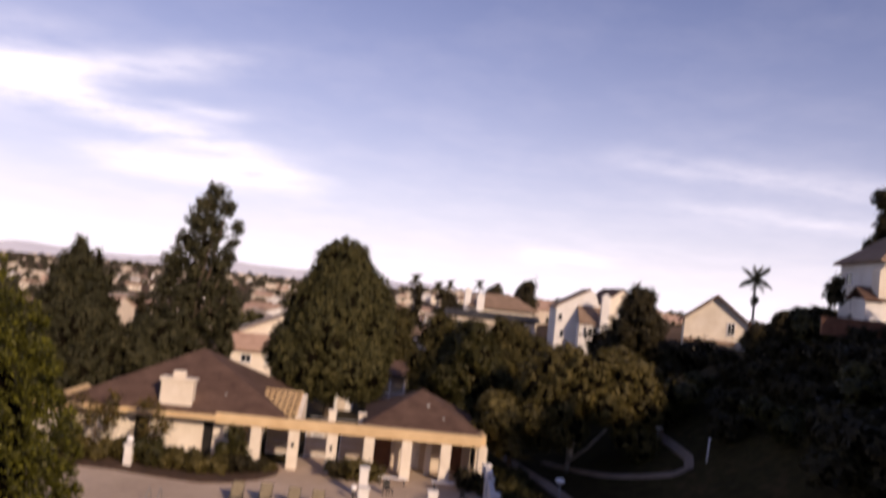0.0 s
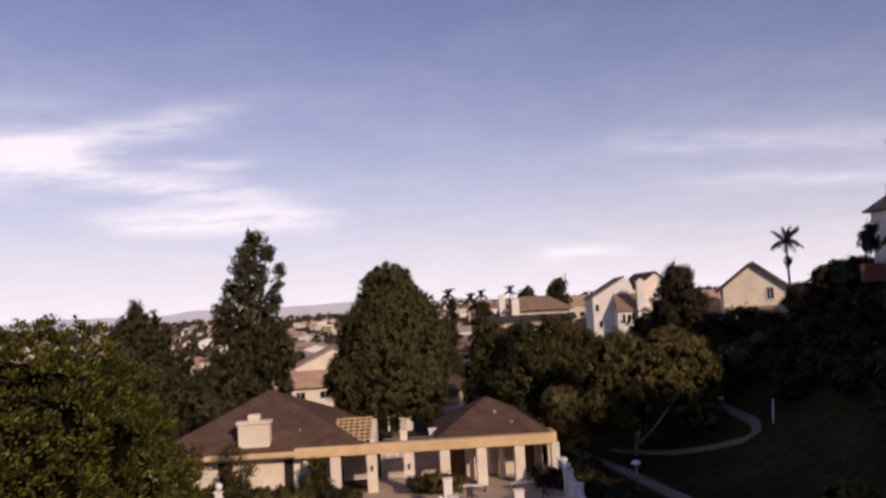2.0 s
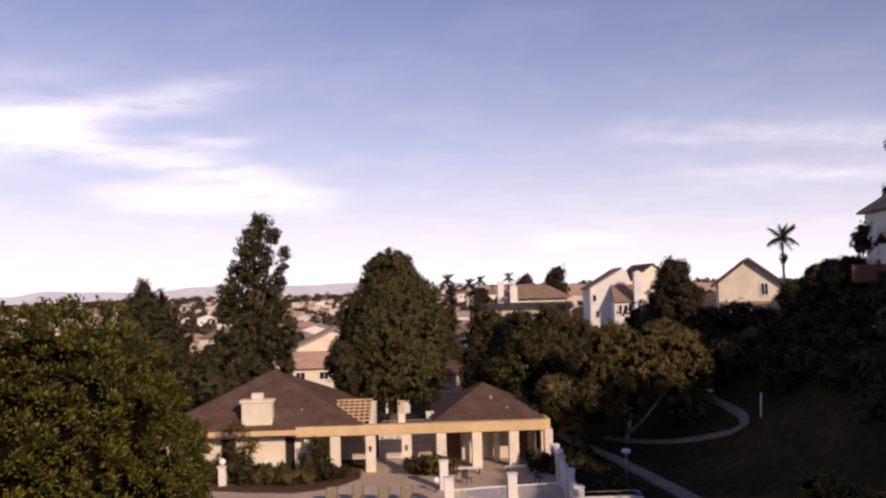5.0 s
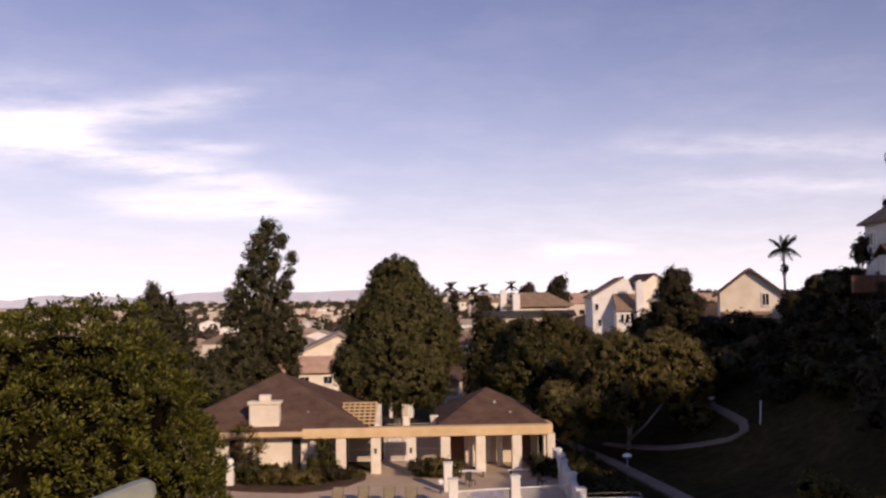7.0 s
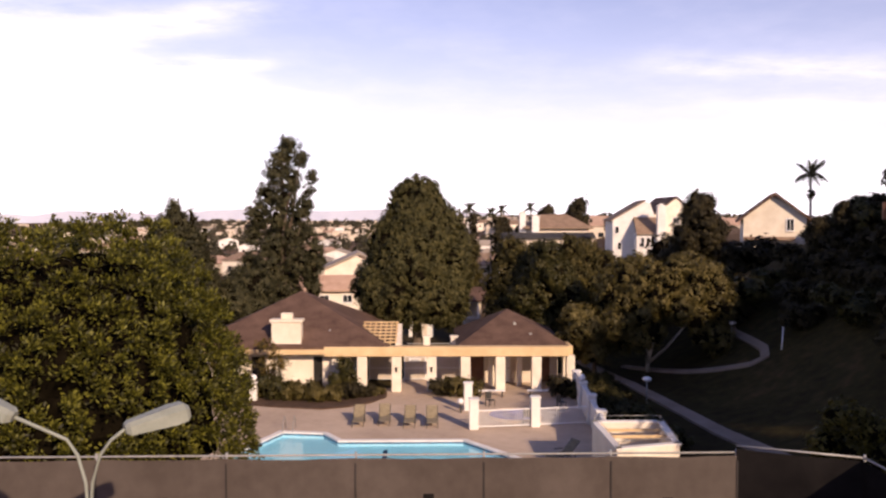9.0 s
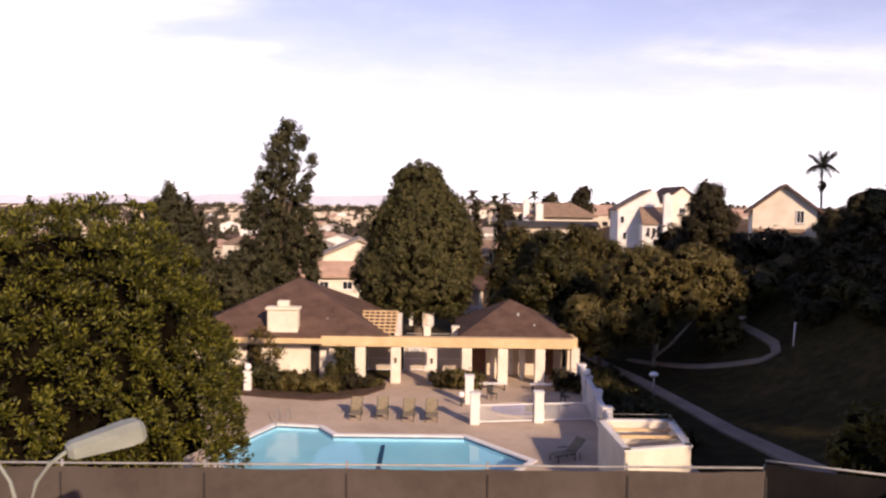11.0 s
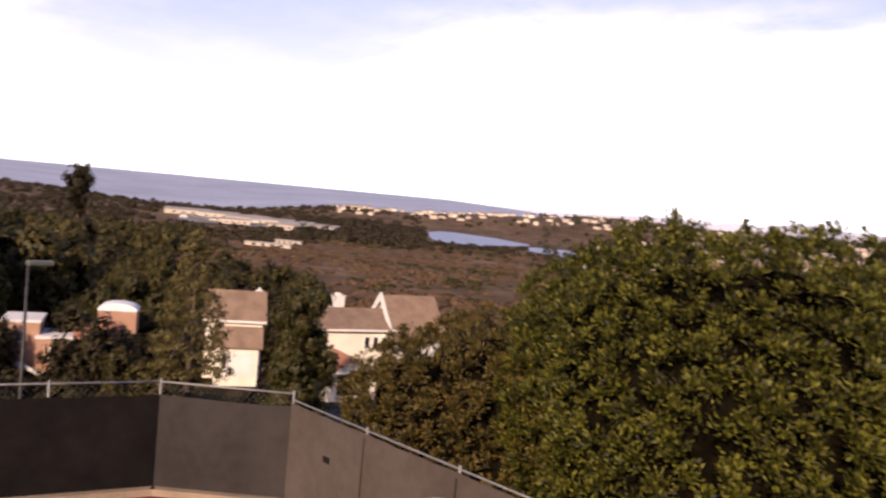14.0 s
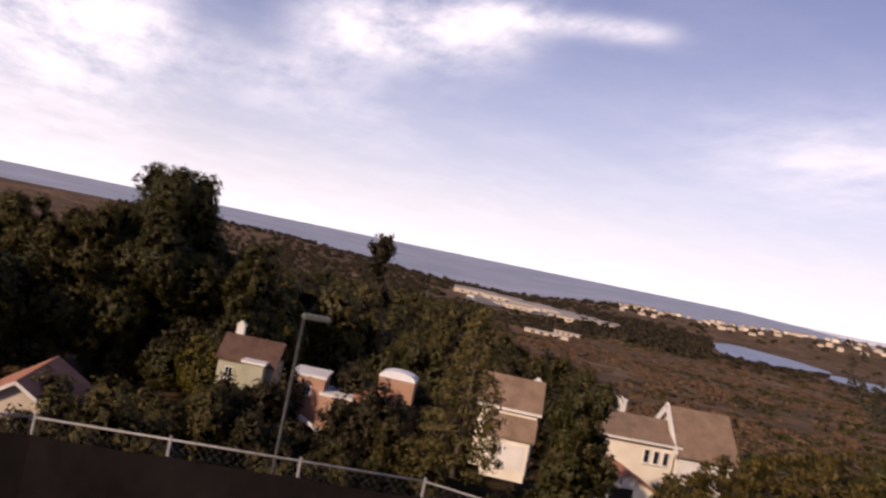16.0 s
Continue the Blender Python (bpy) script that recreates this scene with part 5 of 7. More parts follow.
def build_arcade():
    root = thing("arcade", "cream columned arcade under a long ochre beam", "arcade", pose(0, 0, 0))
    for x in COLUMNS:
        bm = bmesh.new()
        box(bm, x, 59.5, (DECK_Z + 2.55) / 2, 0.72, 0.72, 2.7, bevel=0.03)
        c = part("column", bm, STUCCO, root)
        if x in (-2.64, -0.03):
            bm = bmesh.new()
            box(bm, x, 59.09, 1.5, 0.14, 0.1, 0.3, bevel=0.02)
            box(bm, x, 59.05, 1.68, 0.2, 0.16, 0.06, bevel=0.01)
            part("wall_lantern", bm, DARK_METAL, c, "dark wall lantern")
    for y in (59.5, 61.2):
        part("column", one(box, 10.35, y, (DECK_Z + 2.55) / 2, 0.62, 0.62, 2.7, bevel=0.03), STUCCO, root)
    part("beam", one(box, 1.1, 59.4, 2.88, 18.2, 0.75, 0.72, bevel=0.03), BEAM, root, "long ochre beam")
    part("beam", one(box, 10.3, 61.6, 2.86, 0.6, 3.6, 0.68, bevel=0.03), BEAM, root)
    part("wall", one(box, -6.9, 59.9, 1.2, 1.2, 0.5, 2.7, bevel=0.02), STUCCO, root)
    # sloping trellis
    tr = thing("trellis", "sloping tan trellis between pool house and arcade", "trellis", pose(0, 0, 0))
    slope = math.atan2(1.15, 3.3)
    for k in range(7):
        m = pose(-5.25 + k * 0.42, 60.0, 3.3, math.degrees(slope), 0, 0)
        part("rafter", one(box, 0, 1.75, 0, 0.1, 3.5, 0.16, m), BEAM, tr)
    for k in range(7):
        m = pose(-4.0, 60.0, 3.3, math.degrees(slope), 0, 0)
        part("batten", one(box, 0, 0.1 + k * 0.56, 0.12, 2.75, 0.1, 0.09, m), BEAM, tr)
    bm = bmesh.new()
    out = [(59.9, 2.4), (63.6, 2.4), (63.6, 4.25), (63.2, 4.45), (59.9, 3.35)]
    a, b = [bm.verts.new((-2.75, p, q)) for p, q in out], [bm.verts.new((-2.35, p, q)) for p, q in out]
    bm.faces.new(a)
    bm.faces.new(b[::-1])
    for k in range(5):
        bm.faces.new((a[k], a[(k + 1) % 5], b[(k + 1) % 5], b[k]))
    part("end_wall", bm, STUCCO, tr, "white end wall")
    # piers with caps and a rail behind the beam
    for x in (-0.42, 1.78):
        pier = thing("gate_pier", "tall cream gate pier behind the arcade", "pier", pose(x, 64.0, DECK_Z), "gate piers")
        part("shaft", one(box, 0, 0, 1.7, 0.55, 0.55, 3.4, bevel=0.03), STUCCO, pier)
        part("cap", one(box, 0, 0, 3.46, 0.66, 0.66, 0.14, bevel=0.03), STUCCO, pier)
    rail = thing("roof_rail", "thin grey rail between the gate piers", "rail", pose(0, 63.9, 2.75))
    part("rail", one(box, 0.3, 0, 0, 4.6, 0.06, 0.06), GREY_METAL, rail)
    part("rail", one(box, 0.3, 0, -0.35, 4.6, 0.05, 0.05), GREY_METAL, rail)
    # gates in the bays behind the columns
    for x0, x1 in ((-5.0, -2.9), (-2.2, -0.5), (0.35, 2.2)):
        g = thing("metal_gate", "grey barred metal gate in the arcade", "gate", pose((x0 + x1) / 2, 63.6, DECK_Z), "arcade gates")
        w = x1 - x0
        bm = bmesh.new()
        for sx in (-1, 1):
            box(bm, sx * (w / 2 - 0.03), 0, 0.95, 0.06, 0.05, 1.9)
        for z in (0.12, 1.0, 1.87):
            box(bm, 0, 0, z, w - 0.12, 0.045, 0.05)
        part("gate_frame", bm, WHITE_METAL, g)
        # solid sheet; its light tan stands in for the brightness of the passage behind
        part("mesh_panel", one(box, 0, 0.05, 0.98, w - 0.14, 0.012, 1.7), STUCCO_TAN, g, "solid tan gate sheet, lightened for the bright passage behind")
        for k in range(1, 12):
            part("bar", one(box, -w / 2 + w * k / 12, 0, 1.0, 0.025, 0.025, 1.7), GREY_METAL, g)
    sign = thing("sign_board", "white notice board on the gate", "sign", pose(-1.35, 63.5, 1.5))
    part("board", one(box, 0, 0, 0, 0.95, 0.03, 0.3, bevel=0.005), WHITE_METAL, sign)
    bm = bmesh.new()
    for k in range(3):
        box(bm, 0, -0.018, 0.08 - 0.08 * k, 0.7, 0.008, 0.03)
    part("lettering", bm, DARK_METAL, sign, "dark bars of writing")


def build_pavilion():
    root = thing("pavilion", "open pavilion with a brown pyramid roof and wooden doors", "pavilion", pose(0, 0, 0))
    bm = bmesh.new()
    hip_roof(bm, 2.4, 9.8, 60.4, 69.4, 2.95, 2.5, 0.5, 0.25)
    part("roof", bm, SHINGLE, root, "brown shingled pyramid roof")
    bm = bmesh.new()
    box(bm, 6.5, 62.7, 4.5, 0.2, 0.2, 0.25)
    part("vent", bm, GREY_METAL, root)
    part("vent", one(box, 7.6, 61.4, 3.85, 0.18, 0.18, 0.2), GREY_METAL, root)
    for x0, x1 in ((2.4, 2.9), (4.1, 5.0), (6.2, 7.9), (9.3, 9.9)):
        part("wall", one(box, (x0 + x1) / 2, 62.9, 1.3, x1 - x0, 0.3, 3.1), STUCCO_TAN, root)
    for x, w, mat, lab in ((3.5, 1.2, WOOD_DOOR, "brown wooden door"), (5.6, 1.2, STUCCO_WHITE, "white panelled door"), (8.6, 1.4, WOOD_DOOR, "brown wooden door")):
        d = part("door", one(box, x, 62.95, 0.98, w, 0.08, 2.26, bevel=0.01), mat, root, lab)
        for z in (0.5, 1.45):
            part("panel", one(box, x, 62.9, z, w * 0.68, 0.04, 0.72, bevel=0.01), mat, d)
        part("handle", one(box, x + w * 0.38, 62.86, 0.95, 0.05, 0.08, 0.14), DARK_METAL, d)
        part("lintel", one(box, x, 62.9, 2.48, w, 0.28, 0.74), STUCCO_TAN, root)
    for x in (4.55, 6.75):
        part("column", one(box, x, 61.5, (DECK_Z + 2.9) / 2, 0.42, 0.42, 3.05, bevel=0.02), STUCCO, root)
    part("wall", one(box, 2.4, 66.2, 1.3, 0.3, 6.6, 3.1), STUCCO_TAN, root)
    part("wall", one(box, 9.8, 66.2, 1.3, 0.3, 6.6, 3.1), STUCCO_TAN, root)
    part("wall", one(box, 6.1, 69.2, 1.3, 7.1, 0.3, 3.1), STUCCO_TAN, root)
    bulletin = thing("notice_case", "pale notice case on the pavilion wall", "notice case", pose(5.55, 62.86, 2.15))
    part("case", one(box, 0, -0.02, 0, 1.1, 0.06, 0.3, bevel=0.01), WHITE_METAL, bulletin)
    for x in (4.3, 7.9):
        b = thing("bench", "white slatted bench with dark legs before the pavilion", "bench", pose(x, 57.5, DECK_Z), "benches")
        for k in range(3):
            part("slat", one(box, 0, -0.16 + 0.16 * k, 0.45, 2.0, 0.13, 0.05, bevel=0.01), WHITE_METAL, b)
        for sx in (-0.8, 0.8):
            part("leg", one(box, sx, 0, 0.21, 0.08, 0.4, 0.42), DARK_METAL, b)


build_pool_house()
build_arcade()
build_pavilion()


def build_planting():
    rng = random.Random(21)
    meshes = []
    for k in range(4):
        blobs = [(0, 0, 0.5, 0.75, 0.65, 0.5)] + [(rng.uniform(-0.7, 0.7), rng.uniform(-0.5, 0.5), rng.uniform(0.3, 0.95), 0.42, 0.42, 0.4) for j in range(7)]
        meshes.append(crown_mesh("foliage", blobs, (SHRUB, WILLOW, DARKLEAF, WILLOW)[k], 0.09, 0.24, 14, 90 + k))
    for x, y, s in ((-12.8, 57.0, 1.1), (-11.2, 56.3, 1.2), (-9.6, 56.2, 1.1), (-8.2, 55.6, 1.0), (-7.0, 56.4, 1.1), (-5.9, 56.6, 0.9), (-4.8, 57.2, 0.8), (-14.5, 57.4, 1.3), (-16.2, 57.0, 1.4),
                    (-10.3, 57.6, 1.0), (-4.0, 57.9, 0.6), (0.7, 57.9, 1.0), (1.7, 57.7, 1.2), (2.9, 57.8, 1.0), (9.4, 57.6, 1.1), (10.2, 57.0, 0.9)):
        root = thing("shrub", "low dark green shrub in the planting bed", "shrub", pose(x, y, DECK_Z, 0, 0, rng.uniform(0, 360)), "bed shrubs")
        root.scale = (s, s, s * rng.uniform(0.9, 1.2))
        share("foliage", meshes[rng.randrange(4)], root, Matrix.Identity(4))
    # climbing shrub between wall and first column
    blobs = [(rng.uniform(-0.8, 0.8), rng.uniform(-0.3, 0.3), rng.uniform(0.4, 2.5), 0.5, 0.45, 0.5) for k in range(14)]
    tree("upright green shrub beside the first column", -6.5, 58.2, blobs, SHRUB, 0.12, 0.26, 14, 95, 0.06, limbs=2, z=DECK_Z, category="shrub", name="shrub")
    # small thin tree before the chimney
    blobs = [(rng.uniform(-1.1, 1.1), rng.uniform(-0.5, 0.5), rng.uniform(1.2, 3.8), 0.5, 0.5, 0.45) for k in range(12)]
    tree("small sparse tree with reddish foliage before the chimney", -11.4, 57.2, blobs, FICUS_DRY, 0.12, 0.34, 6, 97, 0.06, limbs=6, z=DECK_Z, kernel=0.0)
    blobs = [(rng.uniform(-1.3, 1.3), rng.uniform(-0.6, 0.6), rng.uniform(0.8, 4.0), 0.6, 0.5, 0.5) for k in range(14)]
    tree("small sparse tree beside the pool house wing", -15.2, 57.2, blobs, FICUS_DRY, 0.12, 0.36, 7, 98, 0.07, limbs=6, z=DECK_Z, kernel=0.0)


build_planting()


def build_lounger():
    root = thing("sun_lounger", "upright sun lounger with tan sling and dark frame", "lounger", pose(-4.6, 49.2, DECK_Z), "sun loungers")
    for sx in (-0.34, 0.34):
        bm = bmesh.new()
        tube(bm, [(sx, -0.95, 0.34), (sx, 0.25, 0.36), (sx, 0.95, 1.02)], [0.024] * 3, 6)
        part("side_rail", bm, DARK_METAL, root)
        bm = bmesh.new()
        tube(bm, [(sx, 0.3, 0.55), (sx, -0.25, 0.58)], [0.026] * 2, 6)
        part("armrest", bm, DARK_METAL, root)
        for y in (-0.75, 0.3, 0.62):
            part("leg", one(box, sx, y, 0.18, 0.045, 0.045, 0.36), DARK_METAL, root)
    part("seat", one(box, 0, -0.35, 0.36, 0.64, 1.2, 0.03, bevel=0.008), SLING, root, "tan sling seat")
    m = pose(0, 0.25, 0.37, 43, 0, 0)
    part("backrest", one(box, 0, 0.48, 0, 0.64, 0.96, 0.03, m, bevel=0.0), SLING, root, "tan sling back")
    return root


def build_loose():
    first = build_lounger()
    first.matrix_basis = pose(-4.6, 49.6, DECK_Z, 0, 0, 0)
    for x, y, r in ((-3.0, 49.8, 1), (-1.4, 49.4, -2), (0.0, 49.3, 0)):
        copy_thing(first, pose(x, y, DECK_Z, 0, 0, r))
    copy_thing(first, pose(6.9, 41.6, DECK_Z, 0, 0, -62))
    # spa enclosure
    posts = [(2.43, 53.3), (2.55, 48.3), (6.4, 48.9), (10.0, 49.5), (10.5, 57.6), (9.7, 45.2), (10.2, 53.6)]
    for k, (x, y) in enumerate(posts):
        p = thing("fence_pillar", "square white stucco fence pillar by the spa", "pillar", pose(x, y, DECK_Z), "fence pillars")
        part("shaft", one(box, 0, 0, 0.9, 0.56, 0.56, 1.8, bevel=0.03), STUCCO_WHITE, p)
        part("cap", one(box, 0, 0, 1.85, 0.66, 0.66, 0.1, bevel=0.03), STUCCO_WHITE, p)
        if k == 6:
            bm = bmesh.new()
            bmesh.ops.create_uvsphere(bm, u_segments=14, v_segments=10, radius=0.2, matrix=Matrix.Translation((0, 0, 2.16)))
            part("globe", bm, GLOBE, p, "white globe lamp", smooth=True)
            part("collar", one(box, 0, 0, 1.93, 0.14, 0.14, 0.08), DARK_METAL, p)
    for a, b in (((2.55, 48.3), (6.4, 48.9)), ((6.4, 48.9), (10.0, 49.5))):
        d = Vector(b) - Vector(a)
        f = thing("picket_fence", "low white metal picket fence between pillars", "fence", pose(a[0], a[1], DECK_Z, 0, 0, math.degrees(math.atan2(d.y, d.x))), "spa fences")
        w = d.length
        for z in (0.12, 1.12):
            part("rail", one(box, w / 2, 0, z, w - 0.56, 0.05, 0.06), WHITE_METAL, f)
        count = int((w - 0.6) / 0.14)
        picket = None
        for k in range(count):
            if picket is None:
                picket = part("picket", one(box, 0, 0, 0.62, 0.035, 0.035, 0.98), WHITE_METAL, f)
                picket.matrix_basis = pose(0.38, 0, 0)
            else:
                share("picket", picket.data, f, pose(0.38 + k * 0.14, 0, 0))
    for a, b, high in (((9.7, 45.2), (10.0, 49.5), 1.5), ((10.0, 49.5), (10.2, 53.6), 1.65), ((10.2, 53.6), (10.5, 57.6), 1.8)):
        d = Vector(b) - Vector(a)
        f = thing("garden_wall", "white stucco wall stepping along the terrace's east side", "wall", pose(a[0], a[1], DECK_Z, 0, 0, math.degrees(math.atan2(d.y, d.x))), "terrace walls")
        part("wall", one(box, d.length / 2, 0, high / 2, d.length - 0.56, 0.2, high, bevel=0.015), STUCCO_WHITE, f)
        part("coping", one(box, d.length / 2, 0, high + 0.04, d.length - 0.56, 0.3, 0.08, bevel=0.015), STUCCO_WHITE, f)
    spa = thing("spa", "round blue spa with a pale rim", "spa", pose(5.4, 51.6, DECK_Z))
    bm = bmesh.new()
    circ = [(1.7 * math.cos(a * math.pi / 12), 1.7 * math.sin(a * math.pi / 12)) for a in range(24)]
    big = [(x * 1.08, y * 1.08) for x, y in circ]
    ring(bm, circ, big, 0.0, 0.14)
    part("rim", bm, CONCRETE, spa)
    bm = bmesh.new()
    prism(bm, circ, 0.01, 0.08)
    part("water", bm, SPA_WATER, spa, "deep blue water")
    for x, y, r in ((4.0, 54.5, 30), (6.0, 49.8, 170), (8.4, 51.2, 80), (8.8, 53.8, 120)):
        c = thing("patio_chair", "dark metal patio chair near the spa", "chair", pose(x, y, DECK_Z, 0, 0, r), "patio chairs")
        part("seat", one(box, 0, 0, 0.43, 0.5, 0.5, 0.04, bevel=0.01), DARK_METAL, c)
        part("backrest", one(box, 0, 0.24, 0.72, 0.5, 0.04, 0.5, bevel=0.01), DARK_METAL, c)
        for sx in (-0.22, 0.22):
            for sy in (-0.22, 0.22):
                part("leg", one(box, sx, sy, 0.21, 0.035, 0.035, 0.42), DARK_METAL, c)
    s = thing('bollard_lamp', 'short bollard lamp with a white globe', 'lamp', pose(1.9, 52.6, DECK_Z))
    part('post', one(box, 0, 0, 0.3, 0.12, 0.12, 0.6), DARK_METAL, s)
    bm = bmesh.new()
    bmesh.ops.create_uvsphere(bm, u_segments=14, v_segments=10, radius=0.2, matrix=Matrix.Translation((0, 0, 0.76)))
    part('globe', bm, GLOBE, s, 'white globe lamp', smooth=True)
    # pillar with a globe in the bed
    p = thing("lamp_pillar", "short white pillar with a globe lamp in the planting bed", "lamp", pose(-12.6, 56.2, DECK_Z))
    part("shaft", one(box, 0, 0, 0.65, 0.5, 0.5, 1.3, bevel=0.04), STUCCO_WHITE, p)
    part("cap", one(box, 0, 0, 1.34, 0.7, 0.6, 0.1, bevel=0.03), STUCCO_WHITE, p)
    bm = bmesh.new()
    bmesh.ops.create_uvsphere(bm, u_segments=14, v_segments=10, radius=0.24, matrix=Matrix.Translation((0, 0, 1.66)))
    part("globe", bm, GLOBE, p, "white globe lamp", smooth=True)
    # walled equipment yard
    y = thing("equipment_yard", "white walled equipment yard with open wooden top", "enclosure", pose(0, 0, 0))
    corners = [(8.5, 35.4), (11.4, 36.2), (11.8, 40.4), (8.4, 40.4)]
    for k in range(4):
        a, b = Vector(corners[k]), Vector(corners[(k + 1) % 4])
        d = b - a
        m = pose(a.x, a.y, 0, 0, 0, math.degrees(math.atan2(d.y, d.x)))
        part("wall", one(box, d.length / 2, 0, 0.9, d.length + 0.2, 0.22, 2.6, m, bevel=0.0), STUCCO, y)
        part("coping", one(box, d.length / 2, 0, 2.24, d.length + 0.34, 0.32, 0.09, m), STUCCO_WHITE, y)
    part("beam", one(box, 10.0, 38.0, 2.1, 2.9, 0.1, 0.14), BEAM, y)
    part("beam", one(box, 10.0, 39.2, 2.1, 3.0, 0.1, 0.14), BEAM, y)
    for k in range(4):
        a, b = Vector(corners[k]), Vector(corners[(k + 1) % 4])
        part("post", one(box, a.x, a.y, 2.42, 0.04, 0.04, 0.3), GREY_METAL, y)
        bm = bmesh.new()
        tube(bm, [(a.x, a.y, 2.55), (b.x, b.y, 2.55)], [0.013, 0.013], 6)
        part("wire_rail", bm, GREY_METAL, y, smooth=True)
    part("tank", one(box, 9.6, 38.8, 0.5, 1.2, 1.0, 1.2, bevel=0.1), STUCCO_TAN, y, "tan pump housing")
    side = thing("garden_wall", "white stucco wall along the east side of the terrace", "wall", pose(9.4, 42.6, DECK_Z, 0, 0, 84))
    part("wall", one(box, 0, 0, 0.85, 5.0, 0.2, 1.9, bevel=0.02), STUCCO_WHITE, side)
    # path lamps and post
    for x, yy, h in ((15.0, 55.2, 1.75), (24.3, 64.4, 2.0)):
        z = land(x, yy)
        l = thing("path_lamp", "path lamp with a white dome on a slim post", "lamp", pose(x, yy, z), "path lamps")
        bm = bmesh.new()
        tube(bm, [(0, 0, 0), (0, 0, h)], [0.06, 0.045], 8)
        part("post", bm, GREY_METAL, l, smooth=True)
        bm = bmesh.new()
        bmesh.ops.create_uvsphere(bm, u_segments=16, v_segments=10, radius=0.24, matrix=Matrix.Translation((0, 0, h + 0.05)) @ Matrix.Diagonal((1.35, 1.35, 0.75, 1)))
        part("dome", bm, GLOBE, l, "white dome", smooth=True)
    w = thing("marker_post", "slim white post on the hillside", "post", pose(25.8, 58.4, land(25.8, 58.4) - 0.1))
    bm = bmesh.new()
    tube(bm, [(0, 0, 0), (0.1, 0, 1.75)], [0.06, 0.055], 8)
    part("shaft", bm, WHITE_METAL, w, smooth=True)
    part("cap", one(box, 0.1, 0, 1.77, 0.14, 0.14, 0.05), WHITE_METAL, w)


build_loose()

# ---- tennis court ----
FENCE_Y, RAIL_TOP = 17.8, 7.05
FENCE = [(10.8, -20.0), (10.2, 17.4), (7.55, FENCE_Y + 0.7), (-20.9, FENCE_Y + 0.3), (-23.4, 15.5), (-25.6, 7.6), (-26.4, -20.0)]


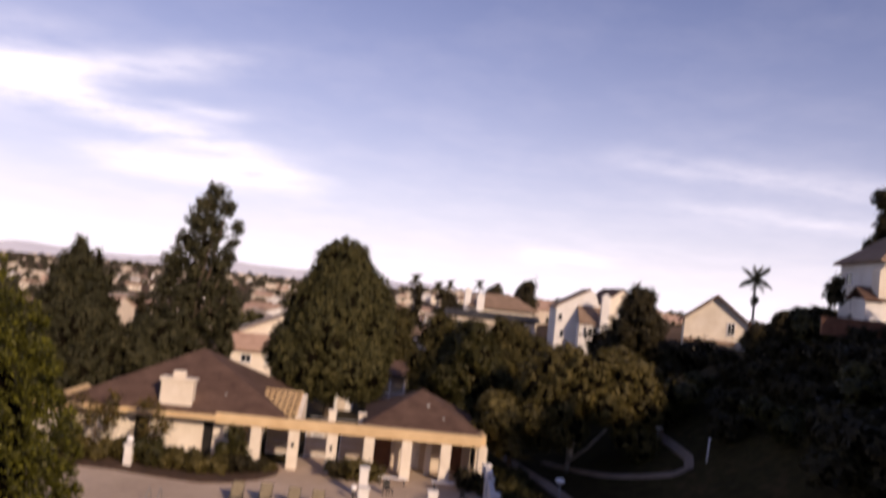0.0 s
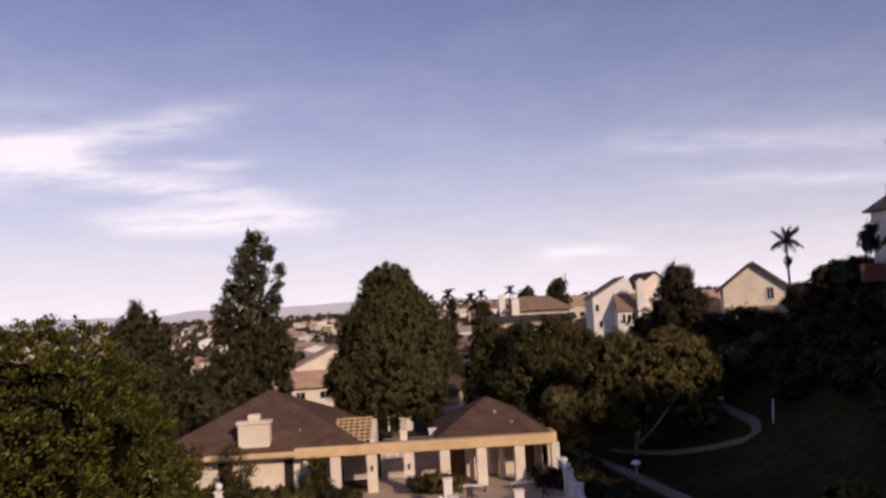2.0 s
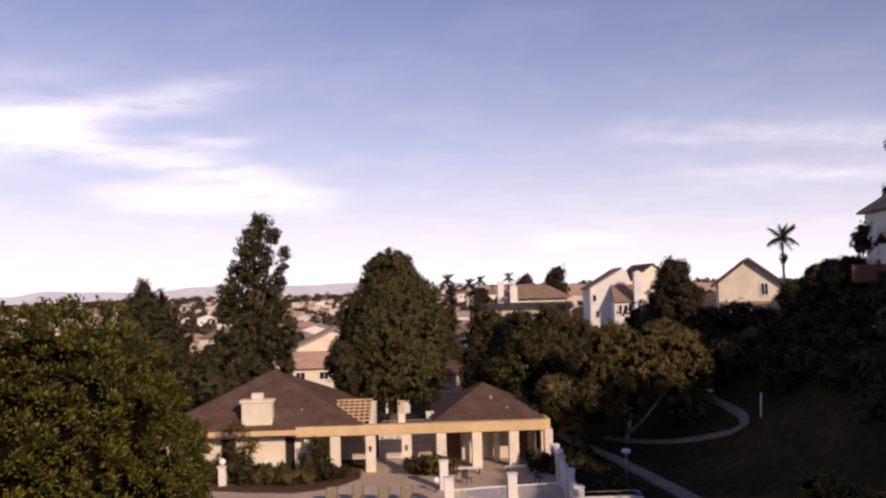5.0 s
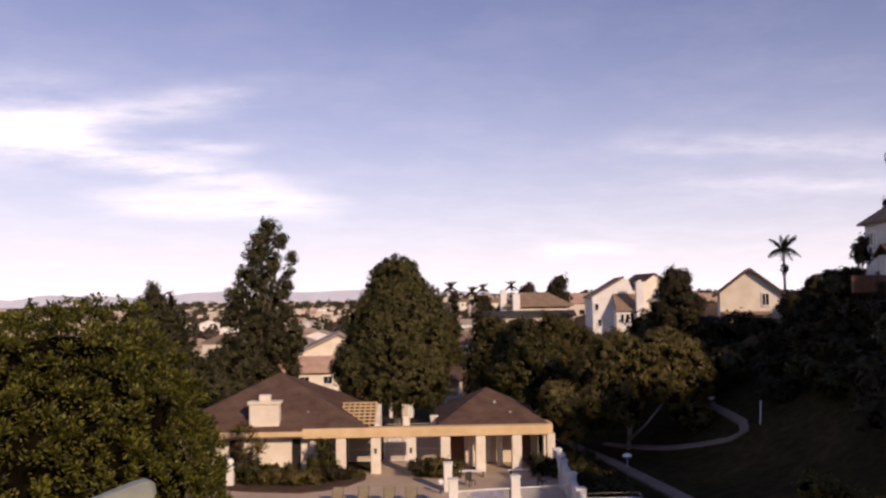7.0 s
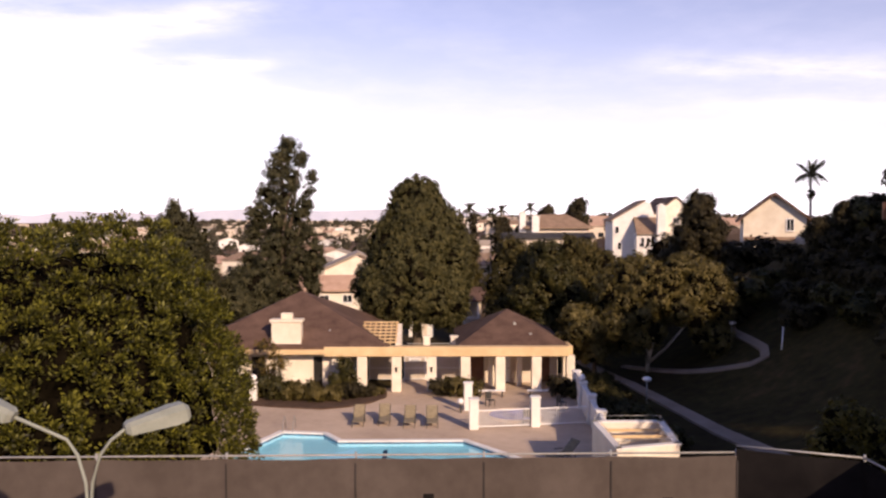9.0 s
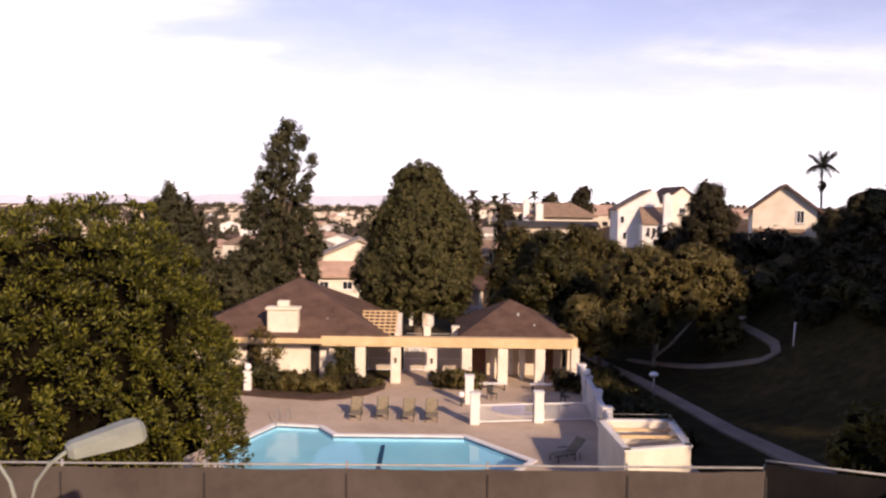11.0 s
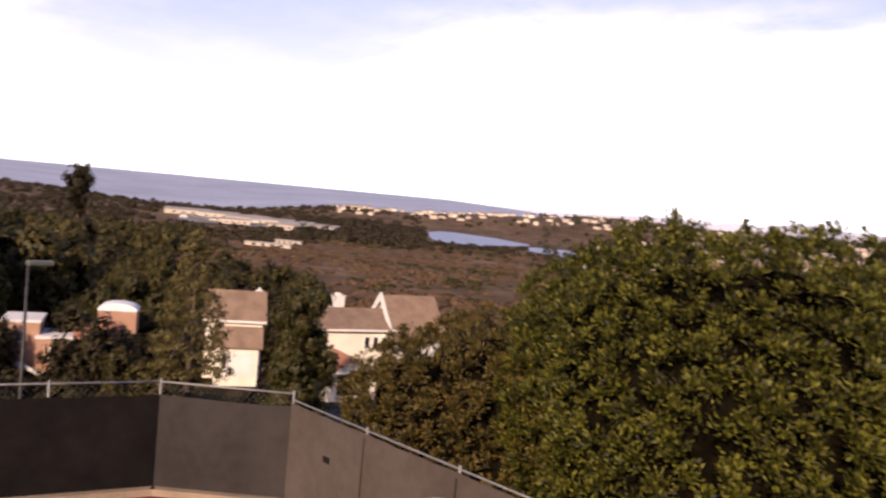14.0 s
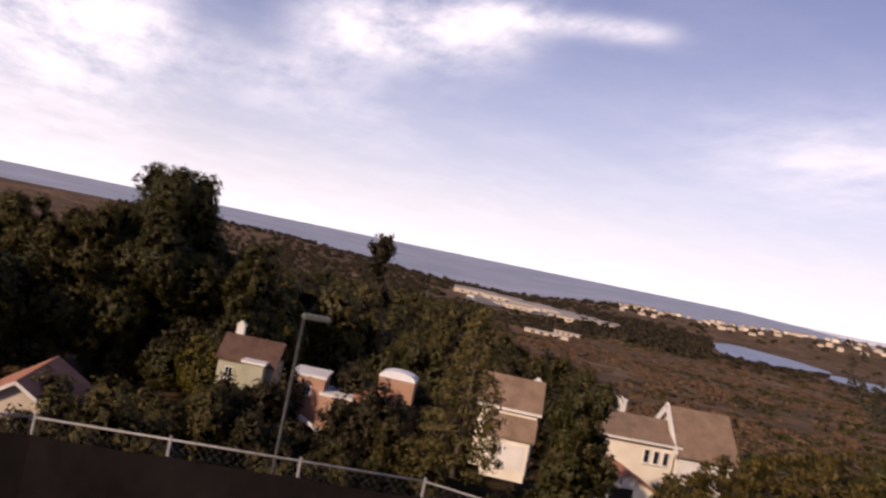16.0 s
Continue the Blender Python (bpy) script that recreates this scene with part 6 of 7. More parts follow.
def build_court():
    bm = bmesh.new()
    prism(bm, FENCE[::-1], COURT_Z - 0.3, COURT_Z)
    tagged(finish("floor_court", bm, COURT_RED), "red tennis court surface inside the fence", "tennis court", kind="structure")
    bm = bmesh.new()
    box(bm, -7.6, 0, COURT_Z + 0.006, 24.0, 11.0, 0.008)
    tagged(finish("floor_play", bm, COURT_GREEN), "green playing area of the tennis court", "tennis court", kind="structure")
    for x, y, sx, sy in ((-7.6, 5.49, 23.8, 0.06), (-7.6, -5.49, 23.8, 0.06), (-19.5, 0, 0.06, 11.0), (4.3, 0, 0.06, 11.0), (-7.6, 4.1, 23.8, 0.06), (-7.6, -4.1, 23.8, 0.06)):
        bm = bmesh.new()
        box(bm, x, y, COURT_Z + 0.014, sx, sy, 0.006)
        tagged(finish("trim_court_line", bm, LINE), "white painted court line", "court line", kind="structure")
    root = thing("court_fence", "tall mesh fence with grey windscreens round the court", "fence", pose(0, 0, 0))
    rng = random.Random(2)
    for k in range(len(FENCE) - 1):
        a, b = Vector(FENCE[k]), Vector(FENCE[k + 1])
        d = b - a
        m = pose(a.x, a.y, 0, 0, 0, math.degrees(math.atan2(d.y, d.x)))
        FENCE_TOP = 6.88 if k == 2 else RAIL_TOP
        bays = max(1, round(d.length / 3.0))
        step = d.length / bays
        bm = bmesh.new()
        tube(bm, [m @ Vector((0, 0, FENCE_TOP)), m @ Vector((d.length, 0, FENCE_TOP))], [0.026, 0.026], 7)
        part("top_rail", bm, GREY_METAL, root, smooth=True)
        for j in range(bays + 1 if k == len(FENCE) - 2 else bays):
            bm = bmesh.new()
            p = m @ Vector((j * step, 0, 0))
            tube(bm, [(p.x, p.y, COURT_Z - 0.3), (p.x, p.y, FENCE_TOP + 0.08)], [0.032, 0.032], 8)
            part("post", bm, GREY_METAL, root, smooth=True)
        # east and west runs take the copy with shade painted in
        fabric, word = (SCREEN_SHADED, "windscreen fabric with shade put into its colour") if k in (0, 1, 4, 5) else (SCREEN_MID if k == 3 else SCREEN, "grey windscreen fabric")
        drop = 0.06 if k < 3 else 0.34
        for j in range(bays):
            bm = bmesh.new()
            rows = []
            for u in range(9):
                col = []
                for w in range(4):
                    x = (j + u / 8) * step
                    z = COURT_Z + 0.18 + (FENCE_TOP - drop - COURT_Z - 0.18) * w / 3
                    bulge = 0.03 * math.sin(math.pi * u / 8) * math.sin(math.pi * w / 3) * rng.uniform(0.4, 1.6)
                    if w == 3:
                        z -= 0.035 * math.sin(math.pi * u / 8) * rng.uniform(0.3, 1.2)
                    col.append([bm.verts.new(m @ Vector((x, side * 0.012 + 0.06 + bulge, z))) for side in (0, 1)])
                rows.append(col)
            for p, q in zip(rows, rows[1:]):
                for w in range(3):
                    for side in (0, 1):
                        bm.faces.new((p[w][side], q[w][side], q[w + 1][side], p[w + 1][side]))
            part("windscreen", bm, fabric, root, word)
            if k == 2:
                seam = m @ Vector((j * step, 0.09, 0))
                part("seam", one(box, 0, 0, (COURT_Z + FENCE_TOP) / 2, 0.04, 0.015, FENCE_TOP - COURT_Z - drop - 0.3, pose(seam.x, seam.y, 0, 0, 0, math.degrees(math.atan2(d.y, d.x)))), SCREEN_MID, root)
            if k == 2:
                pq = m @ Vector(((j + 0.5) * step + rng.uniform(-0.3, 0.3), 0.1, FENCE_TOP - rng.uniform(0.9, 1.3)))
                part("vent_flap", one(box, pq.x, pq.y, pq.z, 0.26, 0.02, 0.16), SCREEN_SHADED, root, "dark wind vent")
        part("kerb", one(box, d.length / 2, 0.16, COURT_Z + 0.09, d.length, 0.3, 0.2, m), KERB, root, "sandy concrete kerb")
        # chain links above the fabric
        if drop > 0.2:
            bm = bmesh.new()
            for j in range(int(d.length / 0.18)):
                for s in (-1, 1):
                    p, q = m @ Vector((j * 0.18 - s * 0.17, 0, FENCE_TOP)), m @ Vector((j * 0.18 + s * 0.17, 0, FENCE_TOP - 0.36))
                    tube(bm, [p, q], [0.0018, 0.0018], 3)
            tagged(part("chain_link", bm, GREY_METAL, root), kind="stuff")


build_court()


def lamp_head(parent, tip, base, label):
    """A long tapering court lamp housing from base to tip."""
    a, b = Vector(base), Vector(tip)
    bm = bmesh.new()
    d = (b - a).normalized()
    side = d.cross(Vector((0, 0, 1))).normalized()
    up = side.cross(d)
    rings = []
    for t, w, h in ((0, 0.09, 0.07), (0.06, 0.16, 0.1), (0.75, 0.21, 0.15), (0.93, 0.2, 0.14), (1.0, 0.15, 0.09)):
        c = a.lerp(b, t)
        rings.append([bm.verts.new(c + side * w * x + up * h * y) for x, y in ((-1, -0.8), (1, -0.8), (1, 0.5), (0.55, 1), (-0.55, 1), (-1, 0.5))])
    for p, q in zip(rings, rings[1:]):
        for k in range(6):
            bm.faces.new((p[k], p[(k + 1) % 6], q[(k + 1) % 6], q[k]))
    bm.faces.new(rings[0][::-1])
    bm.faces.new(rings[-1])
    return part("lamp_head", bm, LAMP_GREY, parent, label)


def build_court_lights():
    root = thing("court_light", "court light pole with two pale arms and lamp heads", "court light", pose(-5.0, 10.0, COURT_Z))
    bm = bmesh.new()
    tube(bm, [(0, 0, 0), (0, 0, 4.3)], [0.09, 0.07], 10)
    part("pole", bm, WHITE_METAL, root, smooth=True)
    for s, tip, base in ((1, (1.25, 0.56, 5.82), (0.5, 0.05, 5.66)), (-1, (-1.75, -0.4, 6.35), (-0.85, -0.4, 5.95))):
        bm = bmesh.new()
        tube(bm, [(0, 0, 4.2), (0.05 * s, 0, 4.9), (0.16 * s, 0, 5.3), (0.32 * s, 0.02, 5.52), tuple(base)], [0.026] * 5, 8)
        part("arm", bm, LAMP_GREY, root, smooth=True)
        lamp_head(root, tip, base, "pale tapered lamp head")
    far = thing("court_light", "slim court light pole with a flat box head", "court light", pose(-27.4, 13.2, COURT_Z - 3.2))
    bm = bmesh.new()
    tube(bm, [(0, 0, 0), (0, 0, 8.9)], [0.055, 0.04], 10)
    part("pole", bm, DARK_METAL, far, smooth=True)
    part("lamp_head", one(box, 0.0, 0.32, 8.95, 0.3, 0.72, 0.16, bevel=0.04), LAMP_DULL, far, "grey box lamp head")


build_court_lights()


# ---- houses and street in the west ----
def build_west():
    # street between court and houses
    bm = bmesh.new()
    last = None
    for x, y in ((-46, -30), (-50, 0), (-54, 20), (-58, 36), (-62, 52), (-62, 68), (-58, 90)):
        here = [bm.verts.new((x + dx, y, land(x + dx, y) + 0.28)) for dx in (-5, -2.5, 0, 2.5, 5)]
        if last:
            for k in range(4):
                bm.faces.new((last[k], last[k + 1], here[k + 1], here[k]))
        last = here
    tagged(finish("road_street", bm, ASPHALT), "dark asphalt street before the western houses", "street", kind="structure")

    # cream house with garage and big tan roof
    root = thing("house", "cream house with tan roofs, white gable trim and a chimney", "house", pose(-72.3, 59.8, -7.9, 0, 0, 72))
    # local x runs along the front towards the north-east, local -y faces the court
    part("wall", one(box, 0.4, 4.2, 2.6, 9.2, 7.0, 6.6), STUCCO_PALE, root)
    bm = bmesh.new()
    gable_roof(bm, -4.2, 5.0, 0.7, 7.7, 5.9, 1.5, "x", 0.5)
    part("roof", bm, SHINGLE_TAN, root)
    fascia(root, -4.7, 5.5, 0.15, 8.25, 5.72, STUCCO_WHITE)
    chimney_part(root, 0.2, 6.0, 2, 8.6, 1.5, 1.0)
    bm = bmesh.new()
    gable_walls(bm, 5.3, 11.0, 0.2, 8.2, -1, 5.4, 3.6, "x")
    part("wall", bm, STUCCO_WHITE, root)
    bm = bmesh.new()
    gable_roof(bm, 5.3, 11.0, 0.2, 8.2, 5.4, 3.6, "x", 0.5)
    part("roof", bm, SHINGLE_TAN, root)
    for s in (-1, 1):
        m = pose(4.78, 4.2, 9.05, s * math.degrees(math.atan2(3.6, 4.0)) * -1, 0, 0)
        part("rake_board", one(box, 0, s * 2.95, 0.02, 0.14, 6.2, 0.75, m), STUCCO_WHITE, root, "white rake board")
    bm = bmesh.new()
    gable_walls(bm, -4.0, 1.5, -4.6, 0.7, -1, 2.1, 1.3, "y")
    part("garage_wall", bm, STUCCO_PALE, root)
    bm = bmesh.new()
    gable_roof(bm, -4.0, 1.5, -4.6, 0.7, 2.1, 1.3, "y", 0.3)
    part("garage_roof", bm, CLAY, root)
    # flat sheet on the wall, the garage's inner shade as colour
    part("garage_door", one(box, -1.6, -4.63, 0.95, 2.2, 0.06, 2.2), DARK_FILL, root, "flat dark sheet that paints the shade inside an open garage")
    for k in range(3):
        window_part(root, 2.2 + k * 1.0, 0.68, 4.3, 0.7, 1.4, "s", 0)

    # tan-roofed house behind the cedar
    root = thing("house", "cream house with a steep tan roof behind a cedar", "house", pose(-68.0, 43.3, -3.7, 0, 0, 62))
    root.scale = (0.62, 0.62, 0.85)
    part("wall", one(box, 0, 3.5, 1.7, 8, 7, 6.6), STUCCO_PALE, root)
    bm = bmesh.new()
    gable_roof(bm, -4, 4, 0, 7, 4.9, 2.4, "x", 0.5)
    part("roof", bm, SHINGLE_TAN, root)
    fascia(root, -4.5, 4.5, -0.55, 7.55, 4.55, STUCCO_WHITE, 0.26)
    bm = bmesh.new()
    gable_roof(bm, -2.5, 3.6, -3.6, 0.0, 2.5, 1.5, "x", 0.4)
    part("garage_roof", bm, SHINGLE_TAN, root)
    part("garage_wall", one(box, 0.5, -1.8, 0.3, 5.9, 3.5, 4.2), STUCCO_PALE, root)
    part("garage_door", one(box, 0.8, -3.58, 0.5, 4.2, 0.08, 2.3, bevel=0.01), STUCCO_WHITE, root, "white garage door")
    chimney_part(root, 3.4, 4.6, 2, 7.4, 1.0, 0.8)
    window_part(root, -2, -0.02, 3.4, 1.2, 1.2, "s")

    # pale green-grey house with chimney
    root = thing("house", "pale green-grey house with a brown roof and white chimney", "house", pose(-80.8, 23.3, -4.9, 0, 0, 66))
    root.scale = (0.56, 0.62, 0.85)
    part("wall", one(box, 0, 4, 1.8, 9, 7, 5.6), STUCCO_GREEN, root)
    bm = bmesh.new()
    gable_roof(bm, -4.5, 4.5, 0.5, 7.5, 4.6, 2.0, "x", 0.5)
    part("roof", bm, SHINGLE, root)
    part("wall", one(box, 1.6, -0.6, 2.9, 3.4, 2.2, 3.6), STUCCO_GREEN, root)
    part("fascia", one(box, 1.6, -0.7, 4.78, 3.9, 2.6, 0.26), STUCCO_WHITE, root)
    bm = bmesh.new()
    gable_roof(bm, -2.5, 3.5, -4.0, -1.7, 1.1, 0.7, "x", 0.4)
    part("porch_roof", bm, SHINGLE, root)
    part("wall", one(box, 0.5, -2.7, -0.4, 5.6, 2.0, 2.8), STUCCO_GREEN, root)
    chimney_part(root, -2.9, 4.5, 2, 7.8, 1.3, 1.0)
    window_part(root, -2.6, 0.48, 3.0, 1.3, 1.3, "s")
    window_part(root, 1.6, -3.72, -0.2, 1.2, 1.1, "s")

    # salmon house with white parapets
    root = thing("house", "salmon stucco house with white trimmed terraces", "house", pose(-76.7, 29.1, -4.5, 0, 0, 66))
    root.scale = (0.66, 0.66, 0.7)
    part("wall", one(box, -1.5, 3, 2.2, 4.5, 6, 5.8), STUCCO_PINK, root)
    part("parapet", one(box, -1.5, 3, 5.2, 4.8, 6.3, 0.35), STUCCO_WHITE, root)
    part("wall", one(box, 2.6, 2, 1.0, 4.2, 6, 4.6), STUCCO_PINK, root)
    part("parapet", one(box, 2.6, 2, 3.4, 4.5, 6.3, 0.35), STUCCO_WHITE, root)
    part("wall", one(box, 7.6, 3, 1.0, 5.0, 6, 4.4), STUCCO_PINK, root)
    bm = bmesh.new()
    gable_roof(bm, 5.1, 10.1, 0, 6, 3.1, 1.3, "x", 0.4)
    part("roof", bm, CLAY, root)
    part("stair", one(box, 1.0, -1.4, -0.4, 5.0, 0.5, 0.5, pose(0, 0, 0, 0, 24, 0)), STUCCO_WHITE, root, "white stair wall")
    window_part(root, -1.5, -0.02, 3.3, 1.2, 1.3, "s")
    window_part(root, 2.8, -1.02, 1.6, 1.4, 1.2, "s")
    # small salmon house with a round-topped white roof, built simply as a canopy
    c = thing("canopy_tent", "small salmon house with a round-topped white roof", "canopy", pose(-81.1, 38.2, -2.2, 0, 0, 60))
    c.scale = (0.9, 0.8, 0.6)
    bm = bmesh.new()
    out = [(2.0 * math.cos(math.pi * k / 12), 1.2 + 1.25 * math.sin(math.pi * k / 12) ** 0.8) for k in range(13)]
    a, b = [bm.verts.new((x, -1.4, z + 1.2)) for x, z in out], [bm.verts.new((x, 1.4, z + 1.2)) for x, z in out]
    for k in range(12):
        bm.faces.new((a[k], a[k + 1], b[k + 1], b[k]))
    bm.faces.new(a)
    bm.faces.new(b[::-1])
    part("cover", bm, WHITE_ROOF, c)
    part("base", one(box, 0, 0, 0.6, 3.9, 2.7, 3.6), STUCCO_PINK, c)

    # clay-roofed house close to the court's west side
    root = thing("house", "tan house with a clay-tiled roof and white gable trim", "house", pose(-65.6, 6.0, -6.5, 0, 0, 77))
    bm = bmesh.new()
    gable_walls(bm, -2.9, 2.9, 0, 9, -3.5, 3.0, 1.9, "y")
    part("wall", bm, STUCCO_TAN, root)
    bm = bmesh.new()
    gable_roof(bm, -2.9, 2.9, 0, 9, 3.0, 1.9, "y", 0.5)
    part("roof", bm, CLAY, root)
    for s in (-1, 1):
        m = pose(0, -0.52, 5.0, 0, s * math.degrees(math.atan2(1.9, 2.9)), 0)
        part("fascia", one(box, s * 2.0, 0, 0.0, 4.0, 0.1, 0.22, m), STUCCO_WHITE, root)
    window_part(root, 0, -0.02, 1.7, 1.6, 1.2, "s")
    build_car(-62.4, 12.6, -5.2, 20)


def build_car(x, y, z, turn):
    z = land(x, y) + 0.25
    root = thing("car", "white parked hatchback half hidden by shrubs", "car", pose(x, y, z, 0, 0, turn))
    bm = bmesh.new()
    out = [(-2.0, 0.35), (2.0, 0.35), (2.05, 0.75), (1.2, 0.92), (0.5, 1.42), (-1.3, 1.45), (-1.95, 0.98)]
    a, b = [bm.verts.new((p, -0.85, q)) for p, q in out], [bm.verts.new((p, 0.85, q)) for p, q in out]
    bm.faces.new(a)
    bm.faces.new(b[::-1])
    for k in range(7):
        bm.faces.new((a[k], a[(k + 1) % 7], b[(k + 1) % 7], b[k]))
    bmesh.ops.bevel(bm, geom=list(bm.edges), offset=0.07, segments=2, affect="EDGES")
    part("body", bm, SEDAN_PAINT, root)
    for s in (-1, 1):
        part("side_window", one(box, -0.35, s * 0.852, 1.17, 1.5, 0.02, 0.36, bevel=0.005), GLASS, root)
    for px in (-1.25, 1.3):
        for s in (-1, 1):
            bm = bmesh.new()
            bmesh.ops.create_cone(bm, cap_ends=True, segments=18, radius1=0.32, radius2=0.32, depth=0.2, matrix=pose(px, s * 0.78, 0.32, 90, 0, 0))
            part("wheel", bm, RUBBER, root)


build_west()


def build_west_trees():
    rng = random.Random(41)
    # feathery cedar by the street
    blobs = []
    for k in range(72):
        t = k / 71
        wide = 3.1 * (1 - t) ** 0.8 + 0.2
        a = k * 2.4
        blobs.append((wide * 0.75 * math.cos(a), wide * 0.75 * math.sin(a), 0.9 + 10.2 * t, 1.0 - 0.5 * t, 1.0 - 0.5 * t, 0.3))
    tree("feathery thin cedar by the street", -55.0, 32.5, blobs, OLIVE, 0.12, 0.36, 7, 70, 0.18, limbs=16, z=-2.2, kernel=0.0)
    foot = land(-52.0, 39.7) - 0.2
    blobs = [(0, 0, 1.6 - foot, 1.7, 1.7, 3.0)] + lobes(rng, 32, 2.0, -3.4 - foot, 5.2 - foot, 1.1, lambda t: 1 - 0.45 * t * t)
    tree("dense green street tree between two houses", -52.0, 39.7, blobs, SHRUB, 0.16, 0.42, 18, 71, 0.22, limbs=4, z=foot)
    # big pines to the south-west
    for k, (x, y, high, wide) in enumerate(((-104.0, 17.5, 25.0, 11.0), (-100, 8.5, 19.5, 7.5), (-96, 25.5, 19, 4.6), (-112, 2, 19, 6.5), (-92, 0, 13, 5.0), (-108, 29, 15, 5.0))):
        blobs = [(0, 0, high * 0.45, wide * 0.5, wide * 0.5, high * 0.28)] + lobes(rng, 46, wide * 0.95, high * 0.12, high * 0.93, wide * 0.26, lambda t: 1 - 0.62 * t)
        tree("large dark eucalyptus on the western slope", x, y, blobs, GROVE if k % 2 else SHRUB, 0.16, 0.5, 15, 80 + k, 0.4, limbs=5, z=-9.0, group="slope trees")
    # spire tree far off
    blobs = lobes(rng, 12, 2.6, 6.0, 12.0, 2.0, lambda t: 1 - 0.4 * t) + [(0, 0, 19.5, 2.6, 2.6, 2.0), (0.4, 0, 21.6, 1.4, 1.4, 1.5), (0, 0, 15.5, 1.2, 1.2, 2.6)]
    tree("tall lone tree standing over the western woods", -163, 63, blobs, DARKLEAF, 0.5, 1.0, 12, 88, 0.4, limbs=3, z=-9.5)
    # smaller trees and shrubs between the houses
    meshes = []
    for k in range(6):
        blobs = [(0, 0, 2.2, 1.5, 1.5, 1.5)] + [(rng.uniform(-1.6, 1.6), rng.uniform(-1.6, 1.6), rng.uniform(0.9, 3.9), 1.0, 1.0, 1.0) for j in range(10)]
        meshes.append(crown_mesh("crown", blobs, (DARKLEAF, SHRUB, GROVE, WILLOW, YELLOWLEAF, GROVE)[k], 0.14, 0.36, 11, 130 + k))
    bm = bmesh.new()
    tube(bm, [(0, 0, -0.6), (0.1, 0, 1.2), (0, 0.1, 2.6)], [0.2, 0.15, 0.08], 7)
    stem = finish("trunk", bm, BARK)
    stem_mesh = stem.data
    bpy.data.objects.remove(stem)
    spots = [(-70, 18.5, 1.4, 2), (-69.5, 34.0, 1.1, 2), (-75, 37.5, 1.2, 5), (-66, 22, 1.2, 0), (-64, 27, 1.0, 5), (-69, 14, 1.5, 2), (-63, 15, 1.2, 0),
             (-60.8, 22.5, 0.9, 5), (-78, 44, 1.3, 0), (-86, 40, 1.5, 2), (-92, 22, 1.3, 4), (-60, 39.5, 0.8, 0), (-66.5, 61.5, 0.8, 2), (-70.5, 54.5, 0.9, 1), (-62.5, 5.5, 1.1, 0), (-66, 9, 1.4, 5), (-68, 64.5, 0.9, 0),
             (-70, 20.5, 0.8, 0), (-67, 36.5, 1.2, 2), (-88, 47, 1.5, 3), (-95, 41, 1.6, 1), (-59.0, 10.0, 1.2, 0), (-57.5, 8.6, 0.9, 2), (-61.0, 12.5, 1.5, 5)]
    for k in range(46):
        a, r = rng.uniform(58, 70), rng.uniform(92, 190)
        spots.append((-r * math.sin(radians(a)), 10 + r * math.cos(radians(a)), rng.uniform(1.3, 2.1), rng.choice((0, 2, 5, 1))))
    spots += [(-72.8, 31.4, 1.5, 0), (-71.0, 27.3, 1.15, 0), (-66.5, 31.0, 0.9, 5), (-74.0, 35.0, 1.5, 0), (-76.0, 37.4, 1.35, 0), (-76.0, 24.8, 1.55, 0), (-75.0, 21.0, 1.4, 0), (-79.5, 34.0, 1.75, 0), (-69.5, 23.8, 1.2, 0), (-78.5, 42.0, 1.5, 0)]
    while len(spots) < 220:
        a, r = rng.uniform(64, 100), rng.uniform(95, 430)
        x, y = -r * math.sin(radians(a)), 10 + r * math.cos(radians(a))
        if a > 74 or r > 150 + 22 * (74 - a):
            spots.append((x, y, rng.uniform(1.5, 3.2) if a > 74 else rng.uniform(1.0, 2.0), rng.choice((0, 4, 2, 3, 1, 1))))
    # the wooded brow that hides the bare hill in the south-west
    for k in range(16):
        a, r = 92.5 + 0.75 * k, 150 + 37 * (k % 3)
        spots.append((-r * math.sin(radians(a)), 10 + r * math.cos(radians(a)), 2.6 + 0.5 * ((k * 5) % 4) / 3, (0, 2, 5)[k % 3]))
    for x, y, s, k in spots:
        root = thing("tree", ("dark bushy tree", "green bushy tree", "dark bushy tree", "olive-brown bushy tree", "yellow-green bushy tree", "dark bushy tree")[k] + " on the western slope", "tree", pose(x, y, land(x, y) - 0.1, 0, 0, rng.uniform(0, 360)), "western trees")
        root.scale = (s, s, s * rng.uniform(0.95, 1.3))
        share("trunk", stem_mesh, root, Matrix.Identity(4))
        share("crown", meshes[k], root, Matrix.Identity(4))


build_west_trees()


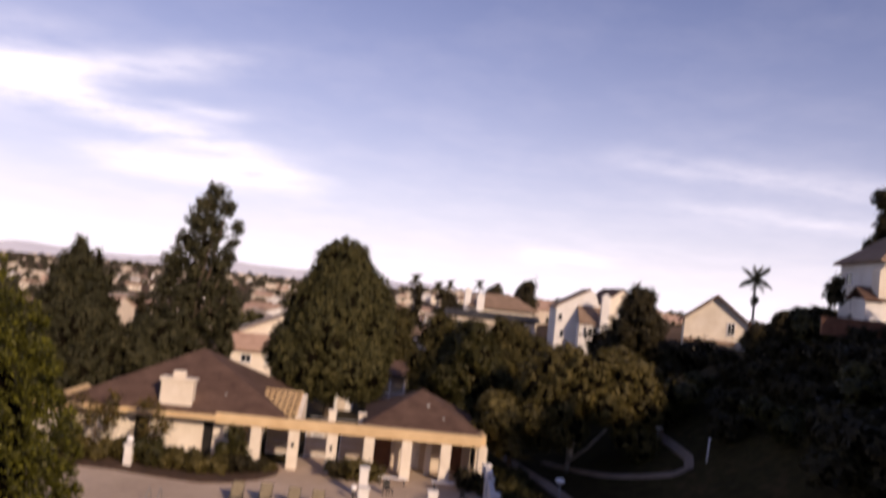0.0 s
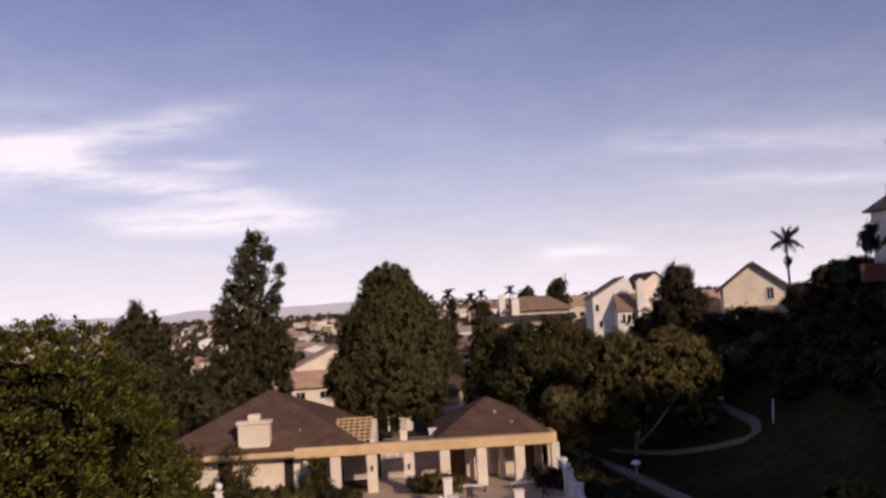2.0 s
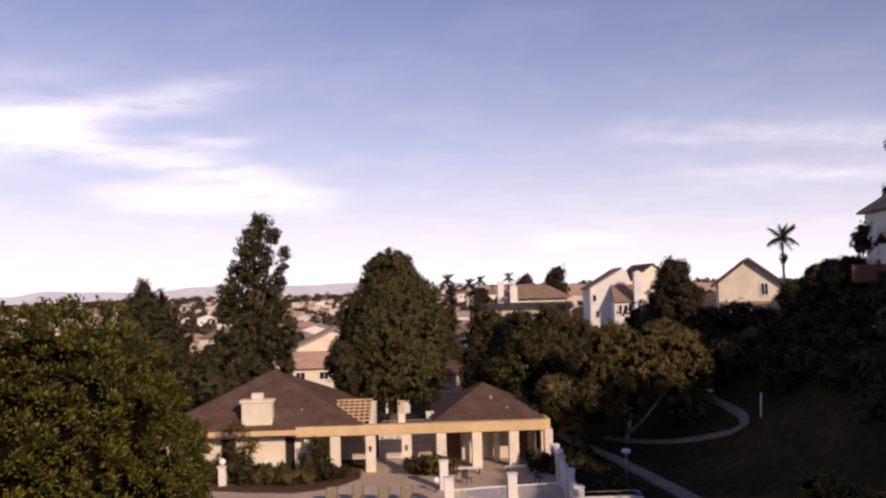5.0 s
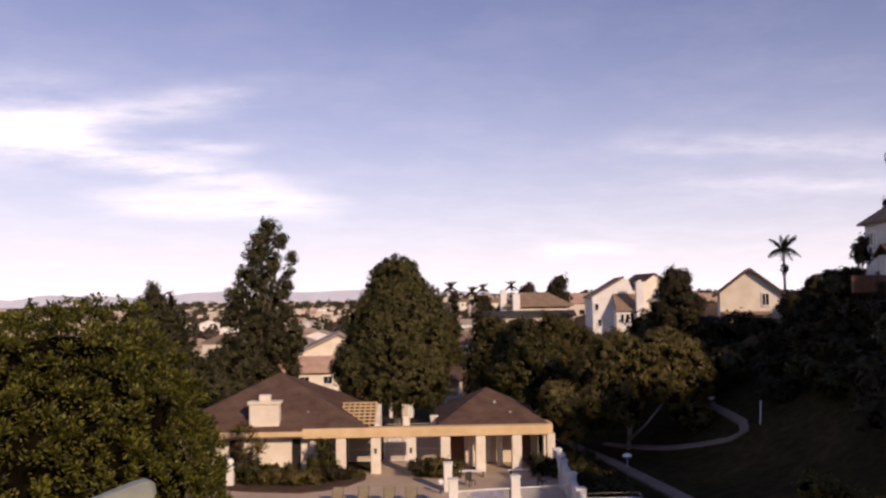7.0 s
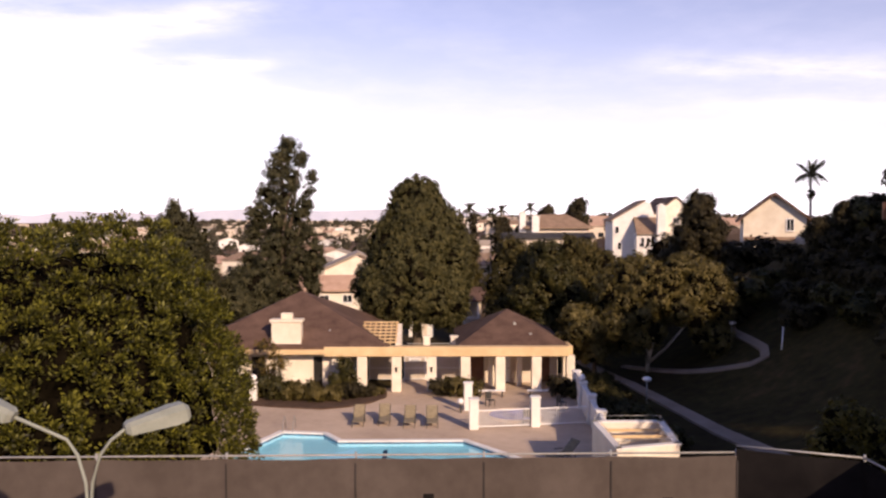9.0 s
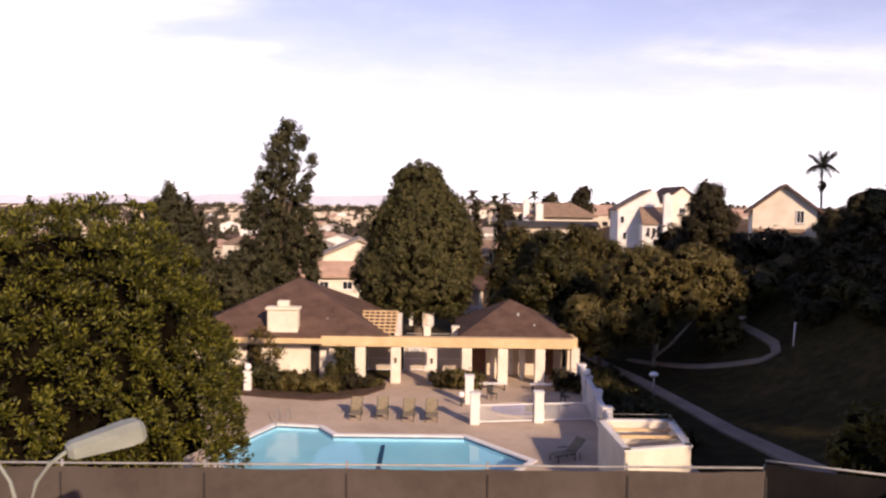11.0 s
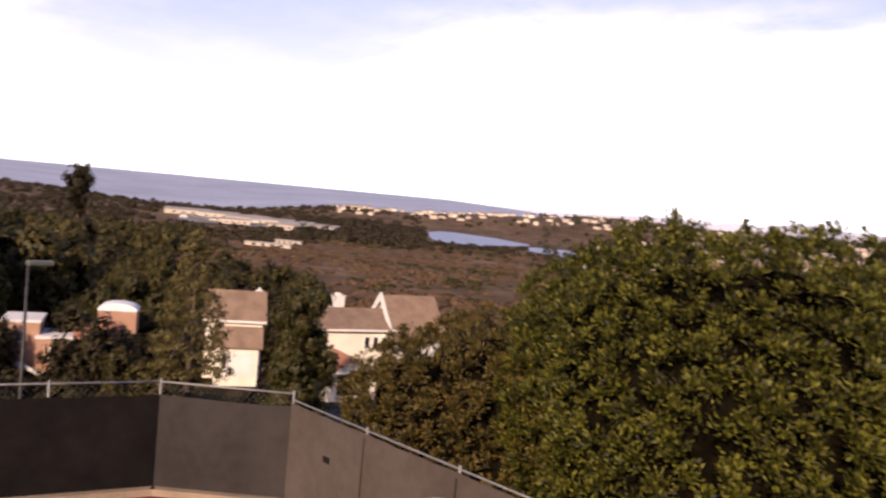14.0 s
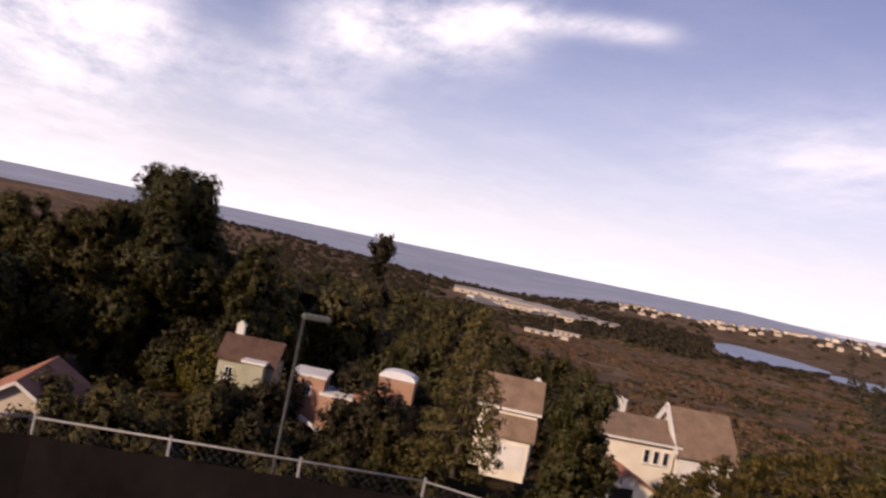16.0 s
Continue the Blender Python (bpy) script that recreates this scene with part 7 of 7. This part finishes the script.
# ---- distance ----
def tuft_field(name, spots, mat, label, category, seed, each, spread):
    """Many low bushes or crowns of leaf tufts in one mesh: (x, y, z, width, height); spread: leaf size over crown width."""
    rng = np.random.default_rng(seed)
    a = np.array(spots)
    size = np.repeat(a[:, 3:4], each, 0)
    out = rng.normal(size=(len(size), 3))
    out[:, 2] = np.abs(out[:, 2]) - 0.25
    out /= np.linalg.norm(out, axis=1)[:, None]
    c = np.repeat(a[:, :3], each, 0) + out * rng.uniform(0.72, 1.05, (len(size), 1)) * np.concatenate([size, size, np.repeat(a[:, 4:5], each, 0)], 1)
    c[:, 2:] += np.repeat(a[:, 4:5], each, 0) * 0.3
    face = out + rng.normal(size=out.shape) * 0.35
    face /= np.linalg.norm(face, axis=1)[:, None]
    u = np.cross(face, rng.normal(size=out.shape))
    u /= np.linalg.norm(u, axis=1)[:, None]
    v = np.cross(face, u)
    k = size * spread * rng.uniform(0.6, 1.3, (len(size), 1))
    u, v = u * k, v * k * 0.8
    verts = np.stack([c + u, c + v, c - u, c - v], 1).reshape(-1, 3)
    me = cloud_mesh(name, verts, np.arange(len(verts)).reshape(-1, 4), mat)
    return tagged(new(name, me), label, category, kind="stuff")


def build_distance():
    rng = random.Random(77)

    def out(a, r):
        return -5 - r * math.sin(radians(a)), 7 + r * math.cos(radians(a))

    # scrub over the western slope
    spots, green = [], []
    while len(spots) < 5200:
        a, r = rng.uniform(28, 84), 110 + 1000 * rng.random() ** 1.6
        x, y = -r * math.sin(radians(a)), 20 + r * math.cos(radians(a))
        w = rng.uniform(0.5, 1.7) * (1 + r / 480)
        clump = noise.noise((x * 0.012, y * 0.012, 2.0)) + rng.uniform(-0.2, 0.2)
        (green if clump > 0.2 else spots).append((x, y, land(x, y), w, w * rng.uniform(0.12, 0.3)))
    tuft_field("scrub", spots, SCRUB, "dry brown scrub covering the western slope", "scrub", 1, 26, 0.36)
    tuft_field("scrub", green, SHRUB, "olive green bushes scattered in the scrub", "scrub", 2, 26, 0.36)
    # woods round the lagoon and on the coast
    woods = []
    while len(woods) < 3000:
        a, r = rng.uniform(34, 88), (rng.uniform(1000, 2560) if len(woods) % 3 else rng.uniform(330, 1000))
        if r < 1000 and a < 62 + rng.uniform(-2, 3) - 0.01 * (r - 700):
            continue
        x, y = -5 - r * math.sin(radians(a)), 7 + r * math.cos(radians(a))
        if 33 < a < 48.3 and 1160 < r < 1800:
            continue
        if 53.5 < a < 65.5 and 1260 < r < 1640:
            continue
        if a < 48 and 1800 < r < 2480 and rng.random() < 0.8:
            continue
        if noise.noise((x * 0.006, y * 0.006, 4)) < (-0.3 if a > 64 else -0.02) and (r < 1300 or a < 54):
            continue
        w = rng.uniform(3.0, 7.5) * (0.75 if r < 1000 else 1)
        woods.append((x, y, land(x, y), w, w * rng.uniform(0.5, 1.1)))
    for k in range(620):
        a = rng.uniform(47.6, 56.5)
        r = rng.uniform(1040, 1780)
        x, y = out(a, r)
        w = rng.uniform(3.5, 8.0)
        woods.append((x, y, land(x, y), w, w * rng.uniform(0.7, 1.3)))
    for k in range(240):
        a, r = rng.uniform(55, 66), rng.uniform(860, 1240)
        x, y = out(a, r)
        if noise.noise((x * 0.008, y * 0.008, 7)) > -0.05:
            w = rng.uniform(2.5, 5.5)
            woods.append((x, y, land(x, y), w, w * rng.uniform(0.5, 0.9)))
    for k in range(70):
        a = rng.uniform(40.2, 47.5)
        x, y, z = from_eye(a, 3.02 - 0.1 * max(0, 43 - a) + rng.uniform(0.0, 0.12), -51)
        w = rng.uniform(2.5, 5.5)
        woods.append((x, y, z - 0.5, w, w * rng.uniform(0.7, 1.2)))
    tuft_field("woods", woods, WOODS, "dark woods round the lagoon", "woods", 3, 44, 0.34)
    grove = []
    while len(grove) < 2600:
        a, r = rng.uniform(63, 124), rng.uniform(170, 950)
        if a < 68 + (r - 170) * 0.004 and r < 320:
            continue
        x, y = out(a, r)
        w = rng.uniform(2.2, 4.6) * (1 + r / 1400)
        grove.append((x, y, land(x, y) + 0.4 * w, w, w * rng.uniform(0.8, 1.5)))
    tuft_field("woods", grove, GROVE, "brown and olive trees covering the western ridge", "woods", 8, 90, 0.24)
    # suburb to the north: trees
    near, far = [], []
    for k in range(2300):
        a, r = rng.uniform(-32, 40), 250 + 2900 * rng.random() ** 1.8
        x, y = -r * math.sin(radians(a)), 20 + r * math.cos(radians(a))
        w = rng.uniform(1.3, 2.9) * (1 + r / 1100)
        near.append((x, y, land(x, y), w, w * rng.uniform(0.9, 1.7)))
    tuft_field("suburb_trees", near, HAZED_LEAF, "many small trees among the houses of the valley", "trees", 4, 50, 0.34)
    # palms and trees that stand on the northern skyline
    for x, y, h, s, d in ((8.5, 170, 15.0, 1.1, 1), (15.5, 182, 14.0, 2.2, 0), (27, 192, 14.5, 2.0, 0), (33.5, 186, 12.0, 2.6, 0), (20, 178, 12.0, 1.5, 0), (28.5, 196, 11.5, 2.6, 0)):
        blobs = lobes(rng, 12, s * 0.8, h * 0.5, h, s * 0.75, lambda t: 1 - 0.4 * t)
        tree("dark tree on the northern skyline", x, y, blobs, DARKLEAF, 0.4, 0.8, 10, int(x * 10), 0.2, limbs=2, group="skyline trees")
    mids = []
    for k in range(4):
        blobs = [(0, 0, 3.0, 1.6, 1.6, 1.8)] + [(rng.uniform(-1.5, 1.5), rng.uniform(-1.5, 1.5), rng.uniform(1.6, 5.4), 1.1, 1.1, 1.2) for j in range(9)]
        mids.append(crown_mesh("crown", blobs, (DARKLEAF, SHRUB, CYPRESS, DARKLEAF)[k], 0.22, 0.5, 10, 330 + k))
    bm = bmesh.new()
    tube(bm, [(0, 0, -0.6), (0.1, 0, 1.5), (0, 0.1, 3.4)], [0.2, 0.15, 0.08], 7)
    stem = finish("trunk", bm, BARK)
    stem_mesh = stem.data
    bpy.data.objects.remove(stem)
    for k in range(80):
        a, r = rng.uniform(-14, 30), rng.uniform(115, 300)
        x, y = -r * math.sin(radians(a)), 20 + r * math.cos(radians(a))
        if (abs(x + 11) < 9 and 104 < y < 126) or (x > 16 and y < 176) or (abs(x - 18) < 18 and 145 < y < 172):
            continue
        root = thing("tree", "bushy dark green garden tree in the valley", "tree", pose(x, y, land(x, y) - 0.1, 0, 0, rng.uniform(0, 360)), "valley trees")
        s = rng.uniform(0.6, 1.15)
        root.scale = (s, s, s)
        share("trunk", stem_mesh, root, Matrix.Identity(4))
        share("crown", mids[rng.randrange(4)], root, Matrix.Identity(4))
    # houses of the valley, a few shapes repeated
    shapes = []
    for k in range(6):
        w, d, h = rng.uniform(9, 14), rng.uniform(8, 10), rng.uniform(3.2, 5.6)
        proto = thing("house", "distant %s house with a %s roof among trees" % (("cream", "white", "tan")[k % 3], ("tan", "pale", "clay-tiled")[k % 3]), "house", pose(0, 0, -500), "valley houses")
        part("wall", one(box, 0, 0, h / 2 - 1, w, d, h + 2), (STUCCO, STUCCO_WHITE, STUCCO_TAN)[k % 3], proto)
        bm = bmesh.new()
        if k % 2:
            hip_roof(bm, -w / 2, w / 2, -d / 2, d / 2, h, 2.4, 0.5, 0.2, w / 4)
        else:
            gable_roof(bm, -w / 2, w / 2, -d / 2, d / 2, h, 2.3, "x" if k < 3 else "y")
        # light roof colours, chosen so the valley looks hazier
        part("roof", bm, (SHINGLE_TAN, ROOF_BEIGE, CLAY_HAZED)[k % 3], proto)
        if k % 2 == 0:
            gw = bmesh.new()
            if k < 3:
                gable_walls(gw, -w / 2 + 0.01, w / 2 - 0.01, -d / 2 + 0.01, d / 2 - 0.01, h - 0.5, h, 2.28, "x")
            else:
                gable_walls(gw, -w / 2 + 0.01, w / 2 - 0.01, -d / 2 + 0.01, d / 2 - 0.01, h - 0.5, h, 2.28, "y")
            part("gable", gw, (STUCCO, STUCCO_WHITE, STUCCO_TAN)[k % 3], proto)
        for sx in (-0.3, 0.05, 0.32):
            part("window", one(box, sx * w, -d / 2 - 0.02, h * 0.5, 1.4, 0.1, 1.2), GLASS, proto)
        shapes.append(proto)
    placed = []
    tries = 0
    while len(placed) < 215 and tries < 12000:
        tries += 1
        a, r = rng.uniform(-26, 37), 200 + 1500 * rng.random() ** 1.5
        x, y = -r * math.sin(radians(a)), 20 + r * math.cos(radians(a))
        if any((x - p) ** 2 + (y - q) ** 2 < 14 ** 2 for p, q in placed) or (abs(x + 12) < 16 and y < 135) or (x > 12 and y < 176) or (18 < x < 60 and y < 200):
            continue
        placed.append((x, y))
        copy_thing(shapes[rng.randrange(6)], pose(x, y, land(x, y), 0, 0, rng.choice((0, 15, -20, 90, 75, 160))))
    # homes too far off to tell apart, added pale to lighten the valley like haze
    bm = bmesh.new()
    for k in range(700):
        a, r = rng.uniform(-30, 37), 620 + 3700 * rng.random()
        x, y = -r * math.sin(radians(a)), 20 + r * math.cos(radians(a))
        w, h = rng.uniform(9, 20), rng.uniform(4, 7)
        box(bm, x, y, land(x, y) + h / 2 - 1, w, 10, h + 2)
    far_homes = finish("far_homes", bm, STUCCO_TAN)
    tagged(far_homes, "pale homes added over the far valley in place of haze", "houses", kind="stuff")
    porch = thing("porch", "white framed porch of a house behind the trees", "porch", pose(3.2, 97, land(3, 97), 0, 0, 3))
    for sx in (-2.4, -0.9, 0.8, 2.4):
        part("post", one(box, sx, 0, 1.4, 0.18, 0.18, 2.8), WHITE_METAL, porch)
    part("beam", one(box, 0, 0, 2.85, 5.4, 0.24, 0.22), WHITE_METAL, porch)
    part("railing", one(box, 0, 0, 0.95, 4.9, 0.08, 0.14), WHITE_METAL, porch)
    part("wall", one(box, 0, 2.2, 1.4, 6.0, 0.25, 3.4), STUCCO_TAN, porch)
    bm = bmesh.new()
    gable_roof(bm, -3.2, 3.2, -0.3, 6.0, 3.0, 1.2, "x", 0.3)
    part("roof", bm, SHINGLE, porch)
    shed = thing("shed", "pale wooden shed under the trees", "shed", pose(-1.2, 88, land(-1, 88), 0, 0, -4))
    part("wall", one(box, 0, 1, 1.1, 2.6, 2.0, 2.5, bevel=0.02), STUCCO_WHITE, shed)
    bm = bmesh.new()
    gable_roof(bm, -1.3, 1.3, 0, 2, 2.35, 0.5, "x", 0.2, 0.1)
    part("roof", bm, SHINGLE, shed)
    part("door", one(box, 0.3, -0.03, 0.95, 0.8, 0.06, 1.9), STUCCO_TAN, shed)
    # coast: long flat roofed halls and rows of homes across the lagoon
    def hall(x, y, turn, w, d, h, wall, roof, label):
        root = thing("hall", label, "building", pose(x, y, land(x, y), 0, 0, turn), "coast buildings")
        part("wall", one(box, 0, 0, h / 2 - 3, w, d, h + 6), wall, root)
        part("roof", one(box, 0, 0, h + 0.4, w + 1.5, d + 1.5, 0.8), roof, root)
        for j in range(4):
            part("window", one(box, w * (j - 1.5) / 5, -d / 2 - 0.03, h * 0.5, w / 12, 0.12, 1.8), GLASS, root)

    bm = bmesh.new()
    rows = []
    for r in (1235, 1330, 1430, 1530, 1620):
        rows.append([bm.verts.new((*out(54.2 + 10.0 * k / 12, r), land(*out(54.2 + 10.0 * k / 12, r)) + 1.6)) for k in range(13)])
    for p, q in zip(rows, rows[1:]):
        for k in range(12):
            bm.faces.new((p[k], p[k + 1], q[k + 1], q[k]))
    tagged(finish("pavement_coast_yard", bm, YARD_PAVING), "pale paved yards between the coast buildings", "paving", kind="structure")
    for a, r, w, d in ((63.6, 1560, 80, 120), (61.6, 1500, 70, 110), (59.7, 1450, 76, 120), (58.0, 1420, 70, 100), (56.3, 1370, 66, 110), (54.8, 1340, 56, 90), (60.6, 1290, 44, 50), (57.2, 1260, 50, 50)):
        hall(*out(a, r), a + rng.uniform(-6, 6), w, d, rng.uniform(6, 8), STUCCO_TAN, HALL_ROOF, "long pale flat-roofed building near the coast")
    for a, r, w, d in ((58.2, 842, 46, 9), (56.9, 905, 30, 8)):
        hall(*out(a, r), a - 14, w, d, 3.0, STUCCO_TAN, HALL_ROOF, "low pale shed on the scrub slope")
    for k in range(14):
        a = rng.uniform(53.8, 65)
        hall(*out(a, rng.uniform(1290, 1370)), a + rng.uniform(-20, 20), rng.uniform(9, 18), 9, rng.uniform(4, 6), STUCCO_WHITE, ROOF_BEIGE, "small white building beside the coast halls")
    for k in range(76):
        a = 37.5 + 16.5 * (k % 38 + rng.random() * 0.8) / 38
        r = rng.uniform(2060, 2340) if k < 38 else rng.uniform(2400, 2550)
        if rng.random() < 0.2:
            continue
        x, y = out(a, r)
        home = thing("house", "distant cream home on the bluff beyond the lagoon", "house", pose(x, y, land(x, y) + rng.uniform(-3, 1), 0, 0, a + rng.uniform(-25, 25)), "bluff homes")
        w, h = rng.uniform(9, 19), rng.uniform(6, 10)
        part("wall", one(box, 0, 0, h / 2 - 3, w, 12, h + 6), STUCCO_TAN if k % 3 else STUCCO, home)
        bm = bmesh.new()
        hip_roof(bm, -w / 2, w / 2, -6, 6, h, 3.0, 0.6, 0.2, w / 4)
        part("roof", bm, ROOF_BEIGE if k % 2 else SHINGLE_TAN, home)
    for p in shapes:
        for o in (*p.children_recursive, p):
            bpy.data.objects.remove(o)


build_distance()
